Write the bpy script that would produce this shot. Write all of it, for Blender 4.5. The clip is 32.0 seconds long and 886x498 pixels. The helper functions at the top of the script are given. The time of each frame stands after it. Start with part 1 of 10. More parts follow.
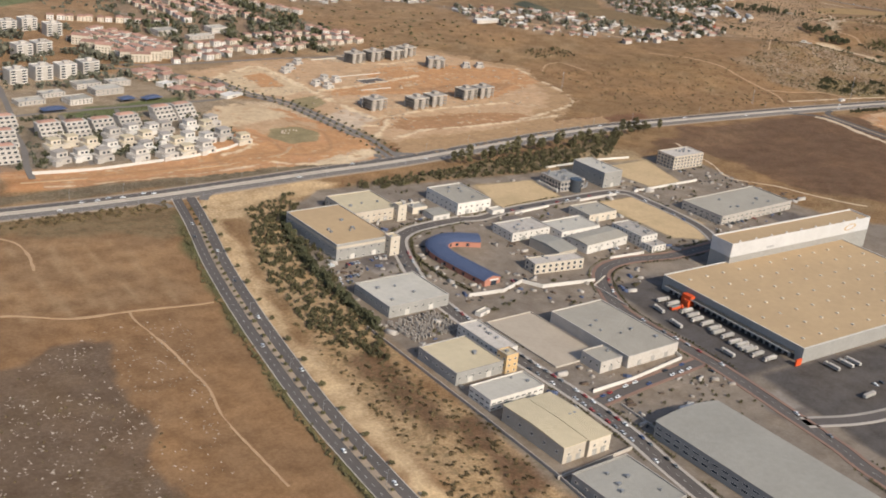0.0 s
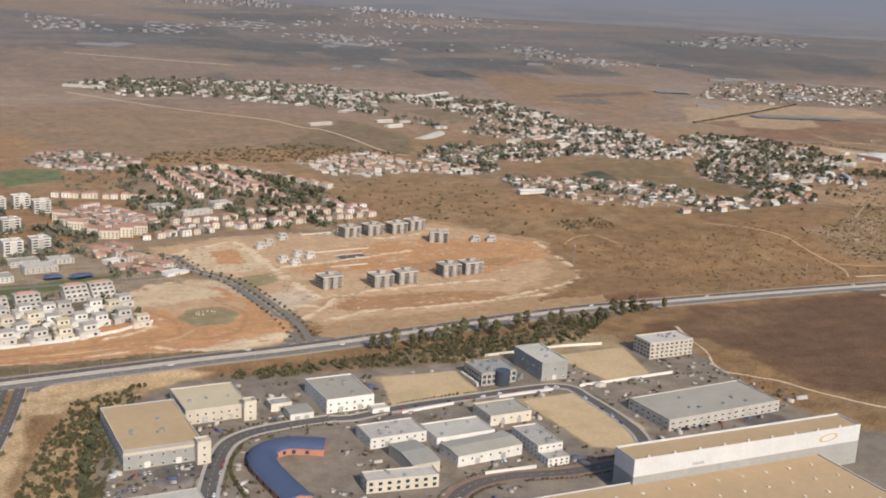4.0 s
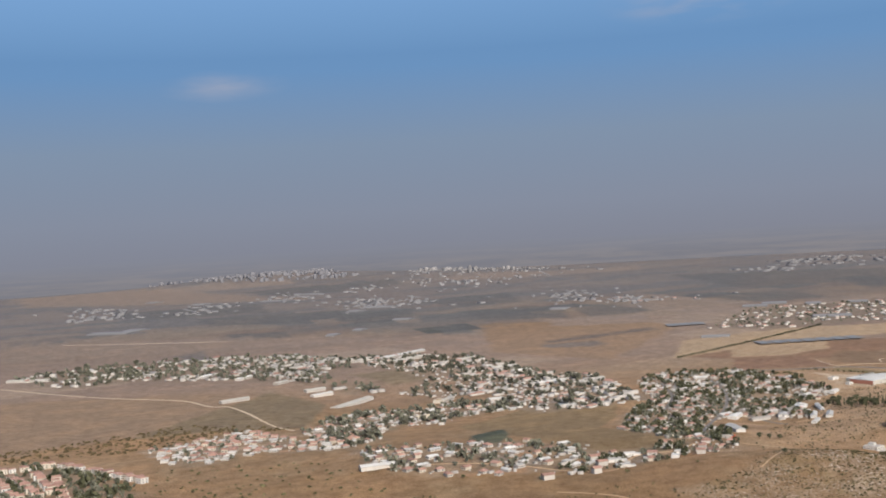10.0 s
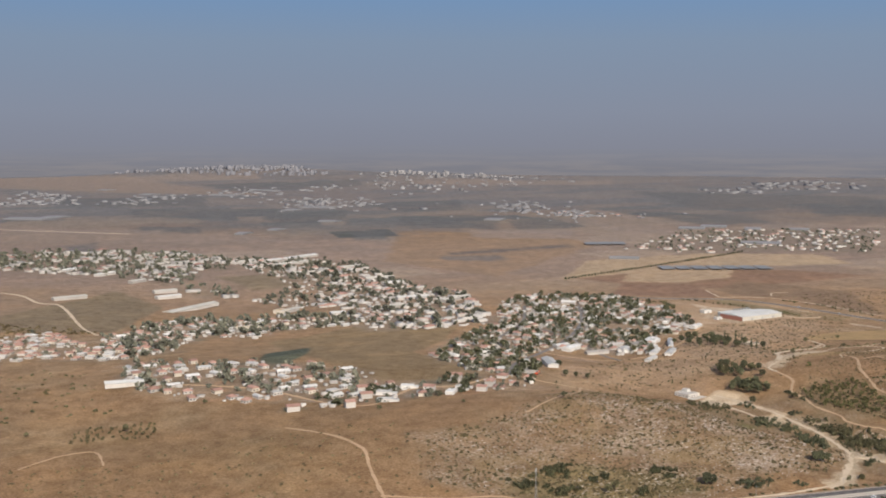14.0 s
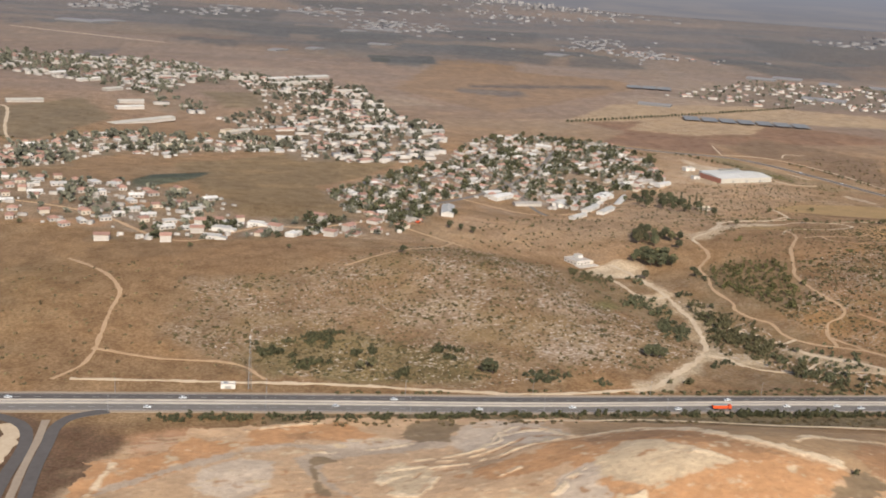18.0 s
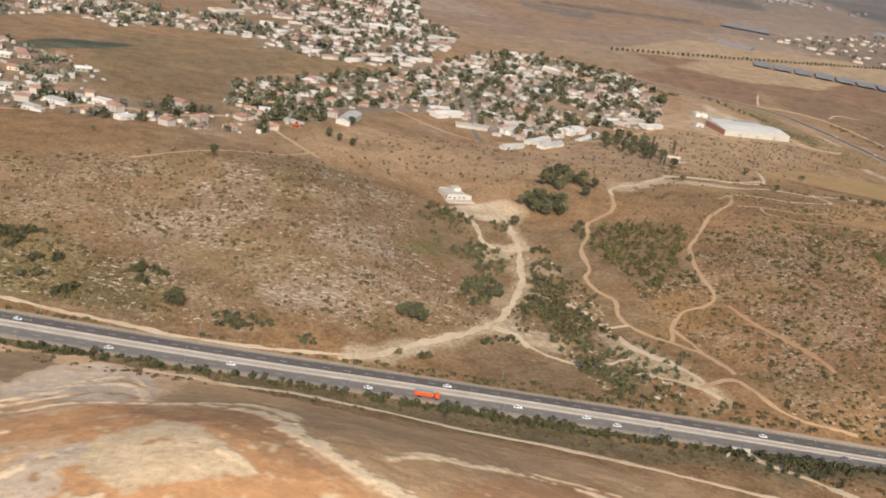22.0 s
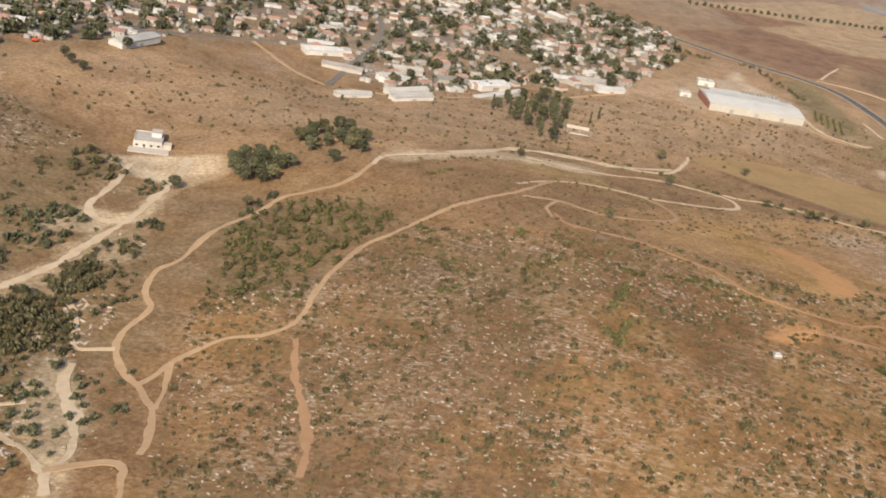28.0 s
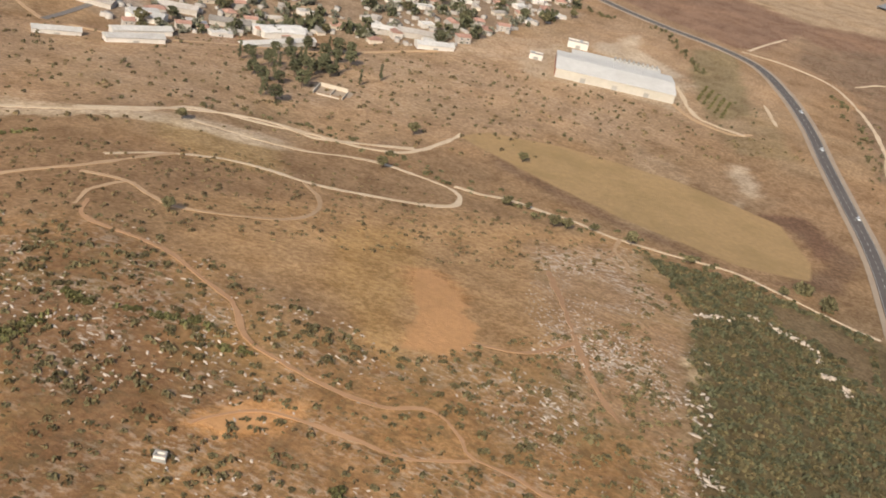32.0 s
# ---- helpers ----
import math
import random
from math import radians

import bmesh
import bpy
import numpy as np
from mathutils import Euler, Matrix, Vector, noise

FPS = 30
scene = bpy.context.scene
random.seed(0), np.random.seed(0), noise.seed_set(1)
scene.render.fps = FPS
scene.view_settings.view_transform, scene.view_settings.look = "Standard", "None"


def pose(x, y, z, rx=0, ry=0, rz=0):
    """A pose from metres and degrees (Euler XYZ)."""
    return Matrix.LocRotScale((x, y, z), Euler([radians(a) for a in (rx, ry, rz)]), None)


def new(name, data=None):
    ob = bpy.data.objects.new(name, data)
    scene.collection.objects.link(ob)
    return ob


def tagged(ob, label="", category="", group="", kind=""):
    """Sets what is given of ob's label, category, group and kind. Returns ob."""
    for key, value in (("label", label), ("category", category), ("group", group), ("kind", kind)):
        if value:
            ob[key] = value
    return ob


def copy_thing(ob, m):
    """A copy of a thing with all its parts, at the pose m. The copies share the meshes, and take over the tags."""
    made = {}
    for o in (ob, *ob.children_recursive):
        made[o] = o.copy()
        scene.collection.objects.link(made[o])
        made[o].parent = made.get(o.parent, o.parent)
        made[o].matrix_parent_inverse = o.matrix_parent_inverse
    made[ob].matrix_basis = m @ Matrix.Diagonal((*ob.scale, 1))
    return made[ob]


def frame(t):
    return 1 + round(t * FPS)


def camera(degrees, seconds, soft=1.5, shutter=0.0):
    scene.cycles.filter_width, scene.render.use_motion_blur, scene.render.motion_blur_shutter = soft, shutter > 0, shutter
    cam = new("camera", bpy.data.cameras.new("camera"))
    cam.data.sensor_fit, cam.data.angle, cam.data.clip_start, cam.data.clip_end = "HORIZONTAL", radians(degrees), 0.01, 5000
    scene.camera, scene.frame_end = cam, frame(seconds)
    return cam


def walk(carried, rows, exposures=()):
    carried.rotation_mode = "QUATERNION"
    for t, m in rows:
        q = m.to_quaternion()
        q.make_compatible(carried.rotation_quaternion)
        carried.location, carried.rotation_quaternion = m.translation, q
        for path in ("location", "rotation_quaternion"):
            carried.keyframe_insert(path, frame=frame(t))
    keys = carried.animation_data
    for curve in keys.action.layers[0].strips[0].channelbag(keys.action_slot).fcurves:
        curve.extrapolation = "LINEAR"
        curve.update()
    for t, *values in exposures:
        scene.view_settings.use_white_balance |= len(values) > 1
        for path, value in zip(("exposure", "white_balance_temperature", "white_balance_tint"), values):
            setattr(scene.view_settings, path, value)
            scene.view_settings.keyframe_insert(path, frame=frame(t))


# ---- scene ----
cam = camera(42.7, 32.0, soft=1.85)
METRES, EYE, TILT, LEAN, TURN = 1200.0, 165.6, 0.0, 0.0, -35.6
ROWS = [
    (0.0, 9e-05, -0.00015, 0.00015, 2.46, -21.83, -5.99),
    (0.5, 0.01318, 0.00934, -0.00112, 4.19, -21.35, -6.45),
    (1.0, 0.02618, 0.01889, -0.00246, 5.4, -19.38, -7.03),
    (1.5, 0.03902, 0.02857, -0.00382, 7.01, -18.73, -7.8),
    (2.0, 0.05166, 0.03846, -0.00519, 8.38, -18.02, -7.7),
    (2.5, 0.06408, 0.04859, -0.00655, 9.48, -16.81, -6.42),
    (4.5, 0.11128, 0.09183, -0.0115, 14.05, -12.98, -3.34),
    (5.0, 0.12248, 0.10329, -0.01259, 14.55, -12.57, -4.96),
    (5.5, 0.13346, 0.11496, -0.01361, 14.34, -11.82, -4.99),
    (6.0, 0.14424, 0.12683, -0.01457, 15.3, -9.63, -4.12),
    (6.5, 0.15484, 0.13887, -0.01547, 15.9, -8.35, -2.88),
    (7.0, 0.16529, 0.15104, -0.01631, 15.88, -5.58, -1.23),
    (7.5, 0.1756, 0.16333, -0.01711, 17.49, -4.79, -0.66),
    (8.0, 0.18579, 0.17569, -0.01787, 17.92, -3.84, 0.15),
    (8.5, 0.19588, 0.18812, -0.01859, 18.55, -3.1, 1.23),
    (9.0, 0.20589, 0.20059, -0.01928, 19.01, -2.15, 1.67),
    (9.5, 0.21583, 0.21308, -0.01995, 19.22, -1.55, 2.57),
    (10.0, 0.22571, 0.22557, -0.02062, 18.61, -0.71, 3.25),
    (10.5, 0.23556, 0.23806, -0.02127, 18.24, -0.19, 3.25),
    (11.0, 0.24536, 0.25054, -0.02193, 18.24, 0.05, 3.86),
    (11.5, 0.25513, 0.263, -0.02259, 18.22, -0.67, 3.78),
    (12.0, 0.26487, 0.27544, -0.02326, 17.45, -1.27, 2.34),
    (12.5, 0.27457, 0.28785, -0.02395, 16.85, -2.54, 2.2),
    (13.0, 0.28424, 0.30025, -0.02465, 17.64, -3.46, 1.25),
    (13.5, 0.29386, 0.31263, -0.02537, 17.81, -4.53, 0.35),
    (14.0, 0.30343, 0.32501, -0.0261, 19.12, -5.52, 0.02),
    (14.5, 0.31294, 0.3374, -0.02684, 19.42, -6.97, -1.04),
    (16.5, 0.35002, 0.38719, -0.02992, 22.66, -11.32, -2.65),
    (17.0, 0.35896, 0.39976, -0.03069, 23.26, -12.35, -3.49),
    (17.5, 0.36774, 0.4124, -0.03145, 24.27, -13.24, -4.08),
    (18.0, 0.37634, 0.42513, -0.0322, 26.1, -14.07, -3.54),
    (18.5, 0.38472, 0.43795, -0.03292, 27.49, -14.58, -4.5),
    (19.0, 0.39288, 0.45088, -0.03363, 28.24, -15.32, -5.73),
    (19.5, 0.4008, 0.46392, -0.0343, 28.74, -16.83, -7.13),
    (20.0, 0.40845, 0.47709, -0.03494, 30.02, -18.31, -8.53),
    (20.5, 0.41582, 0.49039, -0.03554, 30.9, -19.53, -9.92),
    (21.0, 0.42289, 0.50382, -0.03611, 33.09, -19.27, -8.77),
    (21.5, 0.42965, 0.5174, -0.03664, 34.62, -19.32, -9.03),
    (22.0, 0.43608, 0.53112, -0.03713, 36.07, -19.1, -9.21),
    (22.5, 0.44218, 0.54498, -0.03758, 36.89, -21.23, -9.93),
    (23.0, 0.44794, 0.559, -0.03799, 38.52, -22.47, -11.06),
    (23.5, 0.45333, 0.57317, -0.03838, 39.78, -22.36, -10.88),
    (24.0, 0.45837, 0.58748, -0.03875, 41.29, -21.42, -10.72),
    (24.5, 0.46305, 0.60194, -0.03909, 42.14, -21.71, -10.62),
    (26.5, 0.47808, 0.66112, -0.04049, 48.23, -22.36, -10.57),
    (27.0, 0.48091, 0.67621, -0.04089, 48.71, -22.5, -10.53),
    (27.5, 0.48338, 0.69141, -0.04132, 49.47, -22.84, -9.48),
    (28.0, 0.48547, 0.70669, -0.0418, 51.35, -23.39, -10.19),
    (28.5, 0.4872, 0.72203, -0.04232, 51.44, -24.25, -9.81),
    (29.0, 0.48854, 0.73742, -0.04289, 52.46, -25.0, -11.02),
    (29.5, 0.4895, 0.75283, -0.04349, 53.67, -25.79, -11.8),
    (30.0, 0.49006, 0.76823, -0.04413, 55.41, -24.95, -10.93),
    (30.5, 0.4902, 0.78357, -0.04478, 54.7, -25.04, -11.15),
    (31.0, 0.4899, 0.79882, -0.04541, 53.78, -24.74, -10.96),
    (31.5, 0.48913, 0.81391, -0.04598, 55.43, -25.27, -10.96),
    (32.0, 0.48785, 0.82877, -0.04644, 57.64, -26.39, -11.57),
]
walk(cam, [(t, pose(0, 0, EYE, TILT, LEAN, TURN) @ pose(METRES * x, METRES * y, METRES * z, 90 + pitch, roll, yaw)) for t, x, y, z, yaw, pitch, roll in ROWS], exposures=[(0.0, 0.1, 6250, 10), (6.0, 0.08, 5950, 10), (14.0, 0.08, 6000, 10), (19.0, 0.18, 6250, 10), (24.0, 0.2, 6450, 10), (32.0, 0.28, 6550, 10)])

# ---- sun, sky and exposure ----
SUN_WAY = Vector((-0.045, 0.8395, -0.541))
sun = new("sun", bpy.data.lights.new("sun", "SUN"))
sun.data.energy, sun.data.angle, sun.data.color = 4.7, radians(0.53), (1.0, 0.91, 0.77)
sun.matrix_world = SUN_WAY.to_track_quat("-Z", "Y").to_matrix().to_4x4()
world = bpy.data.worlds.new("hazy_sky")
scene.world = world
world.use_nodes = True
wn, wl = world.node_tree.nodes, world.node_tree.links
wn.clear()
w_out, w_bg = wn.new("ShaderNodeOutputWorld"), wn.new("ShaderNodeBackground")
w_sky, w_co, w_sep = wn.new("ShaderNodeTexSky"), wn.new("ShaderNodeTexCoord"), wn.new("ShaderNodeSeparateXYZ")
w_sky.sky_type, w_sky.sun_disc, w_sky.sun_elevation, w_sky.sun_rotation = "NISHITA", False, radians(32.8), radians(180)
w_sky.dust_density, w_sky.air_density = 2.0, 1.0
w_ramp, w_fac, w_mix, w_gain = wn.new("ShaderNodeValToRGB"), wn.new("ShaderNodeMapRange"), wn.new("ShaderNodeMix"), wn.new("ShaderNodeVectorMath")
CLOUDS = (((0.110, 0.9843, 0.138), 0.062, 0.7), ((0.497, 0.8475, 0.1862), 0.09, 0.8))
w_mix.data_type = "RGBA"
w_gain.operation = "SCALE"
w_gain.inputs["Scale"].default_value = 0.15
w_map = wn.new("ShaderNodeMapRange")
w_map.inputs["From Min"].default_value, w_map.inputs["From Max"].default_value = -0.1, 0.3
el = w_ramp.color_ramp.elements
el[0].position, el[0].color = 0.0, (0.185, 0.175, 0.18, 1)
el[1].position, el[1].color = 1.0, (0.095, 0.23, 0.455, 1)
for where, tint in ((0.23, (0.228, 0.228, 0.258, 1)), (0.31, (0.236, 0.252, 0.298, 1)), (0.46, (0.218, 0.272, 0.348, 1)), (0.62, (0.152, 0.272, 0.445, 1))):
    e = el.new(where)
    e.color = tint
w_fac.inputs["From Min"].default_value, w_fac.inputs["From Max"].default_value = 0.16, 0.4
wl.new(w_co.outputs["Generated"], w_sep.inputs[0])
wl.new(w_sep.outputs["Z"], w_map.inputs["Value"])
wl.new(w_map.outputs["Result"], w_ramp.inputs["Fac"])
wl.new(w_sep.outputs["Z"], w_fac.inputs["Value"])
wl.new(w_fac.outputs["Result"], w_mix.inputs["Factor"])
wl.new(w_ramp.outputs["Color"], w_mix.inputs["A"])
wl.new(w_sky.outputs["Color"], w_gain.inputs[0])
wl.new(w_gain.outputs["Vector"], w_mix.inputs["B"])
veil = w_mix.outputs["Result"]
for way, size, strength in CLOUDS:
    near, fade, puff, shape = wn.new("ShaderNodeVectorMath"), wn.new("ShaderNodeMapRange"), wn.new("ShaderNodeTexNoise"), wn.new("ShaderNodeMath")
    flat = wn.new("ShaderNodeMapping")
    flat.inputs["Scale"].default_value = (1, 1, 4.2)
    wl.new(w_co.outputs["Generated"], flat.inputs["Vector"])
    near.operation, shape.operation = "DISTANCE", "MULTIPLY"
    near.inputs[1].default_value = (way[0], way[1], way[2] * 4.2)
    wl.new(flat.outputs["Vector"], near.inputs[0])
    fade.inputs["From Min"].default_value, fade.inputs["From Max"].default_value = size, 0.0
    fade.inputs["To Max"].default_value = strength
    wl.new(near.outputs["Value"], fade.inputs["Value"])
    puff.inputs["Scale"].default_value, puff.inputs["Detail"].default_value = 15, 3
    wl.new(flat.outputs["Vector"], puff.inputs["Vector"])
    wisp = wn.new("ShaderNodeMapRange")
    wisp.inputs["From Min"].default_value, wisp.inputs["From Max"].default_value = 0.35, 0.75
    wl.new(puff.outputs["Fac"], wisp.inputs["Value"])
    wl.new(fade.outputs["Result"], shape.inputs[0])
    wl.new(wisp.outputs["Result"], shape.inputs[1])
    drift = wn.new("ShaderNodeMix")
    drift.data_type = "RGBA"
    drift.inputs["B"].default_value = (0.40, 0.39, 0.43, 1)
    wl.new(shape.outputs[0], drift.inputs["Factor"])
    wl.new(veil, drift.inputs["A"])
    veil = drift.outputs["Result"]
wl.new(veil, w_bg.inputs["Color"])
wl.new(w_bg.outputs["Background"], w_out.inputs["Surface"])
w_bg.inputs["Strength"].default_value = 1.0

# ---- terrain: low hills on a plain, metres ----
HILLS = ((1990, 1130, 230, 260, 12.7), (2190, 1180, 260, 260, 28.6), (1370, 1225, 190, 130, 15.4), (1480, 1160, 150, 110, 6.4), (1540, 1440, 150, 120, 7.9), (1240, 1520, 220, 160, 14.7), (1640, 810, 150, 85, 38.0), (1780, 1600, 180, 120, -3.4), (1350, 1930, 280, 180, -4.7), (1950, 1330, 140, 130, 11.7), (1740, 1030, 100, 110, -9.0), (2010, 1180, 110, 120, 3.0), (2100, 1450, 120, 120, -2.6), (1720, 1190, 90, 90, -9.7), (1900, 1050, 80, 80, -2.7), (1700, 1320, 100, 70, -3.9), (1870, 1240, 80, 80, -4.3), (1860, 1450, 100, 80, 1.6), (2080, 1180, 110, 110, 1.5), (1330, 2240, 200, 160, -14.9), (2900, 7600, 800, 520, 50.0), (2100, 8700, 1100, 420, 70.0))


BUMPS = ((1575, 1216, 15.9), (1836, 1696, -11.6), (1624, 1104, 9.6), (1838, 1099, -8.9), (1727, 1599, -7.7), (1481, 1284, 6.4), (1741, 1532, -4.4), (1807, 1293, -4.6), (1089, 1997, -5.6), (1694, 1341, -3.5), (2134, 1323, 2.2), (1291, 1164, 3.0), (1670, 1057, 1.0), (2019, 1379, -2.9), (2073, 1183, -2.2), (2146, 1452, 2.0), (1739, 1093, -1.2), (1794, 1567, 4.3), (1461, 1205, -4.1), (1965, 1459, -0.8))


def land(x, y):
    """Height of the ground."""
    h = 0.0
    for a, b, sx, sy, k in HILLS:
        h = h + k * np.exp(-((x - a) / sx) ** 2 - ((y - b) / sy) ** 2)
    for a, b, k in BUMPS:
        h = h + k * np.exp(-((x - a) / 85.0) ** 2 - ((y - b) / 85.0) ** 2)
    return h * (1 - np.exp(-((y - 963) / 34.0) ** 2))


def lattice(x, y, size, seed=0):
    """Smooth value noise, 0 to 1."""
    u, v = np.asarray(x, float) / size + 57.3 * seed, np.asarray(y, float) / size - 31.7 * seed
    i, j = np.floor(u), np.floor(v)
    f, g = u - i, v - j
    f, g = f * f * (3 - 2 * f), g * g * (3 - 2 * g)

    def rnd(a, b):
        s = np.sin(a * 127.1 + b * 311.7 + seed * 17.3) * 43758.5453
        return s - np.floor(s)
    return (rnd(i, j) * (1 - f) + rnd(i + 1, j) * f) * (1 - g) + (rnd(i, j + 1) * (1 - f) + rnd(i + 1, j + 1) * f) * g


def away(x, y, poly):
    """Signed distance to a polygon, negative inside."""
    x, y = np.asarray(x, float), np.asarray(y, float)
    best, inside = np.full(x.shape, 1e9), np.zeros(x.shape, bool)
    for k in range(len(poly)):
        (ax, ay), (bx, by) = poly[k - 1], poly[k]
        dx, dy = bx - ax, by - ay
        s = np.clip(((x - ax) * dx + (y - ay) * dy) / max(dx * dx + dy * dy, 1e-9), 0, 1)
        best = np.minimum(best, np.hypot(x - ax - s * dx, y - ay - s * dy))
        if ay != by:
            inside ^= ((ay > y) != (by > y)) & (x < (bx - ax) * (y - ay) / (by - ay) + ax)
    return np.where(inside, -best, best)


def spline(points, step=6.0):
    """A smooth line through the points, as an array of places about step apart."""
    p = [np.array(q, float) for q in points]
    p = [2 * p[0] - p[1], *p, 2 * p[-1] - p[-2]]
    made = []
    for a, b, c, d in zip(p, p[1:], p[2:], p[3:]):
        n = max(2, int(np.hypot(*(c - b)) / step))
        for k in range(n):
            t = k / n
            made.append(0.5 * (2 * b + (c - a) * t + (2 * a - 5 * b + 4 * c - d) * t * t + (3 * b - a - 3 * c + d) * t ** 3))
    made.append(p[-2])
    return np.array(made)


# ---- materials ----
def node_mat(name):
    m = bpy.data.materials.new(name)
    m.use_nodes = True
    return m, m.node_tree.nodes, m.node_tree.links, m.node_tree.nodes["Principled BSDF"]


def mixed(n, l, fac, a, b, how="MIX"):
    k = n.new("ShaderNodeMix")
    k.data_type, k.blend_type = "RGBA", how
    for key, v in (("Factor", fac), ("A", a), ("B", b)):
        if isinstance(v, bpy.types.NodeSocket):
            l.new(v, k.inputs[key])
        elif key == "Factor":
            k.inputs[key].default_value = v
        else:
            k.inputs[key].default_value = (*v[:3], 1)
    return k.outputs["Result"]


def noisy(n, l, co, scale, detail=4, rough=0.6):
    k = n.new("ShaderNodeTexNoise")
    k.inputs["Scale"].default_value, k.inputs["Detail"].default_value, k.inputs["Roughness"].default_value = scale, detail, rough
    l.new(co, k.inputs["Vector"])
    return k.outputs["Fac"]


def ranged(n, l, v, a, b, c=0.0, d=1.0):
    k = n.new("ShaderNodeMapRange")
    l.new(v, k.inputs["Value"])
    for key, w in (("From Min", a), ("From Max", b), ("To Min", c), ("To Max", d)):
        k.inputs[key].default_value = w
    return k.outputs["Result"]


def mat(name, col, col2=None, rough=0.85, fine=1.2, coarse=0.08, vary=0.5, rand=0.0, metal=0.0, bump=0.0, island=0.0, spec=0.25, stripes=0.0):
    """Two tones mixed by grain and by broad stains; rand: how far whole objects differ in brightness; stripes: ribs a metre."""
    m, n, l, bs = node_mat(name)
    col2 = col2 or tuple(c * 0.72 for c in col)
    co = n.new("ShaderNodeTexCoord").outputs["Object"]
    g, s = noisy(n, l, co, fine), noisy(n, l, co, coarse, 3)
    both = n.new("ShaderNodeMath")
    both.operation = "ADD"
    l.new(ranged(n, l, g, 0.3, 0.7, 0, vary), both.inputs[0])
    l.new(ranged(n, l, s, 0.35, 0.68, 0, 1 - vary), both.inputs[1])
    c = mixed(n, l, both.outputs[0], col, col2)
    for amount, node, sock in ((rand, "ShaderNodeObjectInfo", "Random"), (island, "ShaderNodeNewGeometry", "Random Per Island")):
        if amount:
            h = n.new("ShaderNodeHueSaturation")
            l.new(ranged(n, l, n.new(node).outputs[sock], 0, 1, 1 - amount, 1 + amount), h.inputs["Value"])
            l.new(c, h.inputs["Color"])
            c = h.outputs["Color"]
    l.new(c, bs.inputs["Base Color"])
    bs.inputs["Roughness"].default_value, bs.inputs["Metallic"].default_value = rough, metal
    bs.inputs["Specular IOR Level"].default_value = spec
    height = g
    if stripes:
        w = n.new("ShaderNodeTexWave")
        w.inputs["Scale"].default_value = stripes
        l.new(co, w.inputs["Vector"])
        height, bump = w.outputs["Fac"], bump or 0.4
    if bump:
        b = n.new("ShaderNodeBump")
        b.inputs["Strength"].default_value, b.inputs["Distance"].default_value = bump, 0.3
        l.new(height, b.inputs["Height"])
        l.new(b.outputs["Normal"], bs.inputs["Normal"])
    return m


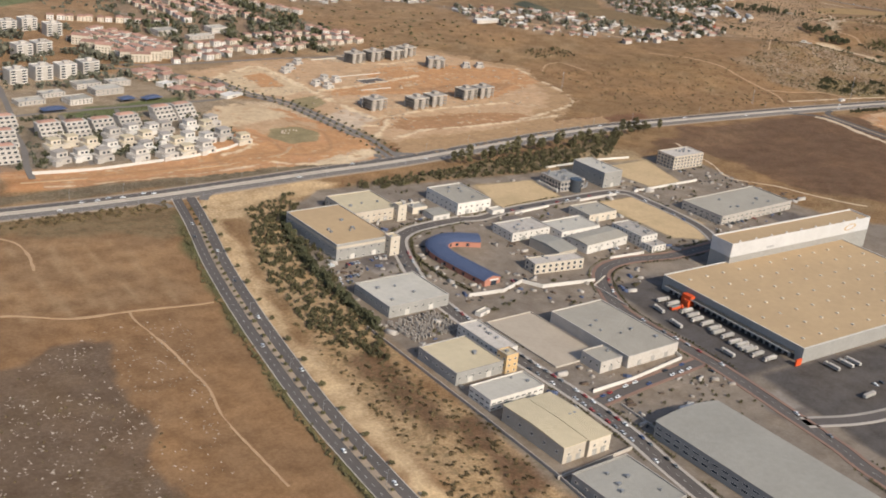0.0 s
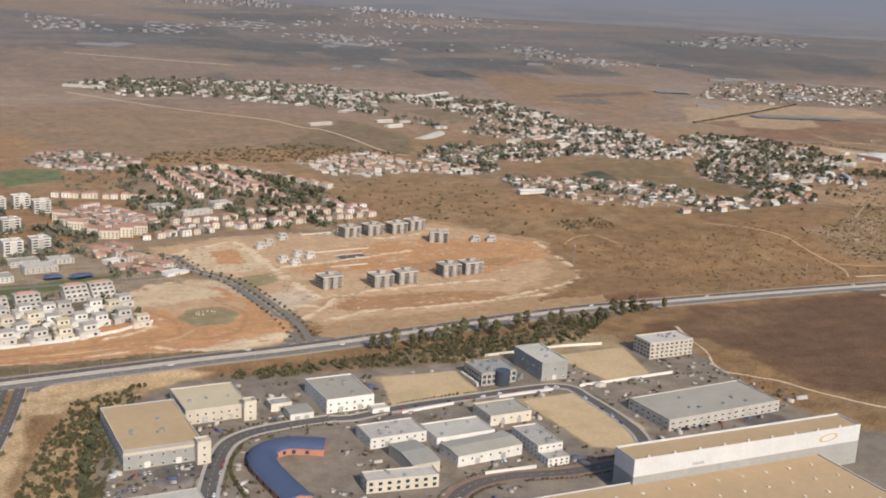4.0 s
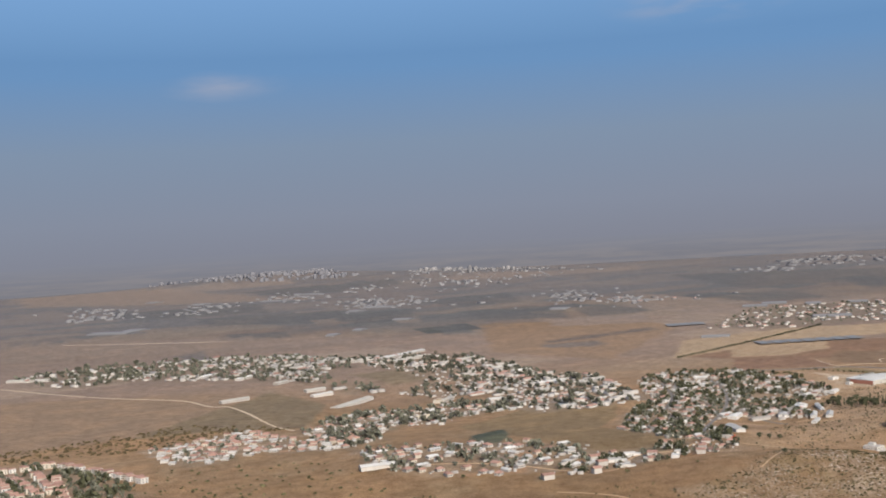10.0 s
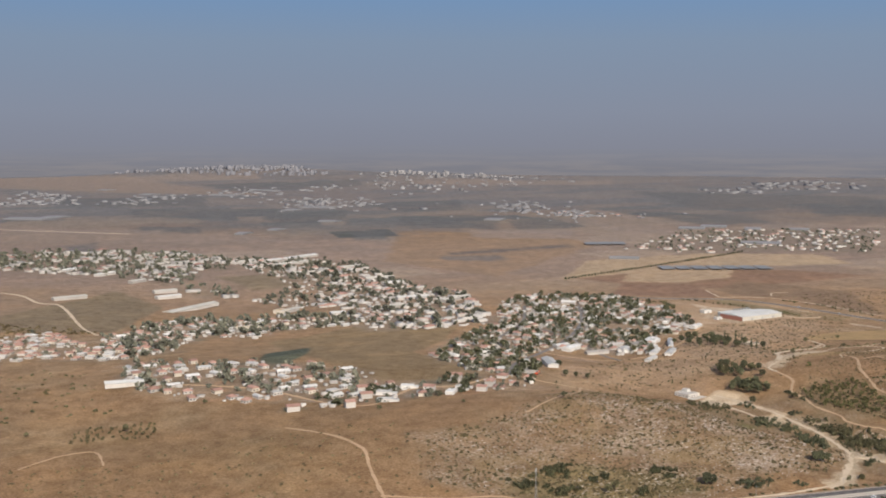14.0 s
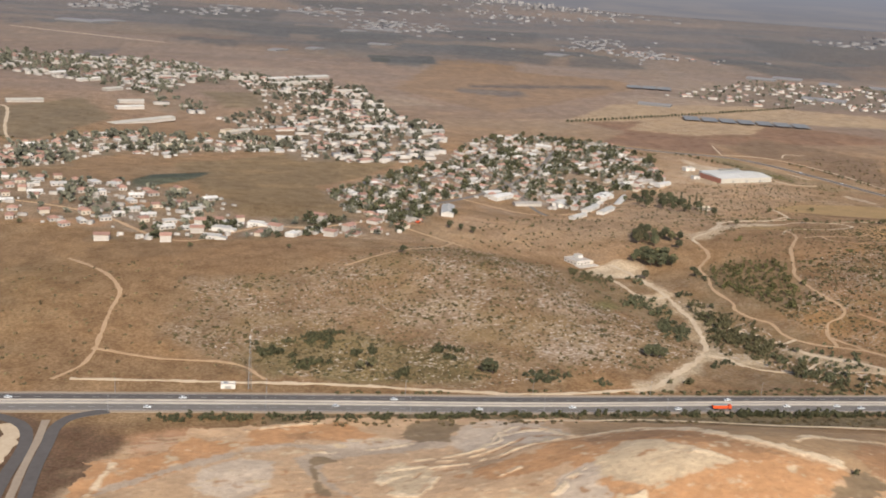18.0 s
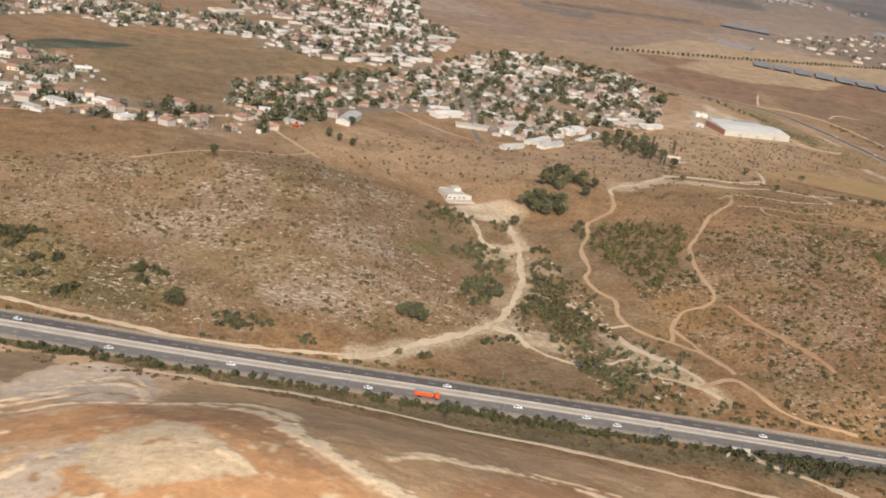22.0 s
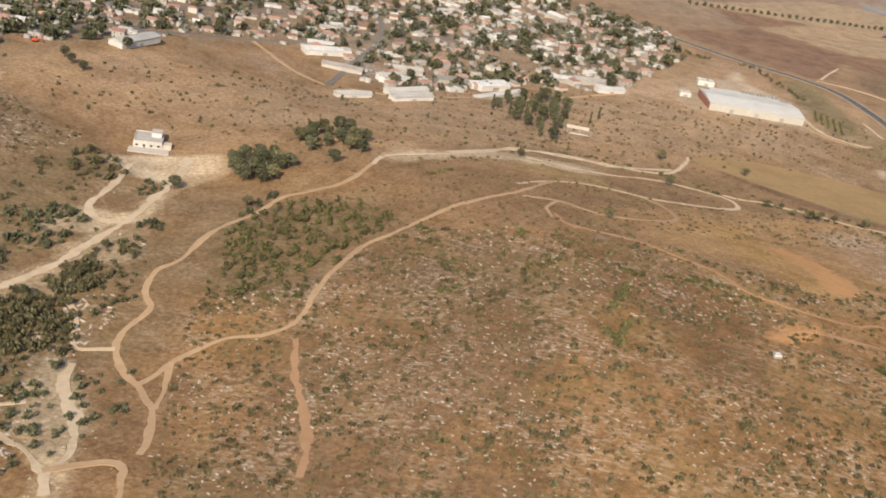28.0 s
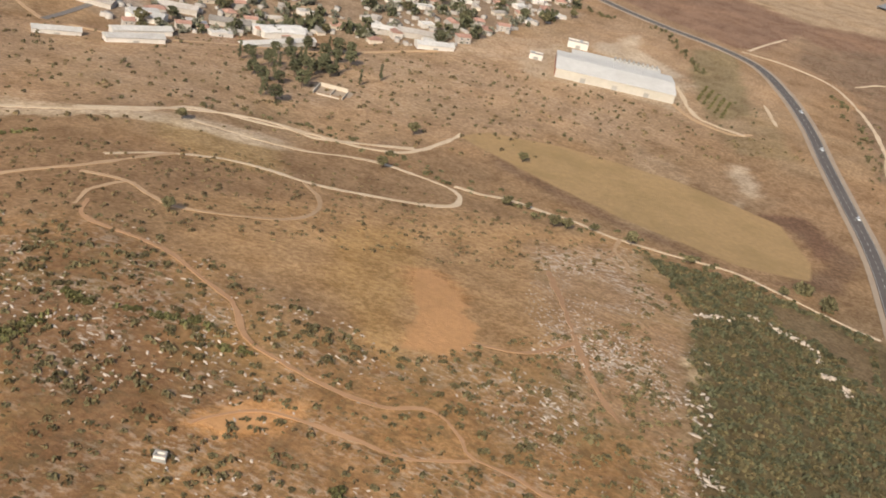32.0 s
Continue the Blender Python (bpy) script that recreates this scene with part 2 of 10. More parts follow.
M = {
    "asphalt": mat("asphalt", (0.195, 0.17, 0.147), (0.15, 0.131, 0.114), fine=0.35, coarse=0.02, spec=0.08),
    "asphalt_dark": mat("asphalt_dark", (0.125, 0.107, 0.094), (0.092, 0.079, 0.07), fine=0.3, coarse=0.03, spec=0.08),
    "concrete": mat("concrete", (0.50, 0.44, 0.37), (0.38, 0.33, 0.27), fine=0.5, coarse=0.03, rand=0.08),
    "concrete_grey": mat("concrete_grey", (0.385, 0.337, 0.285), (0.28, 0.245, 0.205), fine=0.6, coarse=0.08, rand=0.12),
    "gravel": mat("gravel", (0.345, 0.265, 0.185), (0.26, 0.195, 0.135), fine=0.5, coarse=0.04),
    "chalk": mat("chalk_track", (0.58, 0.45, 0.305), (0.42, 0.305, 0.19), fine=0.25, coarse=0.03, bump=0.3),
    "tan": mat("tan_track", (0.47, 0.31, 0.175), (0.34, 0.215, 0.115), fine=0.25, coarse=0.03, bump=0.3),
    "red_earth": mat("red_earth_track", (0.40, 0.232, 0.122), (0.30, 0.168, 0.084), fine=0.25, coarse=0.04, bump=0.3),
    "paint": mat("road_paint", (0.44, 0.42, 0.385), (0.30, 0.28, 0.25), rough=0.7),
    "white": mat("white_render", (0.63, 0.585, 0.52), (0.48, 0.44, 0.385), fine=0.8, coarse=0.12, rand=0.10),
    # white toned down, partly to stand for haze over the villages
    "limewash": mat("muted_limewash", (0.47, 0.425, 0.37), (0.34, 0.30, 0.255), fine=0.8, coarse=0.12, rand=0.2),
    "cream": mat("cream_render", (0.55, 0.475, 0.375), (0.43, 0.365, 0.28), fine=0.8, coarse=0.12, rand=0.12),
    "stone": mat("stone_cladding", (0.50, 0.43, 0.34), (0.40, 0.33, 0.25), fine=1.5, coarse=0.15, rand=0.1),
    "ochre": mat("ochre_panel", (0.56, 0.38, 0.19), (0.46, 0.31, 0.15), rand=0.05),
    "pink": mat("salmon_render", (0.42, 0.19, 0.13), (0.34, 0.15, 0.10)),
    "metal_wall": mat("grey_sheet_wall", (0.365, 0.345, 0.31), (0.285, 0.268, 0.24), rough=0.75, spec=0.1, fine=0.4, coarse=0.06, stripes=1.4, rand=0.08),
    "metal_white": mat("white_sheet_wall", (0.6, 0.58, 0.55), (0.5, 0.48, 0.455), rough=0.5, fine=0.4, coarse=0.06, stripes=1.2),
    "metal_roof": mat("pale_sheet_roof", (0.51, 0.465, 0.39), (0.41, 0.372, 0.31), rough=0.85, spec=0.1, fine=0.3, coarse=0.045, stripes=1.0, rand=0.06),
    "grey_roof": mat("grey_sheet_roof", (0.355, 0.328, 0.278), (0.29, 0.268, 0.225), rough=0.85, spec=0.1, fine=0.3, coarse=0.03, stripes=0.9, rand=0.05),
    "white_roof": mat("white_sheet_roof", (0.62, 0.585, 0.525), (0.51, 0.475, 0.42), rough=0.9, spec=0.1, fine=0.3, coarse=0.05, stripes=1.0, rand=0.06),
    "tan_roof": mat("tan_gravel_roof", (0.415, 0.29, 0.16), (0.35, 0.243, 0.135), fine=0.2, coarse=0.025, rand=0.04),
    "cream_roof": mat("cream_roof", (0.56, 0.46, 0.3), (0.47, 0.385, 0.25), fine=0.2, coarse=0.04, rand=0.05, stripes=0.8),
    "blue_roof": mat("blue_sheet_roof", (0.085, 0.105, 0.17), (0.068, 0.082, 0.135), rough=0.55, fine=0.3, coarse=0.05, stripes=1.0),
    "tile_roof": mat("red_tile_roof", (0.42, 0.245, 0.18), (0.30, 0.168, 0.122), fine=2.0, coarse=0.3, rand=0.22, stripes=2.5),
    "bright_roof": mat("bright_white_roof", (0.60, 0.565, 0.515), (0.45, 0.42, 0.375), fine=0.6, coarse=0.15, rand=0.22, stripes=1.2),
    "deck": mat("dusty_deck_paving", (0.40, 0.33, 0.25), (0.33, 0.27, 0.205), fine=0.3, coarse=0.04),
    "drab_roof": mat("drab_sheet_roof", (0.37, 0.33, 0.265), (0.31, 0.275, 0.22), fine=0.2, coarse=0.04, rand=0.05, stripes=0.8),
    "flat_roof": mat("whitewashed_flat_roof", (0.45, 0.40, 0.345), (0.32, 0.28, 0.235), fine=0.6, coarse=0.15, rand=0.2),
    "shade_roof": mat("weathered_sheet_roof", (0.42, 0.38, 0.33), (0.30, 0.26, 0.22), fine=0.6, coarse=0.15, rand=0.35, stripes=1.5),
    "glass": mat("dark_window_glass", (0.035, 0.045, 0.055), (0.025, 0.03, 0.04), rough=0.15, spec=0.5),
    "blue_glass": mat("blue_tinted_glass", (0.06, 0.066, 0.074), (0.04, 0.046, 0.055), rough=0.25, spec=0.3, rand=0.25),
    "steel": mat("galvanised_steel", (0.36, 0.36, 0.36), rough=0.45, metal=0.6),
    "rubber": mat("tyre_rubber", (0.02, 0.02, 0.02)),
    "bark": mat("bark", (0.13, 0.09, 0.06), (0.08, 0.055, 0.04), fine=3, bump=0.4),
    "leaf": mat("olive_foliage", (0.142, 0.121, 0.058), (0.08, 0.071, 0.035), fine=0.5, coarse=0.1, rand=0.25, island=0.4),
    "leaf_dark": mat("pine_foliage", (0.106, 0.103, 0.052), (0.062, 0.062, 0.034), fine=0.5, coarse=0.1, rand=0.25, island=0.4),
    "leaf_dry": mat("dry_scrub_foliage", (0.155, 0.11, 0.054), (0.09, 0.07, 0.036), fine=0.3, coarse=0.03, island=0.5),
    "leaf_green": mat("green_shrub_foliage", (0.13, 0.118, 0.042), (0.078, 0.072, 0.028), fine=0.3, coarse=0.03, island=0.4),
    "leaf_olive": mat("dark_olive_foliage", (0.085, 0.078, 0.036), (0.048, 0.048, 0.024), fine=0.1, coarse=0.02, island=0.5),
    # village foliage lightened and greyed: haze put into the leaf colour
    "leaf_village": mat("hazed_garden_foliage", (0.165, 0.155, 0.108), (0.10, 0.097, 0.07), fine=0.5, coarse=0.1, rand=0.2, island=0.45),
    "leaf_hill": mat("sun_bleached_shrub_foliage", (0.135, 0.108, 0.05), (0.082, 0.068, 0.034), fine=0.3, coarse=0.03, island=0.4),
    # far trees and walls: distance haze put into the base colours
    "far_leaf": mat("hazed_grey_green_foliage", (0.25, 0.243, 0.236), (0.21, 0.206, 0.203), fine=0.2, coarse=0.01, island=0.3),
    "far_wall": mat("hazed_pale_wall", (0.218, 0.203, 0.193), (0.185, 0.172, 0.166), fine=0.1, coarse=0.01, island=0.3),
    "far_tower": mat("hazed_tower_wall", (0.232, 0.213, 0.2), (0.205, 0.19, 0.18), fine=0.1, coarse=0.01, island=0.2),
    "skyline_wall": mat("hazed_skyline_wall", (0.172, 0.163, 0.167), (0.166, 0.158, 0.163), fine=0.1, coarse=0.01, island=0.06),
    "dim_wall": mat("hazed_grey_wall", (0.205, 0.192, 0.184), (0.178, 0.167, 0.162), fine=0.1, coarse=0.01, island=0.12),
    "rock": mat("pale_limestone", (0.49, 0.41, 0.33), (0.345, 0.27, 0.2), fine=0.7, coarse=0.05, island=0.3),
    "soil_brick": mat("brick_paving", (0.25, 0.15, 0.108), (0.19, 0.118, 0.088), fine=1.0, coarse=0.1),
    "orange": mat("orange_paint", (0.62, 0.09, 0.025), (0.5, 0.075, 0.02), rough=0.4),
    "red": mat("red_paint", (0.42, 0.05, 0.035), rough=0.4),
    "dark": mat("dark_paint_and_shade", (0.05, 0.047, 0.045), (0.035, 0.033, 0.03)),
    "tarp": mat("grey_green_tarpaulin", (0.22, 0.24, 0.22), (0.16, 0.18, 0.165)),
    "green_field_net": mat("grey_shade_net", (0.22, 0.212, 0.205), (0.165, 0.16, 0.157), fine=0.1),
}
CAR_PAINTS = [mat("car_paint_" + k, c, tuple(v * 0.9 for v in c), rough=0.3, spec=0.5) for k, c in (
    ("white", (0.72, 0.72, 0.70)), ("silver", (0.42, 0.43, 0.44)), ("grey", (0.16, 0.165, 0.17)), ("black", (0.03, 0.03, 0.032)),
    ("red", (0.30, 0.03, 0.025)), ("blue", (0.05, 0.08, 0.18)))]


# ---- builders ----
def part(name, bm, material, parent, label=""):
    """Links a bmesh (or a ready mesh) as one mesh object under a thing."""
    if isinstance(bm, bmesh.types.BMesh):
        data = bpy.data.meshes.new(name)
        bm.to_mesh(data)
        bm.free()
        for one in (material if isinstance(material, (list, tuple)) else [material]):
            data.materials.append(one)
    else:
        data = bm
    ob = new(name, data)
    ob.parent = parent
    return tagged(ob, label)


def thing(name, x, y, z=None, turn=0.0, label="", category="", group="", kind=""):
    """An empty at a thing's base."""
    ob = new(name)
    ob.matrix_basis = pose(x, y, float(land(x, y)) if z is None else z, 0, 0, turn)
    return tagged(ob, label, category, group, kind)


def block(bm, x, y, z, sx, sy, sz, turn=0.0, slot=0, taper=1.0):
    """A box with its base's middle at x, y, z."""
    c, s = math.cos(radians(turn)), math.sin(radians(turn))
    vs = []
    for k, up in ((1.0, 0.0), (taper, sz)):
        for a, b in ((-1, -1), (1, -1), (1, 1), (-1, 1)):
            u, v = a * sx / 2 * k, b * sy / 2 * k
            vs.append(bm.verts.new((x + u * c - v * s, y + u * s + v * c, z + up)))
    for f in ((3, 2, 1, 0), (4, 5, 6, 7), (0, 1, 5, 4), (1, 2, 6, 5), (2, 3, 7, 6), (3, 0, 4, 7)):
        bm.faces.new([vs[k] for k in f]).material_index = slot
    return bm


def box(x, y, z, sx, sy, sz, turn=0.0, taper=1.0):
    return block(bmesh.new(), x, y, z, sx, sy, sz, turn, 0, taper)


def pipe(bm, x, y, z, r0, r1, h, n=8, slot=0, tilt=(0, 0)):
    a = [bm.verts.new((x + r0 * math.cos(2 * math.pi * k / n), y + r0 * math.sin(2 * math.pi * k / n), z)) for k in range(n)]
    b = [bm.verts.new((x + tilt[0] + r1 * math.cos(2 * math.pi * k / n), y + tilt[1] + r1 * math.sin(2 * math.pi * k / n), z + h)) for k in range(n)]
    for k in range(n):
        bm.faces.new((a[k], a[(k + 1) % n], b[(k + 1) % n], b[k])).material_index = slot
    bm.faces.new(b).material_index = slot
    bm.faces.new(a[::-1]).material_index = slot
    return bm


def rim(bm, rings):
    """Closes a row of four-cornered rings into one skin."""
    for r, q in zip(rings, rings[1:]):
        for k in range(4):
            bm.faces.new((r[k], r[(k + 1) % 4], q[(k + 1) % 4], q[k]))


def ring4(bm, w, d, z):
    return [bm.verts.new((a * w / 2, b * d / 2, z)) for a, b in ((-1, -1), (1, -1), (1, 1), (-1, 1))]


def shell(w, d, h, t=0.4):
    """Four joined walls of real thickness, open above."""
    bm = bmesh.new()
    r = [ring4(bm, w, d, 0), ring4(bm, w, d, h), ring4(bm, w - 2 * t, d - 2 * t, h), ring4(bm, w - 2 * t, d - 2 * t, 0)]
    rim(bm, r + r[:1])
    return bm


def tray(w, d, h, t=0.3):
    """A flat roof with a raised edge, in one piece."""
    bm = bmesh.new()
    r = [ring4(bm, w, d, 0), ring4(bm, w, d, h), ring4(bm, w - 2 * t, d - 2 * t, h), ring4(bm, w - 2 * t, d - 2 * t, 0.15)]
    rim(bm, r)
    bm.faces.new(r[3])
    bm.faces.new(r[0][::-1])
    return bm


def gable(w, d, rise, thick=0.25, over=0.4):
    """A pitched roof with its ridge along x."""
    bm = bmesh.new()
    a, b = w / 2 + over, d / 2 + over
    low = [bm.verts.new(p) for p in ((-a, -b, 0), (a, -b, 0), (a, b, 0), (-a, b, 0))]
    up = [bm.verts.new(p) for p in ((-a, -b, thick), (a, -b, thick), (a, b, thick), (-a, b, thick), (-a, 0, rise), (a, 0, rise))]
    for f in ((low[3], low[2], low[1], low[0]), (low[0], low[1], up[1], up[0]), (low[2], low[3], up[3], up[2]), (up[0], up[1], up[5], up[4]),
              (up[2], up[3], up[4], up[5]), (low[1], low[2], up[2], up[5], up[1]), (low[3], low[0], up[0], up[4], up[3])):
        bm.faces.new(f)
    return bm


def hip(w, d, rise, thick=0.25, over=0.5):
    """A hipped roof, ridge along its longer side x."""
    bm = bmesh.new()
    a, b = w / 2 + over, d / 2 + over
    r = max(a - b, 0.3)
    low = [bm.verts.new(p) for p in ((-a, -b, 0), (a, -b, 0), (a, b, 0), (-a, b, 0))]
    mid = [bm.verts.new(p) for p in ((-a, -b, thick), (a, -b, thick), (a, b, thick), (-a, b, thick))]
    top = [bm.verts.new((-r, 0, rise)), bm.verts.new((r, 0, rise))]
    bm.faces.new(low[::-1])
    for k in range(4):
        bm.faces.new((low[k], low[(k + 1) % 4], mid[(k + 1) % 4], mid[k]))
    for f in ((mid[0], mid[1], top[1], top[0]), (mid[2], mid[3], top[0], top[1]), (mid[1], mid[2], top[1]), (mid[3], mid[0], top[0])):
        bm.faces.new(f)
    return bm


def as_mesh(name, bm, *materials):
    data = bpy.data.meshes.new(name)
    bm.to_mesh(data)
    bm.free()
    for one in materials:
        data.materials.append(one)
    return data


def window_mesh(w, h, glass="glass", rim="white"):
    """A pane set back in its frame, facing -y, its foot's middle at the origin: one closed shell."""
    bm = bmesh.new()
    rings = []
    for grow, y in ((0.14, 0.08), (0.14, -0.12), (0.0, -0.12), (0.0, -0.02)):
        rings.append([bm.verts.new((a * (w / 2 + grow), y, h / 2 + b * (h / 2 + grow))) for a, b in ((-1, -1), (1, -1), (1, 1), (-1, 1))])
    for r, q in zip(rings, rings[1:]):
        for k in range(4):
            bm.faces.new((r[k], r[(k + 1) % 4], q[(k + 1) % 4], q[k]))
    bm.faces.new(rings[3]).material_index = 1
    bm.faces.new(rings[0][::-1])
    return as_mesh("window", bm, M[rim], M[glass])


PANES = {}


def windows(parent, w, d, z, wide, high, count, sides="sw", glass="glass", rim="white", name="window"):
    """A row of windows on the sides of a w by d block; s, n, e, w name the sides."""
    key = (wide, high, glass, rim)
    if key not in PANES:
        PANES[key] = window_mesh(*key)
    for side in sides:
        run, dep, turn = {"s": (w, d, 0), "n": (w, d, 180), "w": (d, w, -90), "e": (d, w, 90)}[side]
        n = max(1, round(count * run / max(w, d)))
        for k in range(n):
            u = (k + 0.5) / n * run - run / 2
            ob = part(name, PANES[key], None, parent)
            ob.matrix_basis = pose(0, 0, 0, 0, 0, turn) @ pose(u, -dep / 2 - 0.05, z)
    return parent


def scatter(name, shape, xs, ys, sizes, material, label, category, sink=0.1, flat=(1, 1, 1), seed=0, lift=None, heading=None):
    """One object of many alike small things on the ground, each turned and sized on its own."""
    verts, faces = shape
    rng = np.random.default_rng(seed)
    n, nv = len(xs), len(verts)
    turn = rng.uniform(0, 2 * math.pi, n) if heading is None else np.asarray(heading) + rng.normal(0, 0.25, n)
    c, s = np.cos(turn), np.sin(turn)
    out = np.empty((n, nv, 3), np.float32)
    v = np.array(verts) * np.array(flat)
    stretch = rng.uniform(0.75, 1.3, (n, 1))
    base = land(np.asarray(xs), np.asarray(ys)) if lift is None else lift
    out[:, :, 0] = (v[:, 0] * c[:, None] * stretch - v[:, 1] * s[:, None]) * sizes[:, None] + np.asarray(xs)[:, None]
    out[:, :, 1] = (v[:, 0] * s[:, None] * stretch + v[:, 1] * c[:, None]) * sizes[:, None] + np.asarray(ys)[:, None]
    out[:, :, 2] = (v[:, 2] * rng.uniform(0.8, 1.25, (n, 1)) - sink) * sizes[:, None] + np.asarray(base)[:, None]
    f = np.array(faces, np.int32)
    tri = (f[None] + (np.arange(n, dtype=np.int32) * nv)[:, None, None]).reshape(-1)
    data = bpy.data.meshes.new(name)
    data.vertices.add(n * nv)
    data.vertices.foreach_set("co", out.reshape(-1))
    data.loops.add(len(tri))
    data.loops.foreach_set("vertex_index", tri)
    k = f.shape[1]
    data.polygons.add(len(tri) // k)
    data.polygons.foreach_set("loop_start", np.arange(0, len(tri), k, dtype=np.int32))
    data.update(calc_edges=True)
    data.validate()
    data.materials.append(material)
    return tagged(new(name, data), label, category, kind="stuff")


def clump(seed, leaves=26, spread=1.0, tall=1.0, leaf=0.42):
    """A loose clump of bent leaf sprays, about one metre in radius."""
    rng = np.random.default_rng(seed)
    vs, fs = [], []
    for k in range(leaves):
        a, u = rng.uniform(0, 2 * math.pi), rng.uniform(-0.2, 1)
        r = math.sqrt(max(0, 1 - u * u)) * rng.uniform(0.55, 1.05) * spread
        p = np.array((r * math.cos(a), r * math.sin(a), (0.35 + 0.65 * u) * tall))
        e1 = rng.normal(size=3)
        e1 /= np.linalg.norm(e1)
        e2 = np.cross(e1, rng.normal(size=3))
        e2 /= np.linalg.norm(e2)
        s = leaf * rng.uniform(0.7, 1.4)
        b = len(vs)
        vs += [p - e1 * s, p - e2 * s * 0.8, p + e1 * s, p + e2 * s * 0.8]
        fs += [(b, b + 1, b + 2), (b, b + 2, b + 3)]
    return vs, fs


def boulder(seed):
    """A low, angular stone."""
    rng = np.random.default_rng(seed)
    ring = [(math.cos(a) * rng.uniform(0.7, 1.1), math.sin(a) * rng.uniform(0.5, 0.9)) for a in np.arange(6) * math.pi / 3]
    vs = [(x * 1.1, y * 1.1, -0.1) for x, y in ring] + [(x * 0.75, y * 0.75, rng.uniform(0.25, 0.45)) for x, y in ring] + [(0, 0, 0.5)]
    fs = []
    for k in range(6):
        m = (k + 1) % 6
        fs += [(k, m, 6 + m), (k, 6 + m, 6 + k), (6 + k, 6 + m, 12)]
    return vs, fs


def fill(poly, count, seed=0, gap=0.0, keep=None):
    """Random places inside a polygon, at least gap apart."""
    rng = np.random.default_rng(seed)
    p = np.array(poly, float)
    lo, hi = p.min(0), p.max(0)
    q = rng.uniform(lo, hi, (count * 6 + 50, 2))
    q = q[away(q[:, 0], q[:, 1], poly) < 0]
    if keep is not None:
        q = q[keep(q[:, 0], q[:, 1])]
    if not gap:
        return q[:count]
    made = []
    for a in q:
        if all((a[0] - b[0]) ** 2 + (a[1] - b[1]) ** 2 > gap * gap for b in made):
            made.append(a)
            if len(made) >= count:
                break
    return np.array(made).reshape(-1, 2)


def strip(name, points, width, material, lift, label, category="", kind="structure", side=0.0, ragged=0.0, step=5.0, seed=1, on=None, crest=0.0):
    """A band draped on the ground along a smooth line, side metres to its left."""
    c = spline(points, step)
    d = np.gradient(c, axis=0)
    d /= np.linalg.norm(d, axis=1)[:, None]
    nrm = np.stack((-d[:, 1], d[:, 0]), 1)
    run = np.arange(len(c)) * step
    half_a = width / 2 * (1 + ragged * ((lattice(run, run * 0, 14, seed) - 0.5) * 1.6 + (lattice(run, run * 0, 4, seed + 9) - 0.5) * 1.2))
    half_b = width / 2 * (1 + ragged * ((lattice(run, run * 0, 11, seed + 5) - 0.5) * 1.6 + (lattice(run, run * 0, 3.5, seed + 7) - 0.5) * 1.2))
    half_a, half_b = np.maximum(half_a, width * 0.04), np.maximum(half_b, width * 0.04)
    level = on or land
    rows = [c + nrm * (side + half_a)[:, None], c + nrm * side, c + nrm * (side - half_b)[:, None]]
    n = len(c)
    vs, fs = [], []
    for j, r in enumerate(rows):
        z = level(r[:, 0], r[:, 1]) + lift + (crest if j == 1 else 0)
        vs += [(r[k, 0], r[k, 1], z[k]) for k in range(n)]
    for j in (0, 2):
        r = rows[j]
        z = level(r[:, 0], r[:, 1]) - 0.3
        vs += [(r[k, 0], r[k, 1], z[k]) for k in range(n)]
    for k in range(n - 1):
        fs += [(n + k, n + k + 1, k + 1, k), (2 * n + k, 2 * n + k + 1, n + k + 1, n + k), (k, k + 1, 3 * n + k + 1, 3 * n + k), (4 * n + k, 4 * n + k + 1, 2 * n + k + 1, 2 * n + k)]
    data = bpy.data.meshes.new(name)
    data.from_pydata(vs, [], fs)
    data.materials.append(material)
    return tagged(new(name, data), label, category or name.replace("_", " "), kind=kind)

# ---- lines and areas of the plan ----
HIGHWAY = [(-300, 885), (0, 882), (199, 883), (304, 887), (420, 900), (493, 909), (586, 918), (700, 937), (850, 962), (966, 969), (1209, 972), (1400, 968), (1569, 962), (1726, 962), (1881, 958), (2100, 948), (2500, 925)]
BRANCH = [(348, 880), (336, 814), (319, 734), (305, 645), (295, 562), (290, 508), (288, 456), (287, 400), (287, 330), (289, 200), (292, 0)]
NORTH_ROAD = [(592, 920), (593, 998), (583, 1083), (571, 1144), (543, 1192), (529, 1260)]
EAST_ROAD = [(1880, 2100), (1999, 2025), (2056, 1998), (2106, 1981), (2146, 1952), (2177, 1888), (2202, 1812), (2219, 1743), (2239, 1665), (2255, 1599), (2266, 1530), (2280, 1400), (2290, 1200)]
P_QUARRY = [(1319, 925), (1435, 936), (1556, 915), (1681, 896), (1808, 890), (1790, 820), (1740, 700), (1550, 640), (1380, 690), (1290, 800)]
P_GROVE = [(2151, 1477), (2197, 1491), (2263, 1475), (2272, 1415), (2270, 1296), (2216, 1248), (2209, 1275), (2191, 1336), (2182, 1422)]
P_FIELD = [(2017, 1569), (2027, 1592), (2072, 1609), (2142, 1614), (2204, 1596), (2225, 1550), (2226, 1524), (2190, 1510), (2127, 1523), (2074, 1544)]
P_BARE = [(2076, 1356), (2083, 1363), (2105, 1337), (2120, 1307), (2116, 1290), (2101, 1284), (2095, 1310)]
P_BARE_B = [(2073, 1205), (2079, 1218), (2090, 1225), (2090, 1214), (2083, 1205)]
P_FALLOW = [(2035, 1379), (2053, 1397), (2079, 1355), (2094, 1308), (2103, 1274), (2086, 1276), (2060, 1310)]
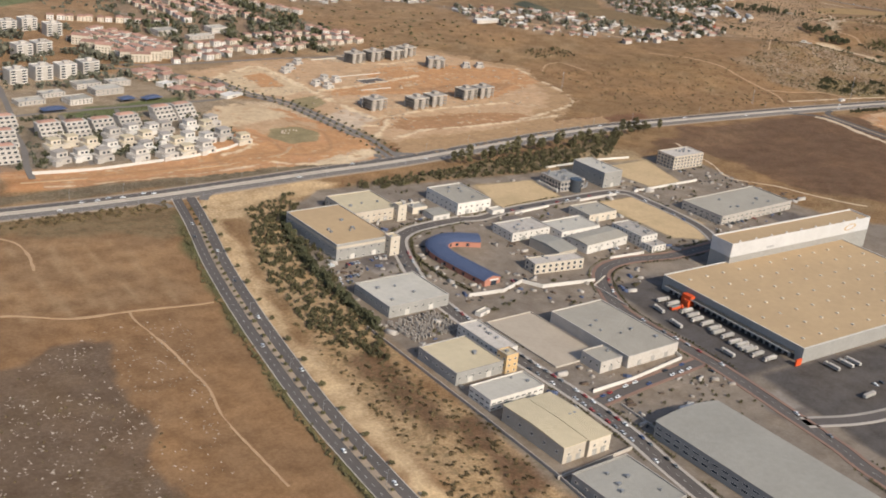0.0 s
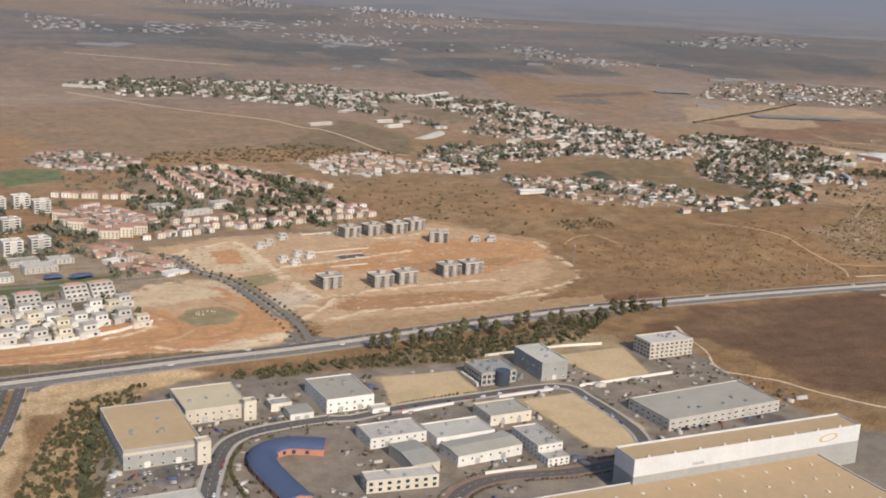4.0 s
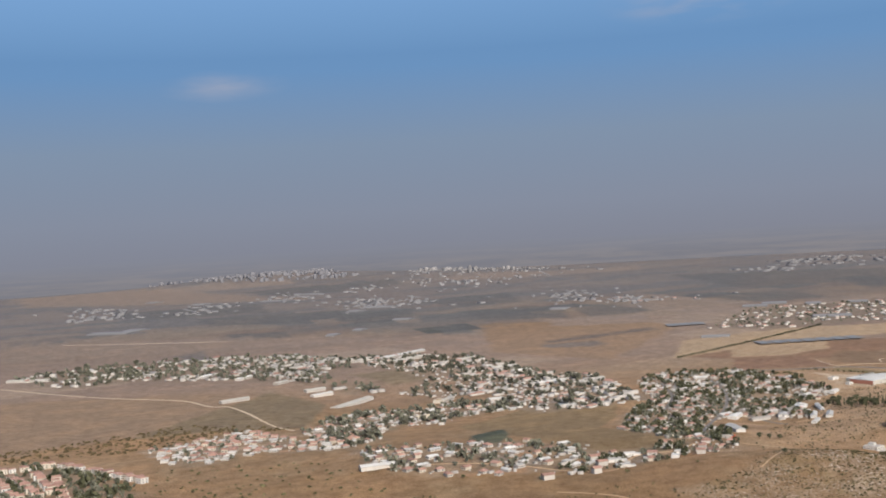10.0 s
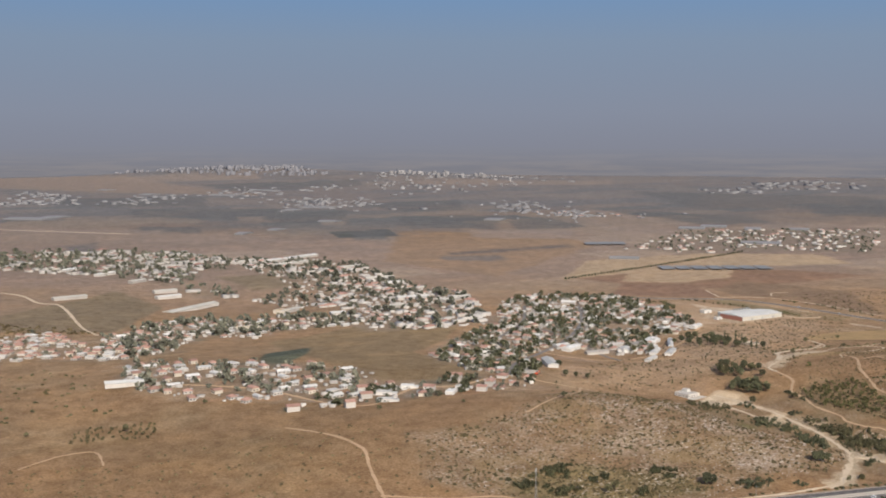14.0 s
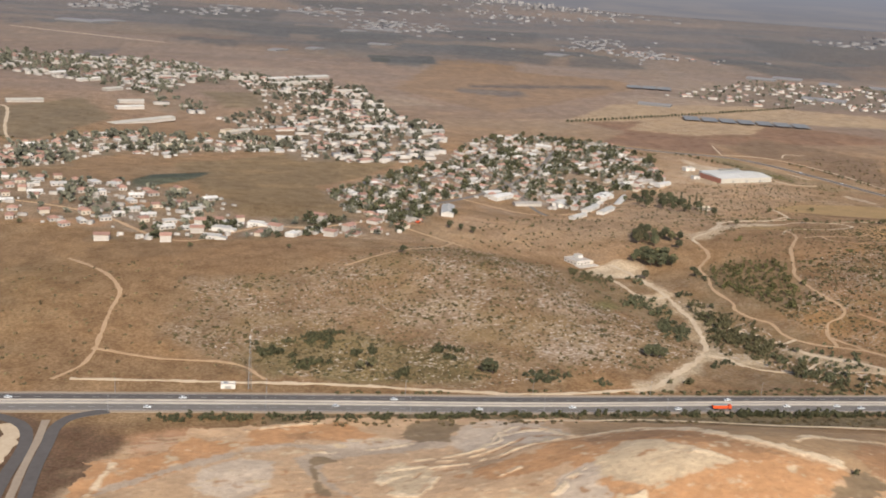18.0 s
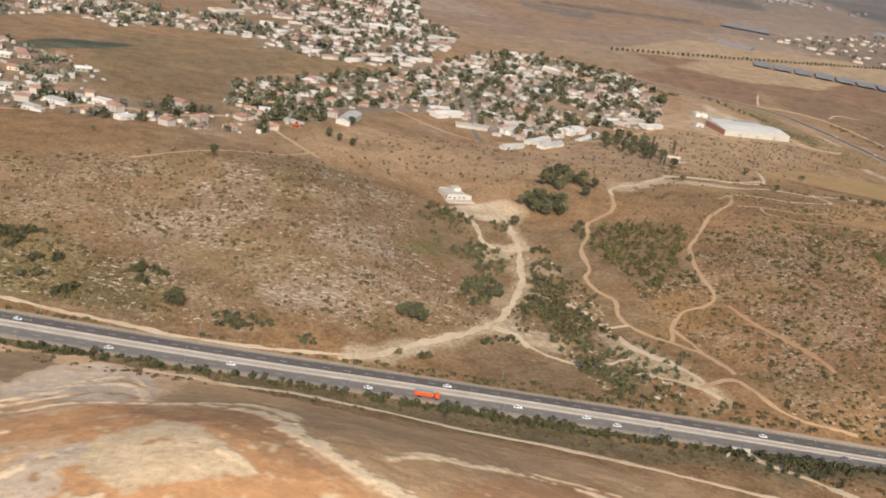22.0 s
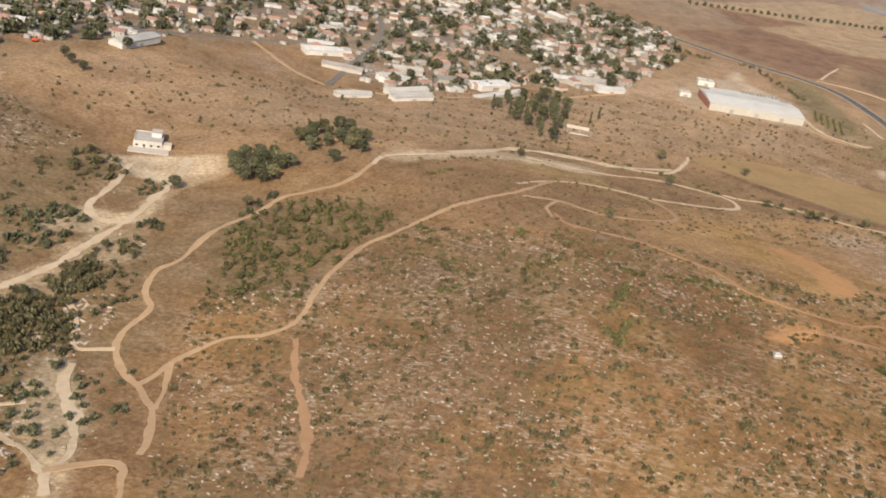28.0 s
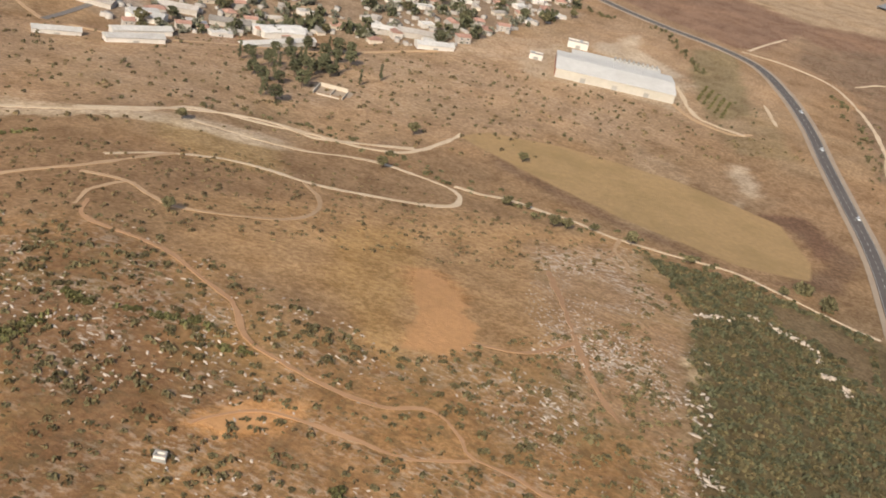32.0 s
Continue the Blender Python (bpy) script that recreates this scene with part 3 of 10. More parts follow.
P_ROCK_W = [(1356, 1173), (1442, 1216), (1584, 1330), (1669, 1310), (1672, 1170), (1710, 1142), (1726, 1073), (1665, 1023), (1537, 990), (1407, 1012), (1331, 1078)]
P_ROCK_E = [(1821, 1155), (1869, 1180), (1881, 1245), (1973, 1300), (2106, 1280), (2179, 1423), (2140, 1463), (2199, 1297), (2240, 1200), (2240, 1000), (2060, 960), (1885, 987)]
P_SCRUB_A = [(1800, 1234), (1807, 1265), (1822, 1289), (1854, 1293), (1882, 1269), (1871, 1235), (1870, 1192), (1870, 1166), (1854, 1161), (1842, 1151), (1823, 1156), (1816, 1194)]
P_SCRUB_B = [(1742, 1209), (1776, 1201), (1798, 1145), (1802, 1078), (1834, 991), (1790, 985), (1761, 1051), (1730, 1082), (1753, 1132)]
P_SCRUB_C = [(1390, 1065), (1453, 1084), (1545, 1044), (1550, 1002), (1455, 1004), (1407, 1013)]
P_SCRUB_D = [(1672, 1259), (1700, 1275), (1722, 1225), (1735, 1170), (1728, 1110), (1705, 1132), (1690, 1189)]
P_PLAZA = [(1695, 1296), (1745, 1335), (1748, 1307), (1741, 1278), (1730, 1269), (1711, 1285)]
P_BROWN_FIELD = [(1296, 1775), (1557, 1983), (1591, 1832), (1541, 1730), (1466, 1634), (1485, 1520), (1490, 1438), (1446, 1393), (1394, 1406), (1347, 1499)]
P_YARDS = [(471, 867), (594, 855), (727, 850), (900, 862), (925, 842), (918, 700), (940, 632), (1000, 600), (1000, 300), (700, 150), (420, 150), (374, 378), (379, 603), (385, 699), (413, 817)]
P_YELLOW_A = [(625, 832), (690, 831), (690, 780), (611, 758)]
P_YELLOW_B = [(715, 755), (775, 760), (780, 680), (750, 648), (724, 661)]
P_YELLOW_C = [(790, 845), (865, 850), (850, 782), (806, 779)]
P_VERGE = [(358, 877), (482, 892), (499, 875), (402, 827), (362, 819), (337, 727), (322, 611), (323, 520), (314, 405), (306, 250), (296, 250), (301, 536), (308, 644), (332, 777)]
P_ORCHARD = [(385, 835), (445, 865), (425, 800), (390, 676), (381, 597), (362, 551), (332, 595), (345, 712)]
P_WOOD = [(500, 868), (620, 880), (720, 900), (860, 930), (900, 935), (840, 880), (700, 850), (600, 858), (520, 850)]
P_STUBBLE = [(325, 640), (371, 574), (366, 509), (380, 473), (377, 407), (371, 300), (300, 250), (318, 477)]
P_DARK_SOIL = [(172, 647), (200, 640), (194, 606), (196, 576), (195, 538), (186, 508), (184, 483), (185, 454), (167, 432), (68, 507), (96, 614), (135, 625), (156, 629)]
P_BURNT = [(878, 876), (1026, 945), (1270, 950), (1376, 915), (1250, 760), (1031, 660), (977, 703), (963, 854)]
P_RED_CLAY = [(224, 992), (292, 971), (394, 972), (442, 1005), (528, 1055), (574, 1067), (588, 989), (586, 950), (506, 934), (411, 933), (304, 931), (209, 928)]
P_SITE = [(463, 1271), (666, 1342), (800, 1367), (879, 1312), (989, 1246), (901, 1098), (794, 1030), (635, 1010), (625, 1056), (586, 1146), (523, 1195)]
P_OCHRE = [(495, 1129), (560, 1151), (585, 1087), (598, 1007), (559, 1038), (510, 1059), (479, 1077)]
V_NEAR = [(1483, 1595), (1562, 1739), (1660, 1840), (1732, 2049), (1812, 2123), (1949, 2066), (1990, 1945), (1940, 1727), (1848, 1701), (1792, 1577), (1736, 1601), (1732, 1626), (1700, 1648), (1627, 1614), (1600, 1540), (1570, 1440), (1528, 1407), (1483, 1478)]
V_WEST = [(1111, 1652), (1196, 1590), (1324, 1552), (1373, 1485), (1392, 1415), (1318, 1362), (1215, 1381), (1140, 1420), (1090, 1500)]
V_EDGE = [(1400, 1405), (1456, 1415), (1537, 1432), (1543, 1384), (1500, 1329), (1434, 1331), (1382, 1335), (1300, 1310), (1250, 1330), (1300, 1375)]
V_ROW = [(840, 1852), (945, 1917), (1003, 1960), (1062, 1800), (1144, 1845), (1167, 1794), (1082, 1680), (1006, 1739), (923, 1700), (864, 1718)]
V_MID = [(1068, 1869), (1141, 2009), (1217, 2040), (1301, 2010), (1399, 2067), (1441, 2011), (1438, 1907), (1330, 1886), (1288, 1824), (1213, 1854), (1166, 1739), (1106, 1677)]
V_FAR = [(800, 3040), (930, 3228), (1109, 3171), (1246, 3108), (1367, 2900), (1346, 2688), (1268, 2657), (1247, 2474), (1321, 2404), (1324, 2309), (1285, 2322), (1245, 2357), (1194, 2493), (1111, 2595), (1038, 2666), (850, 2800)]
V_BELT = [(1342, 2913), (1539, 2843), (1630, 2747), (1649, 2319), (1715, 2195), (1655, 1845), (1541, 1830), (1466, 1840), (1439, 1958), (1479, 2110), (1391, 2153), (1334, 2286), (1432, 2394), (1380, 2650)]
V_OUTER = [(571, 3053), (753, 3243), (894, 3189), (850, 2800), (683, 2781)]
V_NORTHWEST = [(429, 1966), (488, 1994), (594, 1897), (570, 1821), (484, 1808), (411, 1865)]
V_EAST = [(2350, 2866), (2798, 3350), (3304, 3249), (3400, 3200), (2905, 2600), (2724, 2700), (2486, 2700)]
V_RED = [(560, 1820), (707, 1830), (815, 1605), (824, 1440), (779, 1370), (620, 1365), (540, 1340), (510, 1400), (514, 1498)]


# ---- the ground: one sheet with its soils ----
def spread(lo, hi, a, b, fine, mid):
    inner = np.arange(a, b + 0.1, fine)
    left, right, s = [a], [b], mid
    while left[-1] > lo:
        left.append(left[-1] - s)
        s = min(s * 1.12, 240)
    s = mid
    while right[-1] < hi:
        right.append(right[-1] + s)
        s = min(s * 1.026, 130)
    return np.array(left[:0:-1] + list(inner) + right[1:])


GX, GY = spread(-9000, 11500, 90, 2330, 4.8, 9), spread(-9000, 11500, 320, 2050, 4.8, 8)
GX = np.sort(np.concatenate((GX, np.arange(1442.4, 1850, 4.8) + 0.01)))
GY = np.sort(np.concatenate((GY, np.arange(742.4, 940, 4.8) + 0.01)))
X, Y = np.meshgrid(GX, GY)
XF, YF = X.ravel(), Y.ravel()
big, midn, small = lattice(XF, YF, 260, 1), lattice(XF, YF, 70, 2), lattice(XF, YF, 22, 3)
SOIL = np.empty((len(XF), 3))
dry, grass, pale = np.array((0.335, 0.200, 0.104)), np.array((0.27, 0.172, 0.087)), np.array((0.40, 0.262, 0.148))
blend = np.clip(big * 0.6 + midn * 0.5 - 0.05, 0, 1)[:, None]
SOIL[:] = dry * (1 - blend) + grass * blend
SOIL += (pale - dry) * (np.clip(small + midn - 1.1, 0, 1)[:, None])
# the open plain: a mosaic of strips and blocks of ploughed, stubble and green fields, tones greyed for haze
far = np.clip((YF - 2050 + 0.12 * (XF - 1200)) / 500, 0, 1)
ang = 0.32
fu, fv = XF * math.cos(ang) + YF * math.sin(ang), -XF * math.sin(ang) + YF * math.cos(ang)
cell_v = np.floor(fv / 170 + 0.6 * lattice(fu, fv * 0, 900, 7))
cell_u = np.floor(fu / (480 + 260 * np.sin(cell_v * 2.1)) + cell_v * 0.37)
pick = np.sin(cell_u * 12.99 + cell_v * 78.23) * 43758.5
pick -= np.floor(pick)
tones = np.array(((0.235, 0.158, 0.105), (0.27, 0.19, 0.125), (0.20, 0.148, 0.112), (0.255, 0.172, 0.11), (0.16, 0.135, 0.115), (0.115, 0.115, 0.105), (0.30, 0.215, 0.14), (0.135, 0.125, 0.115)))
tone = tones[np.minimum((pick * 8).astype(int), 7)]
plough = np.array(((0.30, 0.208, 0.142), (0.325, 0.235, 0.16), (0.28, 0.195, 0.135), (0.265, 0.185, 0.13)))[(pick * 40).astype(int) % 4]
outer = np.clip((YF - 3500) / 500, 0, 1)[:, None]
tone = plough * (1 - outer) + tone * outer
# distance haze put into the soil: tones turn grey further out
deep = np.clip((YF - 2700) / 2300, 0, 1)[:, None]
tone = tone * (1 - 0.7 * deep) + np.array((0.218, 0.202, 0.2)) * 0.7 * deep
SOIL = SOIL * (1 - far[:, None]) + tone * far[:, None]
COVER = np.zeros((len(XF), 4))


def zone(poly, colour, soft=5.0, rough=10.0, amount=1.0, rock=None, scrub=None, streak=None, seed=0):
    """Lays a soil (and how stony, scrubby or churned it is) into an area with a wavering edge."""
    p = np.array(poly)
    near = (XF > p[:, 0].min() - 60) & (XF < p[:, 0].max() + 60) & (YF > p[:, 1].min() - 60) & (YF < p[:, 1].max() + 60)
    x, y = XF[near], YF[near]
    s = away(x, y, poly) + rough * 2 * (lattice(x, y, 34, 11 + seed) - 0.5) + rough * (lattice(x, y, 12, 23 + seed) - 0.5)
    k = np.clip(0.5 - s / soft, 0, 1) * amount
    if colour is not None:
        SOIL[near] = SOIL[near] * (1 - k[:, None]) + np.array(colour) * k[:, None]
    for j, v in enumerate((rock, scrub, streak)):
        if v is not None:
            COVER[near, j] = COVER[near, j] * (1 - k) + v * k


zone([(-200, 860), (330, 870), (300, 640), (275, 300), (280, -200), (-300, -200)], (0.262, 0.155, 0.079), 6, 3)
zone([(120, 830), (300, 838), (285, 690), (150, 700)], (0.28, 0.172, 0.091), 10, 10)
zone([(-200, 885), (340, 880), (325, 800), (240, 830), (60, 840), (-200, 840)], (0.225, 0.155, 0.085), 14, 14, scrub=0.5)
for k in range(13):
    a = 60 + k * 17 + 5 * (k % 3)
    zone([(a, 830 - k * 2), (a + 1.6 + k % 2, 830 - k * 2), (a + 12 + k % 2, 690 - 2 * (k % 4)), (a + 10, 690 - 2 * (k % 4))], (0.385, 0.262, 0.15), 3, 1.5, 0.55, seed=k)
zone(P_DARK_SOIL, (0.155, 0.106, 0.07), 3, 6, rock=0.1)
zone([(335, 880), (315, 740), (300, 640), (288, 520), (281, 400), (280, 150), (268, 150), (270, 400), (278, 540), (292, 660), (310, 770)], (0.13, 0.13, 0.06), 6, 6, scrub=0.7)
zone(P_VERGE, (0.58, 0.415, 0.24), 5, 6)
zone(P_ORCHARD, (0.46, 0.32, 0.18), 6, 5, scrub=0.35)
zone(P_STUBBLE, (0.44, 0.30, 0.165), 8, 10, scrub=0.5)
zone([(335, 560), (362, 570), (368, 500), (345, 470), (330, 510)], (0.19, 0.115, 0.065), 8, 10)
zone([(350, 450), (372, 470), (372, 400), (345, 390)], (0.20, 0.12, 0.07), 8, 10)
zone(P_WOOD, (0.24, 0.18, 0.11), 10, 8, scrub=0.4)
zone([(600, 940), (800, 975), (1000, 985), (1000, 1010), (780, 1000), (600, 960)], (0.23, 0.125, 0.07), 8, 5)
zone(P_YARDS, (0.232, 0.19, 0.15), 4, 2)
for k in range(26):
    a, b = 395 + (k * 137 % 520), 330 + (k * 211 % 500)
    zone([(a, b), (a + 26 + k % 3 * 9, b + 3), (a + 25, b + 24 + k % 4 * 6), (a - 2, b + 22)], ((0.29, 0.25, 0.21), (0.15, 0.13, 0.12), (0.33, 0.265, 0.19), (0.12, 0.105, 0.10))[k % 4], 2, 1, 0.8)
zone([(575, 440), (632, 440), (632, 590), (590, 600)], (0.105, 0.092, 0.084), 3, 1)
zone([(580, 300), (860, 300), (860, 438), (590, 438)], (0.10, 0.088, 0.08), 3, 1)
for poly in (P_YELLOW_A, P_YELLOW_B, P_YELLOW_C):
    zone(poly, (0.46, 0.335, 0.175), 4, 4)
zone([(690, 868), (850, 905), (880, 880), (860, 855), (720, 850)], (0.40, 0.29, 0.165), 5, 8)
zone(P_BURNT, (0.175, 0.105, 0.064), 12, 12, scrub=0.3)
zone([(960, 900), (1100, 948), (1180, 945), (1000, 860)], (0.21, 0.13, 0.078), 20, 20)
zone([(150, 960), (480, 940), (640, 1000), (600, 1140), (500, 1180), (430, 1300), (150, 1300)], (0.35, 0.27, 0.185), 20, 15)
zone(P_RED_CLAY, (0.48, 0.245, 0.112), 5, 8, streak=0.3)
zone([(250, 985), (440, 975), (560, 1000), (582, 960), (420, 945), (260, 955)], (0.52, 0.33, 0.18), 5, 12, 0.5)
zone([(150, 925), (480, 935), (570, 940), (585, 928), (400, 908), (150, 900)], (0.21, 0.165, 0.11), 6, 6, scrub=0.4)
zone([(385, 1175), (445, 1188), (440, 1150), (390, 1140)], (0.15, 0.17, 0.075), 6, 4)
zone([(320, 1150), (385, 1160), (380, 1130), (320, 1125)], (0.14, 0.16, 0.075), 6, 4)
zone([(270, 1110), (450, 1112), (440, 1072), (340, 1058), (265, 1062)], (0.19, 0.155, 0.115), 8, 8, 0.8, scrub=0.4)
zone([(349, 1174), (401, 1169), (463, 1192), (465, 1178), (394, 1142), (343, 1147)], (0.16, 0.17, 0.075), 4, 3, 0.95)
zone([(288, 979), (324, 974), (374, 972), (402, 978), (369, 957), (304, 952), (284, 960)], (0.60, 0.43, 0.25), 3, 5, 0.9)
zone([(478, 1124), (529, 1141), (506, 1079), (470, 1063), (450, 1075)], (0.64, 0.50, 0.34), 5, 8, 0.9)
zone([(215, 1040), (470, 1045), (455, 1000), (300, 985), (215, 985)], (0.235, 0.20, 0.16), 8, 6, 0.7)
zone(P_OCHRE, (0.58, 0.445, 0.30), 5, 12)
zone([(580, 1070), (600, 1010), (592, 950), (575, 990), (555, 1000), (500, 995), (480, 1020), (510, 1055), (560, 1050)], (0.45, 0.25, 0.125), 4, 4)
zone(P_SITE, (0.54, 0.405, 0.265), 8, 10)
for poly in ([(690, 1290), (790, 1290), (810, 1200), (700, 1150), (640, 1160)], [(640, 1070), (780, 1075), (800, 1130), (660, 1130)], [(830, 1300), (880, 1290), (900, 1220), (850, 1200)]):
    zone(poly, (0.36, 0.21, 0.115), 6, 8)
zone([(637, 1035), (722, 1052), (783, 1030), (790, 1005), (731, 993), (653, 1003)], (0.27, 0.185, 0.11), 6, 8)
zone([(835, 1085), (890, 1110), (880, 1060), (840, 1050)], (0.29, 0.195, 0.115), 8, 8)
zone([(410, 1330), (620, 1350), (760, 1372), (800, 1380), (740, 1345), (500, 1290)], (0.34, 0.235, 0.14), 6, 4)
zone(P_QUARRY, (0.46, 0.3, 0.172), 8, 10, 1.0, streak=0.45)
zone([(1310, 900), (1440, 890), (1462, 850), (1470, 780), (1460, 690), (1380, 690), (1290, 800)], (0.49, 0.355, 0.225), 10, 12, 0.9, streak=0.5)
zone([(1640, 900), (1740, 895), (1900, 890), (1990, 860), (1900, 740), (1720, 740), (1690, 800)], (0.355, 0.222, 0.115), 10, 10, 1.0, streak=0.2)
zone([(1318, 926), (1360, 933), (1406, 927), (1445, 922), (1443, 901), (1407, 912), (1365, 902), (1329, 879)], (0.42, 0.235, 0.13), 3, 5, 0.85)
zone([(1347, 870), (1372, 881), (1416, 879), (1414, 840), (1406, 822), (1356, 823)], (0.52, 0.39, 0.275), 3, 7, 0.8, streak=0.6)
zone([(1332, 866), (1355, 884), (1380, 900), (1416, 912), (1443, 900), (1484, 890), (1484, 882), (1444, 892), (1414, 904), (1381, 892), (1357, 874), (1335, 855)], (0.37, 0.295, 0.225), 2, 3, 0.8)
zone([(1416, 882), (1422, 890), (1429, 858), (1444, 824), (1434, 819), (1423, 833)], (0.3, 0.19, 0.11), 2, 4, 0.8)
zone([(1435, 868), (1439, 871), (1446, 839), (1447, 828), (1442, 833)], (0.38, 0.3, 0.23), 2, 3, 0.9)
zone([(1461, 869), (1489, 859), (1492, 838), (1482, 820), (1467, 813), (1458, 834)], (0.54, 0.405, 0.25), 2, 6, 0.85, streak=0.9)
zone([(1496, 826), (1538, 845), (1564, 865), (1592, 860), (1612, 865), (1634, 819), (1661, 805), (1678, 801), (1683, 792), (1691, 784), (1552, 770), (1553, 822)], (0.45, 0.255, 0.125), 2, 5, 0.95, streak=0.35)
zone([(1581, 854), (1588, 867), (1608, 861), (1630, 839), (1643, 821), (1627, 809), (1608, 815), (1592, 827)], (0.36, 0.195, 0.092), 2, 4, 0.85)
zone([(1558, 819), (1578, 846), (1604, 824), (1623, 810), (1603, 793), (1582, 795), (1564, 798)], (0.53, 0.395, 0.245), 2, 8, 0.85, streak=0.6)
zone([(1531, 801), (1537, 809), (1553, 821), (1554, 803), (1553, 779), (1540, 777)], (0.51, 0.405, 0.31), 2, 5, 0.85, streak=0.7)
zone([(1563, 782), (1570, 789), (1573, 778), (1568, 773)], (0.55, 0.43, 0.31), 2, 5, 0.8)
zone([(1467, 823), (1513, 820), (1524, 794), (1518, 778), (1482, 777)], (0.5, 0.375, 0.24), 3, 8, 0.85, streak=0.6)
zone([(1455, 864), (1516, 903), (1530, 917), (1564, 895), (1559, 865), (1496, 841), (1461, 844)], (0.49, 0.365, 0.235), 2, 4, 0.85, streak=0.8)
zone([(1441, 908), (1477, 911), (1478, 896), (1447, 886)], (0.5, 0.4, 0.3), 2, 4, 0.9)
zone([(1448, 885), (1489, 894), (1499, 884), (1453, 870)], (0.36, 0.29, 0.225), 2, 3, 0.9)
zone([(1479, 902), (1486, 929), (1517, 943), (1504, 910), (1494, 895)], (0.19, 0.145, 0.08), 3, 4, 0.9, scrub=0.4)
zone([(1530, 917), (1523, 942), (1548, 946), (1607, 918), (1640, 841), (1685, 810), (1678, 801), (1634, 819), (1612, 865), (1566, 872)], (0.37, 0.25, 0.14), 3, 4, 0.85, streak=0.2)
zone([(1687, 784), (1691, 792), (1701, 797), (1713, 798), (1724, 802)], (0.16, 0.105, 0.065), 2, 5, 0.95)
zone([(1400, 948), (1700, 944), (1950, 938), (1950, 915), (1700, 915), (1400, 930)], (0.22, 0.165, 0.095), 6, 8, scrub=0.5)
zone(P_ROCK_W, (0.275, 0.185, 0.108), 30, 20, 0.7, rock=0.75, scrub=0.35)
zone([(1950, 1336), (2060, 1450), (2130, 1479), (2184, 1475), (2194, 1297), (2100, 1265), (1989, 1304)], (0.47, 0.285, 0.135), 30, 20, 0.8)
zone(P_ROCK_E, (0.35, 0.194, 0.083), 25, 20, 0.8, rock=0.62, scrub=0.5)
zone([(1750, 990), (1824, 1115), (1797, 1260), (1700, 1287), (1679, 1130), (1720, 1020)], (0.285, 0.182, 0.097), 20, 15, scrub=0.3, rock=0.25)
zone(P_SCRUB_C, (0.20, 0.155, 0.072), 16, 20, 0.75, scrub=0.5, rock=0.1)
zone([(1664, 1162), (1691, 1202), (1703, 1187), (1674, 1142)], (0.20, 0.18, 0.07), 8, 9, 0.8)
for poly in ([(1595, 1072), (1611, 1084), (1635, 1076), (1641, 1050), (1612, 1026), (1597, 1046)], [(1605, 1127), (1636, 1170), (1656, 1138), (1633, 1105)], [(1531, 1164), (1569, 1218), (1585, 1181), (1547, 1147)], [(1480, 1110), (1533, 1134), (1563, 1093), (1511, 1076)]):
    zone(poly, (0.36, 0.265, 0.185), 14, 12, 0.75, rock=1.0, scrub=0.1)
for poly in (P_SCRUB_A, P_SCRUB_B, P_SCRUB_D):
    zone(poly, (0.265, 0.178, 0.095), 18, 14, scrub=0.35)
zone([(1960, 1256), (1992, 1275), (2020, 1278), (2062, 1243), (2083, 1208), (2063, 1205), (2073, 1165), (2052, 1151)], (0.215, 0.118, 0.06), 20, 16, 0.75)
zone(P_FALLOW, (0.44, 0.265, 0.11), 10, 8, rock=0.05)
for poly in (P_BARE, P_BARE_B):
    zone(poly, (0.52, 0.275, 0.115), 4, 5, rock=0.0)
zone(P_FIELD, None, 3, 2, rock=0.0)
zone([(2020, 1570), (2080, 1540), (2189, 1501), (2240, 1520), (2250, 1580), (2200, 1610), (2235, 1560), (2215, 1500), (2130, 1505), (2060, 1535)], (0.205, 0.125, 0.07), 5, 4)
zone([(1895, 1440), (1958, 1447), (1982, 1412), (1950, 1395), (1919, 1406)], (0.36, 0.235, 0.11), 8, 6)
zone([(2100, 1436), (2150, 1471), (2191, 1467), (2197, 1297), (2160, 1277), (2128, 1353)], (0.40, 0.25, 0.135), 10, 14, 0.8, rock=0.95)
zone(P_GROVE, (0.16, 0.122, 0.06), 5, 5, rock=0.0, scrub=0.5)
P_WEDGE = [(2208, 1474), (2222, 1477), (2242, 1471), (2258, 1466), (2261, 1412), (2252, 1423), (2238, 1445), (2228, 1447), (2215, 1453)]
STONE_LINE = [(2183, 1424), (2192, 1432), (2206, 1448), (2220, 1443), (2230, 1439), (2236, 1432), (2238, 1412), (2244, 1412), (2250, 1402)]
zone(P_WEDGE, (0.2, 0.135, 0.07), 4, 4, rock=0.05, scrub=0.4)
for poly in ([(2190, 1324), (2198, 1314), (2198, 1302), (2193, 1310)], [(2186, 1370), (2192, 1350), (2195, 1355), (2190, 1372)]):
    zone(poly, (0.62, 0.46, 0.27), 1.5, 2, rock=0.0)
for poly in ([(1796, 1608), (1835, 1617), (1836, 1662), (1800, 1643)], [(1532, 1412), (1566, 1418), (1562, 1437), (1534, 1432)], [(1640, 1615), (1662, 1639), (1655, 1652), (1635, 1631)]):
    zone(poly, (0.45, 0.235, 0.12), 5, 6, 0.9)
zone([(2120, 1840), (2170, 1830), (2200, 1730), (2165, 1700), (2130, 1760)], (0.255, 0.175, 0.09), 6, 3)
zone([(2140, 1650), (2200, 1640), (2190, 1590), (2150, 1610)], (0.29, 0.185, 0.10), 8, 5, rock=0.0)
zone(P_PLAZA, (0.60, 0.47, 0.32), 4, 7)
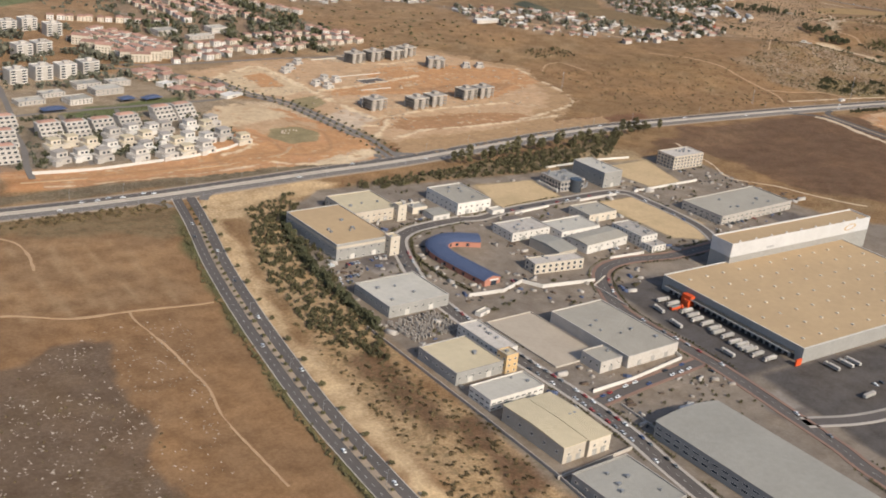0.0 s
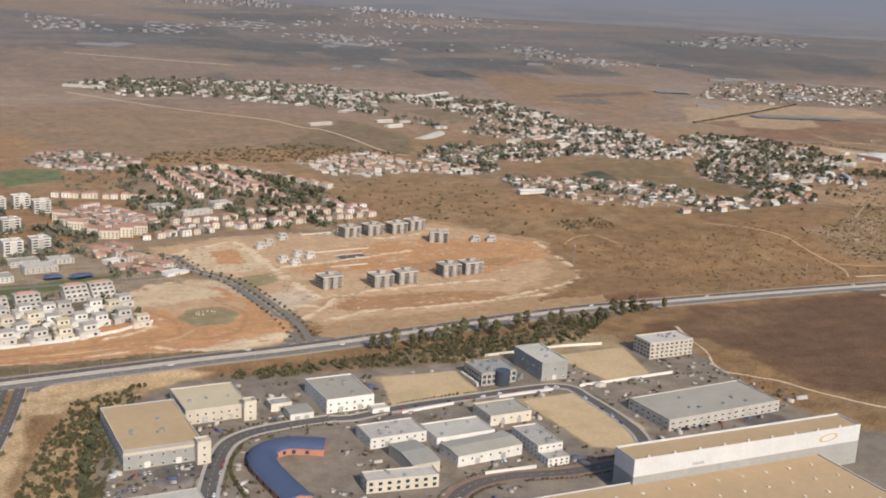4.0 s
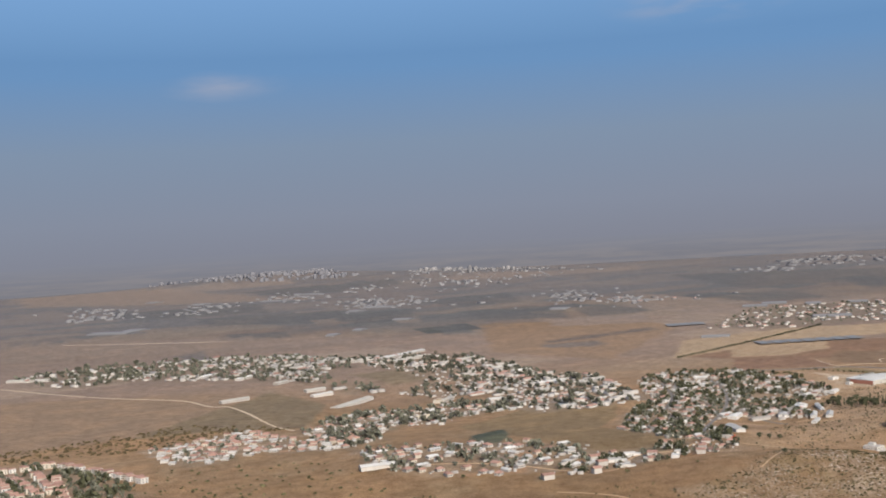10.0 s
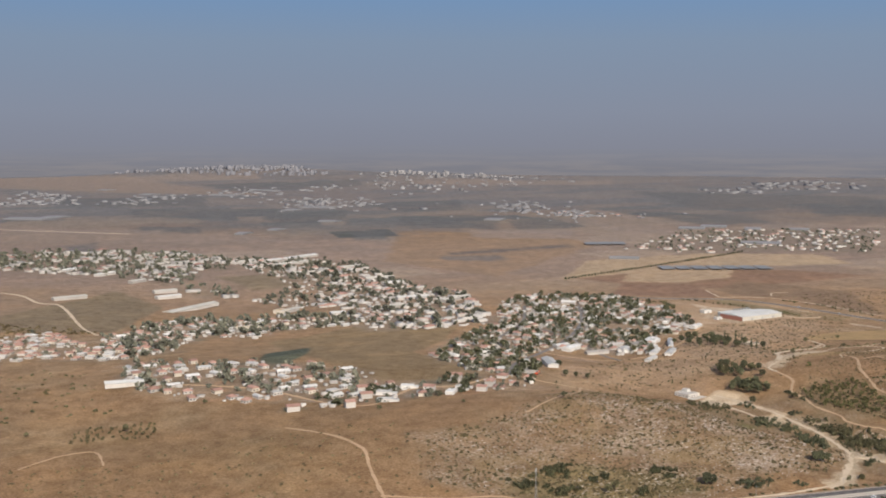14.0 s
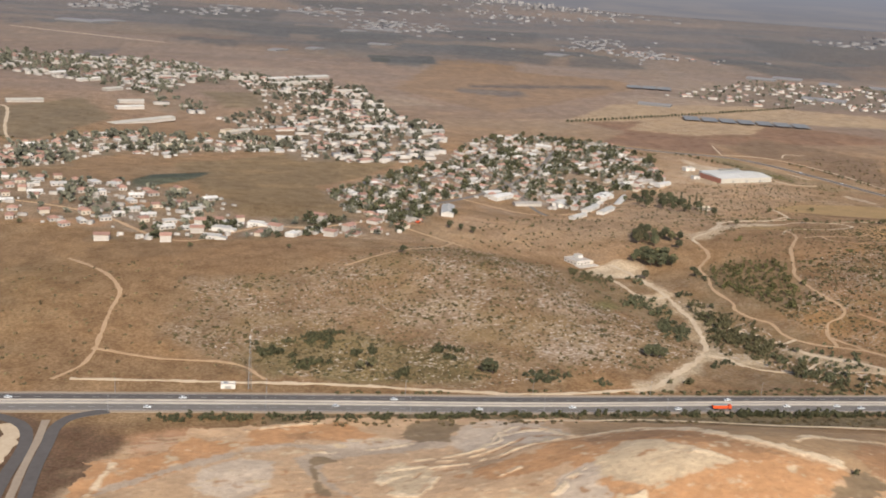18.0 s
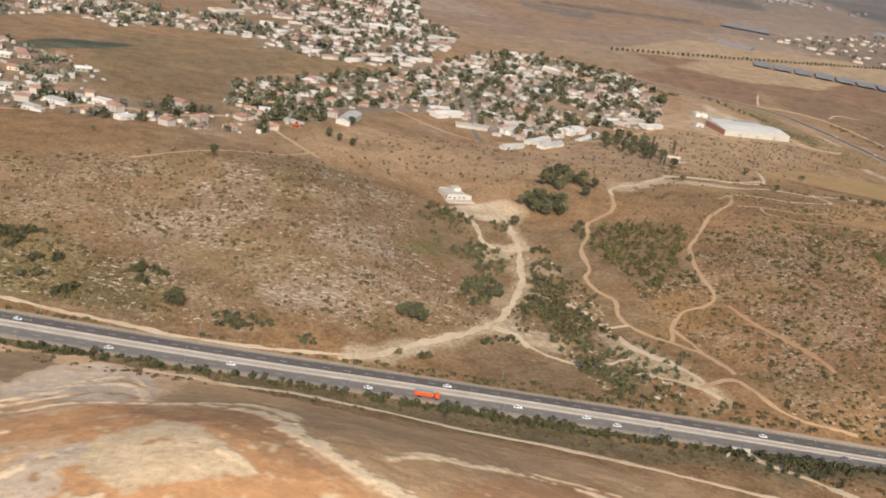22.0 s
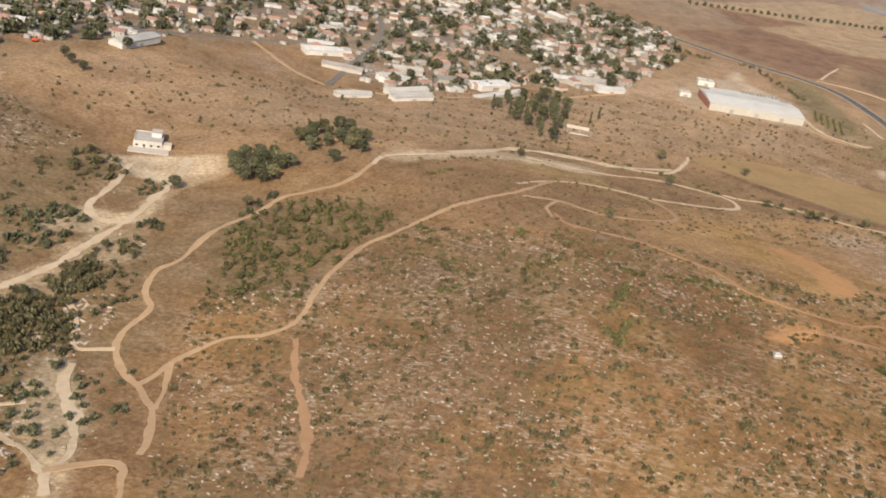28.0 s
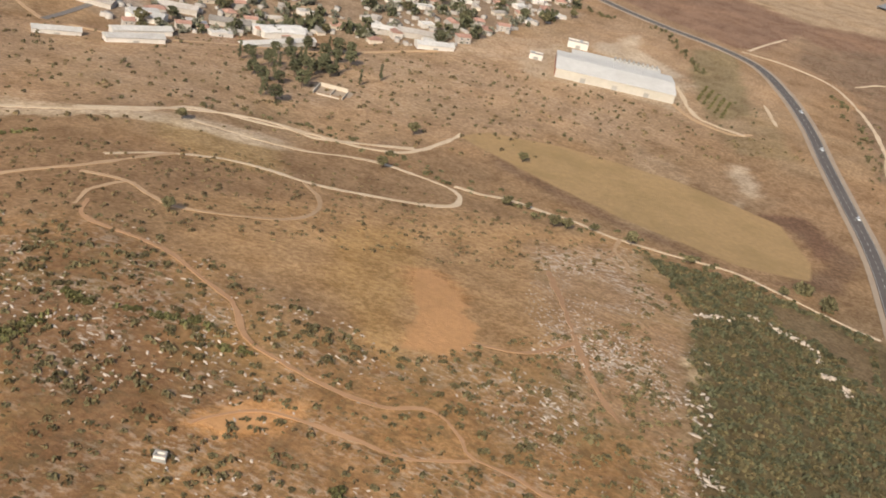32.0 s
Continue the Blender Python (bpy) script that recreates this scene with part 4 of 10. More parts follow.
for poly in ([(1794, 1087), (1826, 1050), (1854, 1019), (1866, 985), (1842, 985), (1824, 1014), (1800, 1060)], [(1718, 1077), (1767, 1067), (1763, 1052), (1725, 1060)], [(1844, 1399), (1880, 1428), (1929, 1458), (1958, 1457), (1930, 1436), (1880, 1405), (1849, 1375)], [(1640, 996), (1680, 1023), (1690, 1011), (1665, 990)], [(1722, 1190), (1761, 1220), (1756, 1271), (1739, 1272), (1745, 1236), (1725, 1215)]):
    zone(poly, (0.58, 0.445, 0.29), 4, 10, 0.9, rock=0.25)
zone([(1735, 1323), (1742, 1276), (1747, 1203), (1743, 1144), (1730, 1095), (1749, 1107), (1762, 1148), (1766, 1205), (1758, 1278), (1749, 1326)], (0.56, 0.42, 0.27), 4, 12, 0.6)
zone([(1664, 1001), (1700, 1043), (1732, 1088), (1743, 1093), (1712, 1045), (1672, 997)], (0.58, 0.46, 0.31), 4, 7, 0.85)
for poly in ([(1590, 1400), (1640, 1434), (1650, 1514), (1600, 1480)], [(1650, 1514), (1691, 1567), (1681, 1603), (1640, 1555)]):
    zone(poly, (0.38, 0.25, 0.15), 14, 14, 0.8)
zone([(1791, 1509), (1959, 1644), (2000, 1600), (1830, 1450)], (0.30, 0.20, 0.115), 20, 15, 0.7)
zone([(1929, 1712), (1985, 1760), (2010, 1840), (1960, 1820)], (0.38, 0.28, 0.18), 12, 14, 0.8)
zone([(2100, 1660), (2140, 1640), (2150, 1600), (2110, 1620)], (0.36, 0.25, 0.15), 8, 6, 0.7)
zone(P_BROWN_FIELD, (0.245, 0.165, 0.085), 4, 3)
zone([(1262, 1600), (1280, 1660), (1345, 1710), (1335, 1660)], (0.085, 0.09, 0.06), 5, 3)
zone([(1262, 1510), (1262, 1600), (1335, 1660), (1310, 1590)], (0.125, 0.122, 0.075), 5, 3)
zone([(1294, 2560), (1424, 2565), (1432, 2394), (1351, 2384)], (0.225, 0.165, 0.10), 6, 3)
zone([(1422, 1363), (1471, 1383), (1484, 1331), (1445, 1321)], (0.42, 0.225, 0.11), 6, 6)
zone([(405, 1831), (461, 1818), (456, 1738), (380, 1689), (340, 1780)], (0.17, 0.175, 0.085), 6, 4)
for poly in (V_NEAR, V_WEST, V_EDGE, V_ROW, V_RED, V_MID, V_BELT, V_NORTHWEST):
    zone(poly, (0.27, 0.195, 0.128), 25, 20, 0.75)
    for k, (a, b) in enumerate(fill(poly, 26, 300, 22)):
        zone([(a - 13, b - 8), (a + 12, b - 11), (a + 14, b + 9), (a - 10, b + 12)], ((0.40, 0.285, 0.18), (0.36, 0.21, 0.115), (0.17, 0.135, 0.085), (0.33, 0.27, 0.21))[k % 4], 7, 8, 0.7)
for poly in (V_FAR, V_EAST, V_OUTER):
    zone(poly, (0.225, 0.168, 0.115), 40, 30, 0.7)
zone([(1990, 2330), (2240, 2400), (2480, 2330), (2600, 2200), (2200, 2100), (2060, 2200)], (0.25, 0.148, 0.088), 8, 5)
zone([(1960, 2320), (2160, 2640), (2500, 2700), (2750, 2600), (2700, 2400), (2300, 2420)], (0.40, 0.28, 0.165), 10, 5)
zone([(1700, 2750), (1950, 3600), (2400, 3300), (2300, 2950), (2100, 2700), (1850, 2400)], (0.29, 0.19, 0.115), 20, 10)
zone([(1720, 3380), (1900, 3420), (1930, 3660), (1730, 3600)], (0.10, 0.10, 0.085), 8, 4)
zone([(1870, 2830), (2250, 2950), (2260, 3020), (1900, 2900)], (0.17, 0.13, 0.10), 20, 10)
zone([(560, 1900), (830, 2000), (1000, 2000), (1130, 2240), (1000, 2450), (600, 2600), (300, 2400)], (0.285, 0.19, 0.115), 15, 10)
zone([(820, 1980), (1090, 1960), (1180, 2200), (1100, 2400), (900, 2100)], (0.215, 0.155, 0.09), 10, 5)
# broad far fields in flat greys and tans, haze put into the colour
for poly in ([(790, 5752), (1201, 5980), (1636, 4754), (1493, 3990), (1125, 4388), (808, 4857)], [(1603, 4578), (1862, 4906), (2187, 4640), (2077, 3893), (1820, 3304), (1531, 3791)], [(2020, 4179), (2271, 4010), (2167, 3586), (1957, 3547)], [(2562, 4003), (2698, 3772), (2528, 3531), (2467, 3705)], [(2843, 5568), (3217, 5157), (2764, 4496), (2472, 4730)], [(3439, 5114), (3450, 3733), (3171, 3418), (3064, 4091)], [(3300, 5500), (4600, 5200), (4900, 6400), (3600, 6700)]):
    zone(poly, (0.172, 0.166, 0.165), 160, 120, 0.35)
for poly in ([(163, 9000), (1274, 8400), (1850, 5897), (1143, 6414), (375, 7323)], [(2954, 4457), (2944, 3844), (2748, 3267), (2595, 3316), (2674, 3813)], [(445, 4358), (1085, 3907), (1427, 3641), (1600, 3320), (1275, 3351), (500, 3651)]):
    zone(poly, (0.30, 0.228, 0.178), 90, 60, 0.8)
# dark green and pale stubble blocks on the far plain, greyed with haze
for poly in ([(814, 5984), (1549, 5852), (1486, 5079), (929, 5189)], [(1150, 4990), (1748, 4840), (1656, 4146), (1193, 4461)], [(1707, 4588), (1976, 4588), (1867, 4003), (1630, 3987)], [(2118, 5117), (2644, 5242), (2450, 4527), (2197, 4465)], [(2117, 4257), (2471, 4185), (2247, 3525), (2009, 3791)], [(2463, 4044), (2731, 3994), (2538, 3547), (2309, 3536)], [(1810, 3633), (1915, 3640), (1836, 3302), (1741, 3319)], [(2927, 4428), (3331, 3855), (3216, 3535), (2980, 3541), (2977, 3850)], [(3816, 5794), (4665, 4942), (4159, 4069), (3380, 4356)], [(1172, 3992), (1365, 3945), (1355, 3664), (1162, 3761)], [(971, 3340), (1058, 3426), (1051, 3183), (999, 3123)], [(1856, 2829), (1991, 2797), (1966, 2692), (1836, 2723)], [(3888, 4301), (4294, 4235), (3814, 3644), (3596, 3814)], [(1627, 7377), (2601, 7254), (2582, 6864), (1789, 6453)]):
    zone(poly, (0.14, 0.135, 0.13), 14, 16, 0.6)
for poly in ([(2599, 3946), (2744, 4022), (2651, 3470), (2567, 3418)], [(2924, 4477), (2969, 4303), (2952, 3529), (2851, 3538)], [(1536, 4355), (1634, 4389), (1621, 4170), (1519, 4148)], [(776, 4047), (1250, 3821), (1238, 3649), (786, 3883)], [(2163, 3580), (2477, 3478), (2356, 3168), (2091, 3292)], [(1797, 4050), (1878, 4056), (1833, 3853), (1761, 3873)], [(1179, 8402), (2103, 8318), (2084, 7900), (1236, 7816)], [(2902, 7127), (4479, 7467), (4096, 6665), (2927, 6830)]):
    zone(poly, (0.30, 0.235, 0.19), 14, 14, 0.65)
# bleached pasture below the village
zone([(1486, 1300), (1700, 1357), (1850, 1410), (2000, 1560), (2100, 1640), (2200, 1900), (2000, 1980), (1929, 1712), (1844, 1681), (1763, 1571), (1600, 1450)], (0.42, 0.275, 0.158), 60, 30, 0.65, rock=0.35)
zone([(1961, 2083), (2057, 2248), (2171, 2185), (2145, 2025), (2118, 1998), (2062, 2029), (1994, 2061)], (0.25, 0.148, 0.09), 5, 3)
zone([(2057, 2250), (2307, 2660), (2400, 2400), (2290, 2239), (2215, 2225), (2170, 2196)], (0.40, 0.275, 0.16), 6, 3)
zone([(2085, 1945), (2122, 1992), (2159, 1801), (2139, 1760), (2120, 1794)], (0.25, 0.18, 0.092), 4, 4, rock=0.0)
zone([(2172, 2080), (2289, 2195), (2400, 2000), (2278, 1740), (2257, 1742), (2226, 1959), (2172, 2006)], (0.235, 0.15, 0.09), 10, 8, 0.8, scrub=0.6)
zone([(2164, 1676), (2173, 1681), (2186, 1635), (2181, 1601), (2172, 1596), (2177, 1626)], (0.47, 0.35, 0.225), 3, 4, 0.9, rock=0.0)
zone([(2177, 1592), (2214, 1622), (2235, 1592), (2228, 1560), (2219, 1594)], (0.17, 0.095, 0.055), 5, 5, 0.9, rock=0.0)
zone([(2028, 1904), (2042, 1942), (2061, 1889), (2100, 1850), (2090, 1840), (2030, 1845), (2020, 1880)], (0.50, 0.385, 0.26), 5, 8, 0.85)
zone([(2003, 1725), (2112, 1755), (2112, 1835), (2000, 1840)], (0.45, 0.335, 0.215), 8, 10, 0.7)
zone([(1880, 985), (1985, 985), (2000, 1121), (1985, 1230), (1940, 1265), (1889, 1229), (1869, 1151)], (0.245, 0.15, 0.085), 50, 25, 0.75)
COVER[:, 3] = np.maximum(np.clip(COVER[:, 2] * 2.2, 0, 1), np.clip(0.5 - away(XF, YF, P_YARDS) / 6, 0, 1) * 0.8)
COVER[:, 3] = np.maximum(COVER[:, 3], np.clip((330 - XF) / 30, 0, 1) * np.clip((870 - YF) / 20, 0, 1) * 0.6)
# haze put into the soil: mid-distance ground made paler and bluer
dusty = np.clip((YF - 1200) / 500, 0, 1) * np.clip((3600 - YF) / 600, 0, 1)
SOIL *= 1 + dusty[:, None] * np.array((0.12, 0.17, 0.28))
data = bpy.data.meshes.new("ground")
nx, ny = len(GX), len(GY)
ZF = land(XF, YF) + 0.5 * (lattice(XF, YF, 30, 41) - 0.5) * np.clip(COVER[:, 0] * 3, 0, 1) + COVER[:, 2] * (5 * (lattice(XF, YF, 46, 51) - 0.5) + 2.5 * (lattice(XF, YF, 17, 52) - 0.5))
idx = np.arange(nx * ny, dtype=np.int32).reshape(ny, nx)
quads = np.stack((idx[:-1, :-1], idx[:-1, 1:], idx[1:, 1:], idx[1:, :-1]), -1).reshape(-1)
data.vertices.add(nx * ny)
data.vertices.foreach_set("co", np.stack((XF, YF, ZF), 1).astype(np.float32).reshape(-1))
data.loops.add(len(quads))
data.loops.foreach_set("vertex_index", quads)
data.polygons.add(len(quads) // 4)
data.polygons.foreach_set("loop_start", np.arange(0, len(quads), 4, dtype=np.int32))
data.polygons.foreach_set("use_smooth", np.ones(len(quads) // 4, bool))
data.update(calc_edges=True)
EDGE = np.stack([np.clip(0.5 - v / 40, 0, 1) for v in (
    away(XF, YF, P_FIELD), np.minimum(away(XF, YF, P_BARE), away(XF, YF, P_BARE_B)),
    np.minimum(np.minimum(away(XF, YF, P_YELLOW_A), away(XF, YF, P_YELLOW_B)), away(XF, YF, P_YELLOW_C)), away(XF, YF, P_GROVE))], 1)
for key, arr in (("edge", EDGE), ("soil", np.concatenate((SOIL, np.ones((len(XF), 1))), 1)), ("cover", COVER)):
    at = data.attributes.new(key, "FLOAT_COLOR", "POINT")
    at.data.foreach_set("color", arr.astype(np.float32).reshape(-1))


def ground_material():
    m, n, l, bs = node_mat("dry_earth")
    co = n.new("ShaderNodeTexCoord").outputs["Object"]
    soil, cover = n.new("ShaderNodeAttribute"), n.new("ShaderNodeAttribute")
    soil.attribute_name, cover.attribute_name = "soil", "cover"
    sep = n.new("ShaderNodeSeparateColor")
    l.new(cover.outputs["Color"], sep.inputs["Color"])
    rock, scrub, streak = sep.outputs["Red"], sep.outputs["Green"], sep.outputs["Blue"]
    c = soil.outputs["Color"]
    # clods, tufts and broad stains
    bare = n.new("ShaderNodeMath")
    bare.operation = "MULTIPLY_ADD"
    l.new(cover.outputs["Alpha"], bare.inputs[0])
    bare.inputs[1].default_value, bare.inputs[2].default_value = -0.8, 1.0
    clod = n.new("ShaderNodeMath")
    clod.operation = "MULTIPLY"
    l.new(ranged(n, l, noisy(n, l, co, 0.42, 7, 0.78), 0.41, 0.57, 0, 0.75), clod.inputs[0])
    l.new(bare.outputs[0], clod.inputs[1])
    c = mixed(n, l, clod.outputs[0], c, (0.50, 0.46, 0.41), "MULTIPLY")
    c = mixed(n, l, ranged(n, l, noisy(n, l, co, 0.055, 6, 0.65), 0.42, 0.66, 0, 0.75), c, (0.62, 0.575, 0.52), "MULTIPLY")
    c = mixed(n, l, ranged(n, l, noisy(n, l, co, 0.014, 5), 0.45, 0.68, 0, 0.7), c, (1.35, 1.3, 1.2), "MULTIPLY")

    def times(a, b):
        k = n.new("ShaderNodeMath")
        k.operation = "MULTIPLY"
        l.new(a, k.inputs[0])
        l.new(b, k.inputs[1])
        return k.outputs[0]
    # churned, layered earth
    warp = n.new("ShaderNodeTexNoise")
    warp.inputs["Scale"].default_value, warp.inputs["Detail"].default_value = 0.012, 3
    l.new(co, warp.inputs["Vector"])
    sway = n.new("ShaderNodeVectorMath")
    sway.operation = "MULTIPLY_ADD"
    l.new(warp.outputs["Color"], sway.inputs[0])
    sway.inputs[1].default_value = (60, 60, 0)
    l.new(co, sway.inputs[2])
    squash = n.new("ShaderNodeMapping")
    squash.inputs["Scale"].default_value = (0.014, 0.042, 0)
    l.new(sway.outputs[0], squash.inputs["Vector"])
    band = noisy(n, l, squash.outputs["Vector"], 1.0, 10, 0.66)
    c = mixed(n, l, times(ranged(n, l, band, 0.545, 0.575, 0, 0.75), streak), c, (0.56, 0.42, 0.275))
    c = mixed(n, l, times(ranged(n, l, band, 0.445, 0.42, 0, 0.75), streak), c, (0.36, 0.19, 0.09))
    # run-off gullies and fresh faces
    gully = n.new("ShaderNodeMapping")
    gully.inputs["Scale"].default_value = (0.07, 0.14, 0)
    l.new(sway.outputs[0], gully.inputs["Vector"])
    rill = noisy(n, l, gully.outputs["Vector"], 1.0, 9, 0.72)
    c = mixed(n, l, times(ranged(n, l, rill, 0.57, 0.60, 0, 0.6), streak), c, (0.56, 0.40, 0.245))
    c = mixed(n, l, times(ranged(n, l, rill, 0.44, 0.41, 0, 0.55), streak), c, (0.27, 0.13, 0.06))
    chip = noisy(n, l, co, 0.22, 8, 0.75)
    c = mixed(n, l, times(ranged(n, l, chip, 0.58, 0.64, 0, 0.3), streak), c, (0.60, 0.49, 0.36))
    c = mixed(n, l, times(ranged(n, l, chip, 0.42, 0.36, 0, 0.3), streak), c, (0.25, 0.13, 0.065))
    # patches of dry scrub
    c = mixed(n, l, times(ranged(n, l, noisy(n, l, co, 0.16, 6, 0.72), 0.5, 0.6, 0, 0.9), scrub), c, (0.088, 0.075, 0.036))
    # fields and plots with a sharp, slightly ragged border
    edge, parts_ = n.new("ShaderNodeAttribute"), n.new("ShaderNodeSeparateColor")
    edge.attribute_name = "edge"
    l.new(edge.outputs["Color"], parts_.inputs["Color"])
    fray = noisy(n, l, co, 0.12, 5, 0.7)
    for sock, wild, tone in (("Red", 0.10, (0.355, 0.23, 0.108)), ("Green", 0.45, (0.52, 0.275, 0.12)), ("Blue", 0.12, (0.53, 0.38, 0.215))):
        k = n.new("ShaderNodeMath")
        k.operation = "MULTIPLY_ADD"
        l.new(fray, k.inputs[0])
        k.inputs[1].default_value = wild
        l.new(parts_.outputs[sock], k.inputs[2])
        grain = mixed(n, l, ranged(n, l, noisy(n, l, co, 0.3, 6, 0.7), 0.35, 0.7, 0, 0.6), tone, tuple(v * 0.66 for v in tone))
        grain = mixed(n, l, ranged(n, l, noisy(n, l, co, 0.035, 4, 0.6), 0.45, 0.66, 0, 0.5), grain, tuple(v * f for v, f in zip(tone, (0.62, 0.66, 0.62))))
        c = mixed(n, l, ranged(n, l, k.outputs[0], 0.5 + wild * 0.5 - 0.02, 0.5 + wild * 0.5 + 0.02), c, grain)
    # bleached and olive grass in broad patches on stony ground
    sward = noisy(n, l, co, 0.022, 5, 0.65)
    c = mixed(n, l, times(ranged(n, l, sward, 0.50, 0.60, 0, 0.45), rock), c, (0.255, 0.175, 0.068))
    c = mixed(n, l, times(ranged(n, l, sward, 0.46, 0.36, 0, 0.4), rock), c, (0.20, 0.115, 0.058))
    # bare limestone in broken ledges
    stone_patch = ranged(n, l, noisy(n, l, co, 0.03, 4), 0.43, 0.6)
    lump = n.new("ShaderNodeMapping")
    lump.inputs["Scale"].default_value = (0.28, 0.5, 0.3)
    l.new(co, lump.inputs["Vector"])
    ledge = noisy(n, l, lump.outputs["Vector"], 1.0, 6, 0.75)
    c = mixed(n, l, times(times(ranged(n, l, ledge, 0.51, 0.57, 0, 0.85), stone_patch), rock), c, (0.53, 0.435, 0.335))
    # low parts between ledges darkened: crevice shade put into the colour
    c = mixed(n, l, times(ranged(n, l, ledge, 0.455, 0.40, 0, 0.6), rock), c, (0.15, 0.10, 0.056))
    l.new(c, bs.inputs["Base Color"])
    bs.inputs["Roughness"].default_value, bs.inputs["Specular IOR Level"].default_value = 0.95, 0.1
    b = n.new("ShaderNodeBump")
    b.inputs["Strength"].default_value, b.inputs["Distance"].default_value = 0.5, 0.8
    l.new(ledge, b.inputs["Height"])
    l.new(b.outputs["Normal"], bs.inputs["Normal"])
    return m


def relief(x, y):
    """Height of the finished ground sheet, churned earth included."""
    i, j = np.clip(np.searchsorted(GX, x) - 1, 0, nx - 2), np.clip(np.searchsorted(GY, y) - 1, 0, ny - 2)
    f, g = (x - GX[i]) / (GX[i + 1] - GX[i]), (y - GY[j]) / (GY[j + 1] - GY[j])
    z = ZF.reshape(ny, nx)
    return (z[j, i] * (1 - f) + z[j, i + 1] * f) * (1 - g) + (z[j + 1, i] * (1 - f) + z[j + 1, i + 1] * f) * g


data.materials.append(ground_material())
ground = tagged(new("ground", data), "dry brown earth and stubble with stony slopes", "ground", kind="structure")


# ---- the distance: a glowing backdrop ring, the haze put into its colour ----
def distance():
    m, n, l, bs = node_mat("hazy_distance")
    n.remove(bs)
    out = n["Material Output"]
    co = n.new("ShaderNodeTexCoord").outputs["Object"]
    sep = n.new("ShaderNodeSeparateXYZ")
    l.new(co, sep.inputs[0])
    sq = n.new("ShaderNodeMapping")
    sq.inputs["Scale"].default_value = (0.0016, 0.0016, 0.03)
    l.new(co, sq.inputs["Vector"])
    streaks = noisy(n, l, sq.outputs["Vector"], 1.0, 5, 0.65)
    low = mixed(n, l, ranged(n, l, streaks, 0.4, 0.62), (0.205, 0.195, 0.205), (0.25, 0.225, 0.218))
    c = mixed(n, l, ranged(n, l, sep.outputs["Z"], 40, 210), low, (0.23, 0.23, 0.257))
    # glows by itself; the haze over the plain is only this colour
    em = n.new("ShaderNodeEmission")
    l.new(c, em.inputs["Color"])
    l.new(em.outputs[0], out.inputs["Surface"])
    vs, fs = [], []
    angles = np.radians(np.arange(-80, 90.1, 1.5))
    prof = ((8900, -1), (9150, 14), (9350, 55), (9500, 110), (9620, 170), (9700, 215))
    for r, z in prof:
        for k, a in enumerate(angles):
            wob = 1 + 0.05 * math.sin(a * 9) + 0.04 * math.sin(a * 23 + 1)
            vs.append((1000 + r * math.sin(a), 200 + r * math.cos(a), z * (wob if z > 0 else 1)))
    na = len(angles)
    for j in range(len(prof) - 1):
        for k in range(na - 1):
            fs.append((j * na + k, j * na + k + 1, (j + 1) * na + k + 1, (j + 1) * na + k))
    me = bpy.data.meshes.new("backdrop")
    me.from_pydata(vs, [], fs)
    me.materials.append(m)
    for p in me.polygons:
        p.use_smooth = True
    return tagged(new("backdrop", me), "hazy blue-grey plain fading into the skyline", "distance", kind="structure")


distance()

# ---- roads ----
for name, width, side, material, lift, label in (
        ("road", 10.4, 7.4, "asphalt_dark", 0.34, "dark asphalt carriageway of a dual road"),
        ("road", 10.4, -7.4, "asphalt", 0.34, "grey asphalt carriageway of a dual road"),
        ("median", 4.3, 0.0, "concrete_grey", 0.38, "pale concrete strip between two carriageways"),
        ("verge", 3.4, 14.2, "gravel", 0.25, "pale gravel shoulder beside the dual road"),
        ("verge", 3.4, -14.2, "gravel", 0.25, "pale gravel shoulder beside the dual road")):
    strip(name, HIGHWAY, width, M[material], lift, label, side=side, step=14, ragged=0.12 if name == "verge" else 0)
for side in (2.5, -2.5):
    strip("barrier", HIGHWAY, 0.4, M["concrete_grey"], 1.2, "low grey concrete crash barrier of a dual road", side=side, step=14)
for name, width, side, material, lift, label in (
        ("road", 8.0, 6.2, "asphalt_dark", 0.30, "grey asphalt carriageway with a planted median"),
        ("road", 8.0, -6.2, "asphalt_dark", 0.30, "grey asphalt carriageway with a planted median"),
        ("median", 4.2, 0.0, "gravel", 0.34, "narrow planted strip between carriageways"),
        ("kerb", 0.5, 10.5, "concrete", 0.38, "pale concrete kerb"), ("kerb", 0.5, -10.5, "concrete", 0.38, "pale concrete kerb")):
    strip(name, BRANCH[1:] if name == "median" else BRANCH, width, M[material], lift, label, side=side, step=9)
for side in (-5.2, 5.2):
    strip("road", NORTH_ROAD, 7.5, M["asphalt"], 0.32, "grey asphalt street with a planted median", side=side, step=8)
strip("median", NORTH_ROAD[1:], 2.6, M["gravel"], 0.36, "planted strip between carriageways", step=8)
for line in ([(1225, 962), (1251, 949), (1265, 936), (1270, 918), (1270, 895), (1268, 872), (1266, 800), (1266, 700)], [(1309, 957), (1291, 949), (1283, 934), (1282, 909), (1281, 871), (1284, 800), (1290, 700)]):
    strip("road", line, 7.0, M["asphalt_dark"], 0.30, "grey asphalt slip road joining the dual road", step=5)
strip("verge", [(1276, 944), (1276, 915), (1275, 880), (1275, 800)], 4.2, M["gravel"], 0.26, "pale gravel wedge between slip roads", step=8, ragged=0.2)
strip("verge", [(1256, 940), (1260, 925), (1259, 895), (1255, 873), (1250, 810)], 9, M["chalk"], 0.2, "pale bare earth beside the slip road", step=4, ragged=0.6)
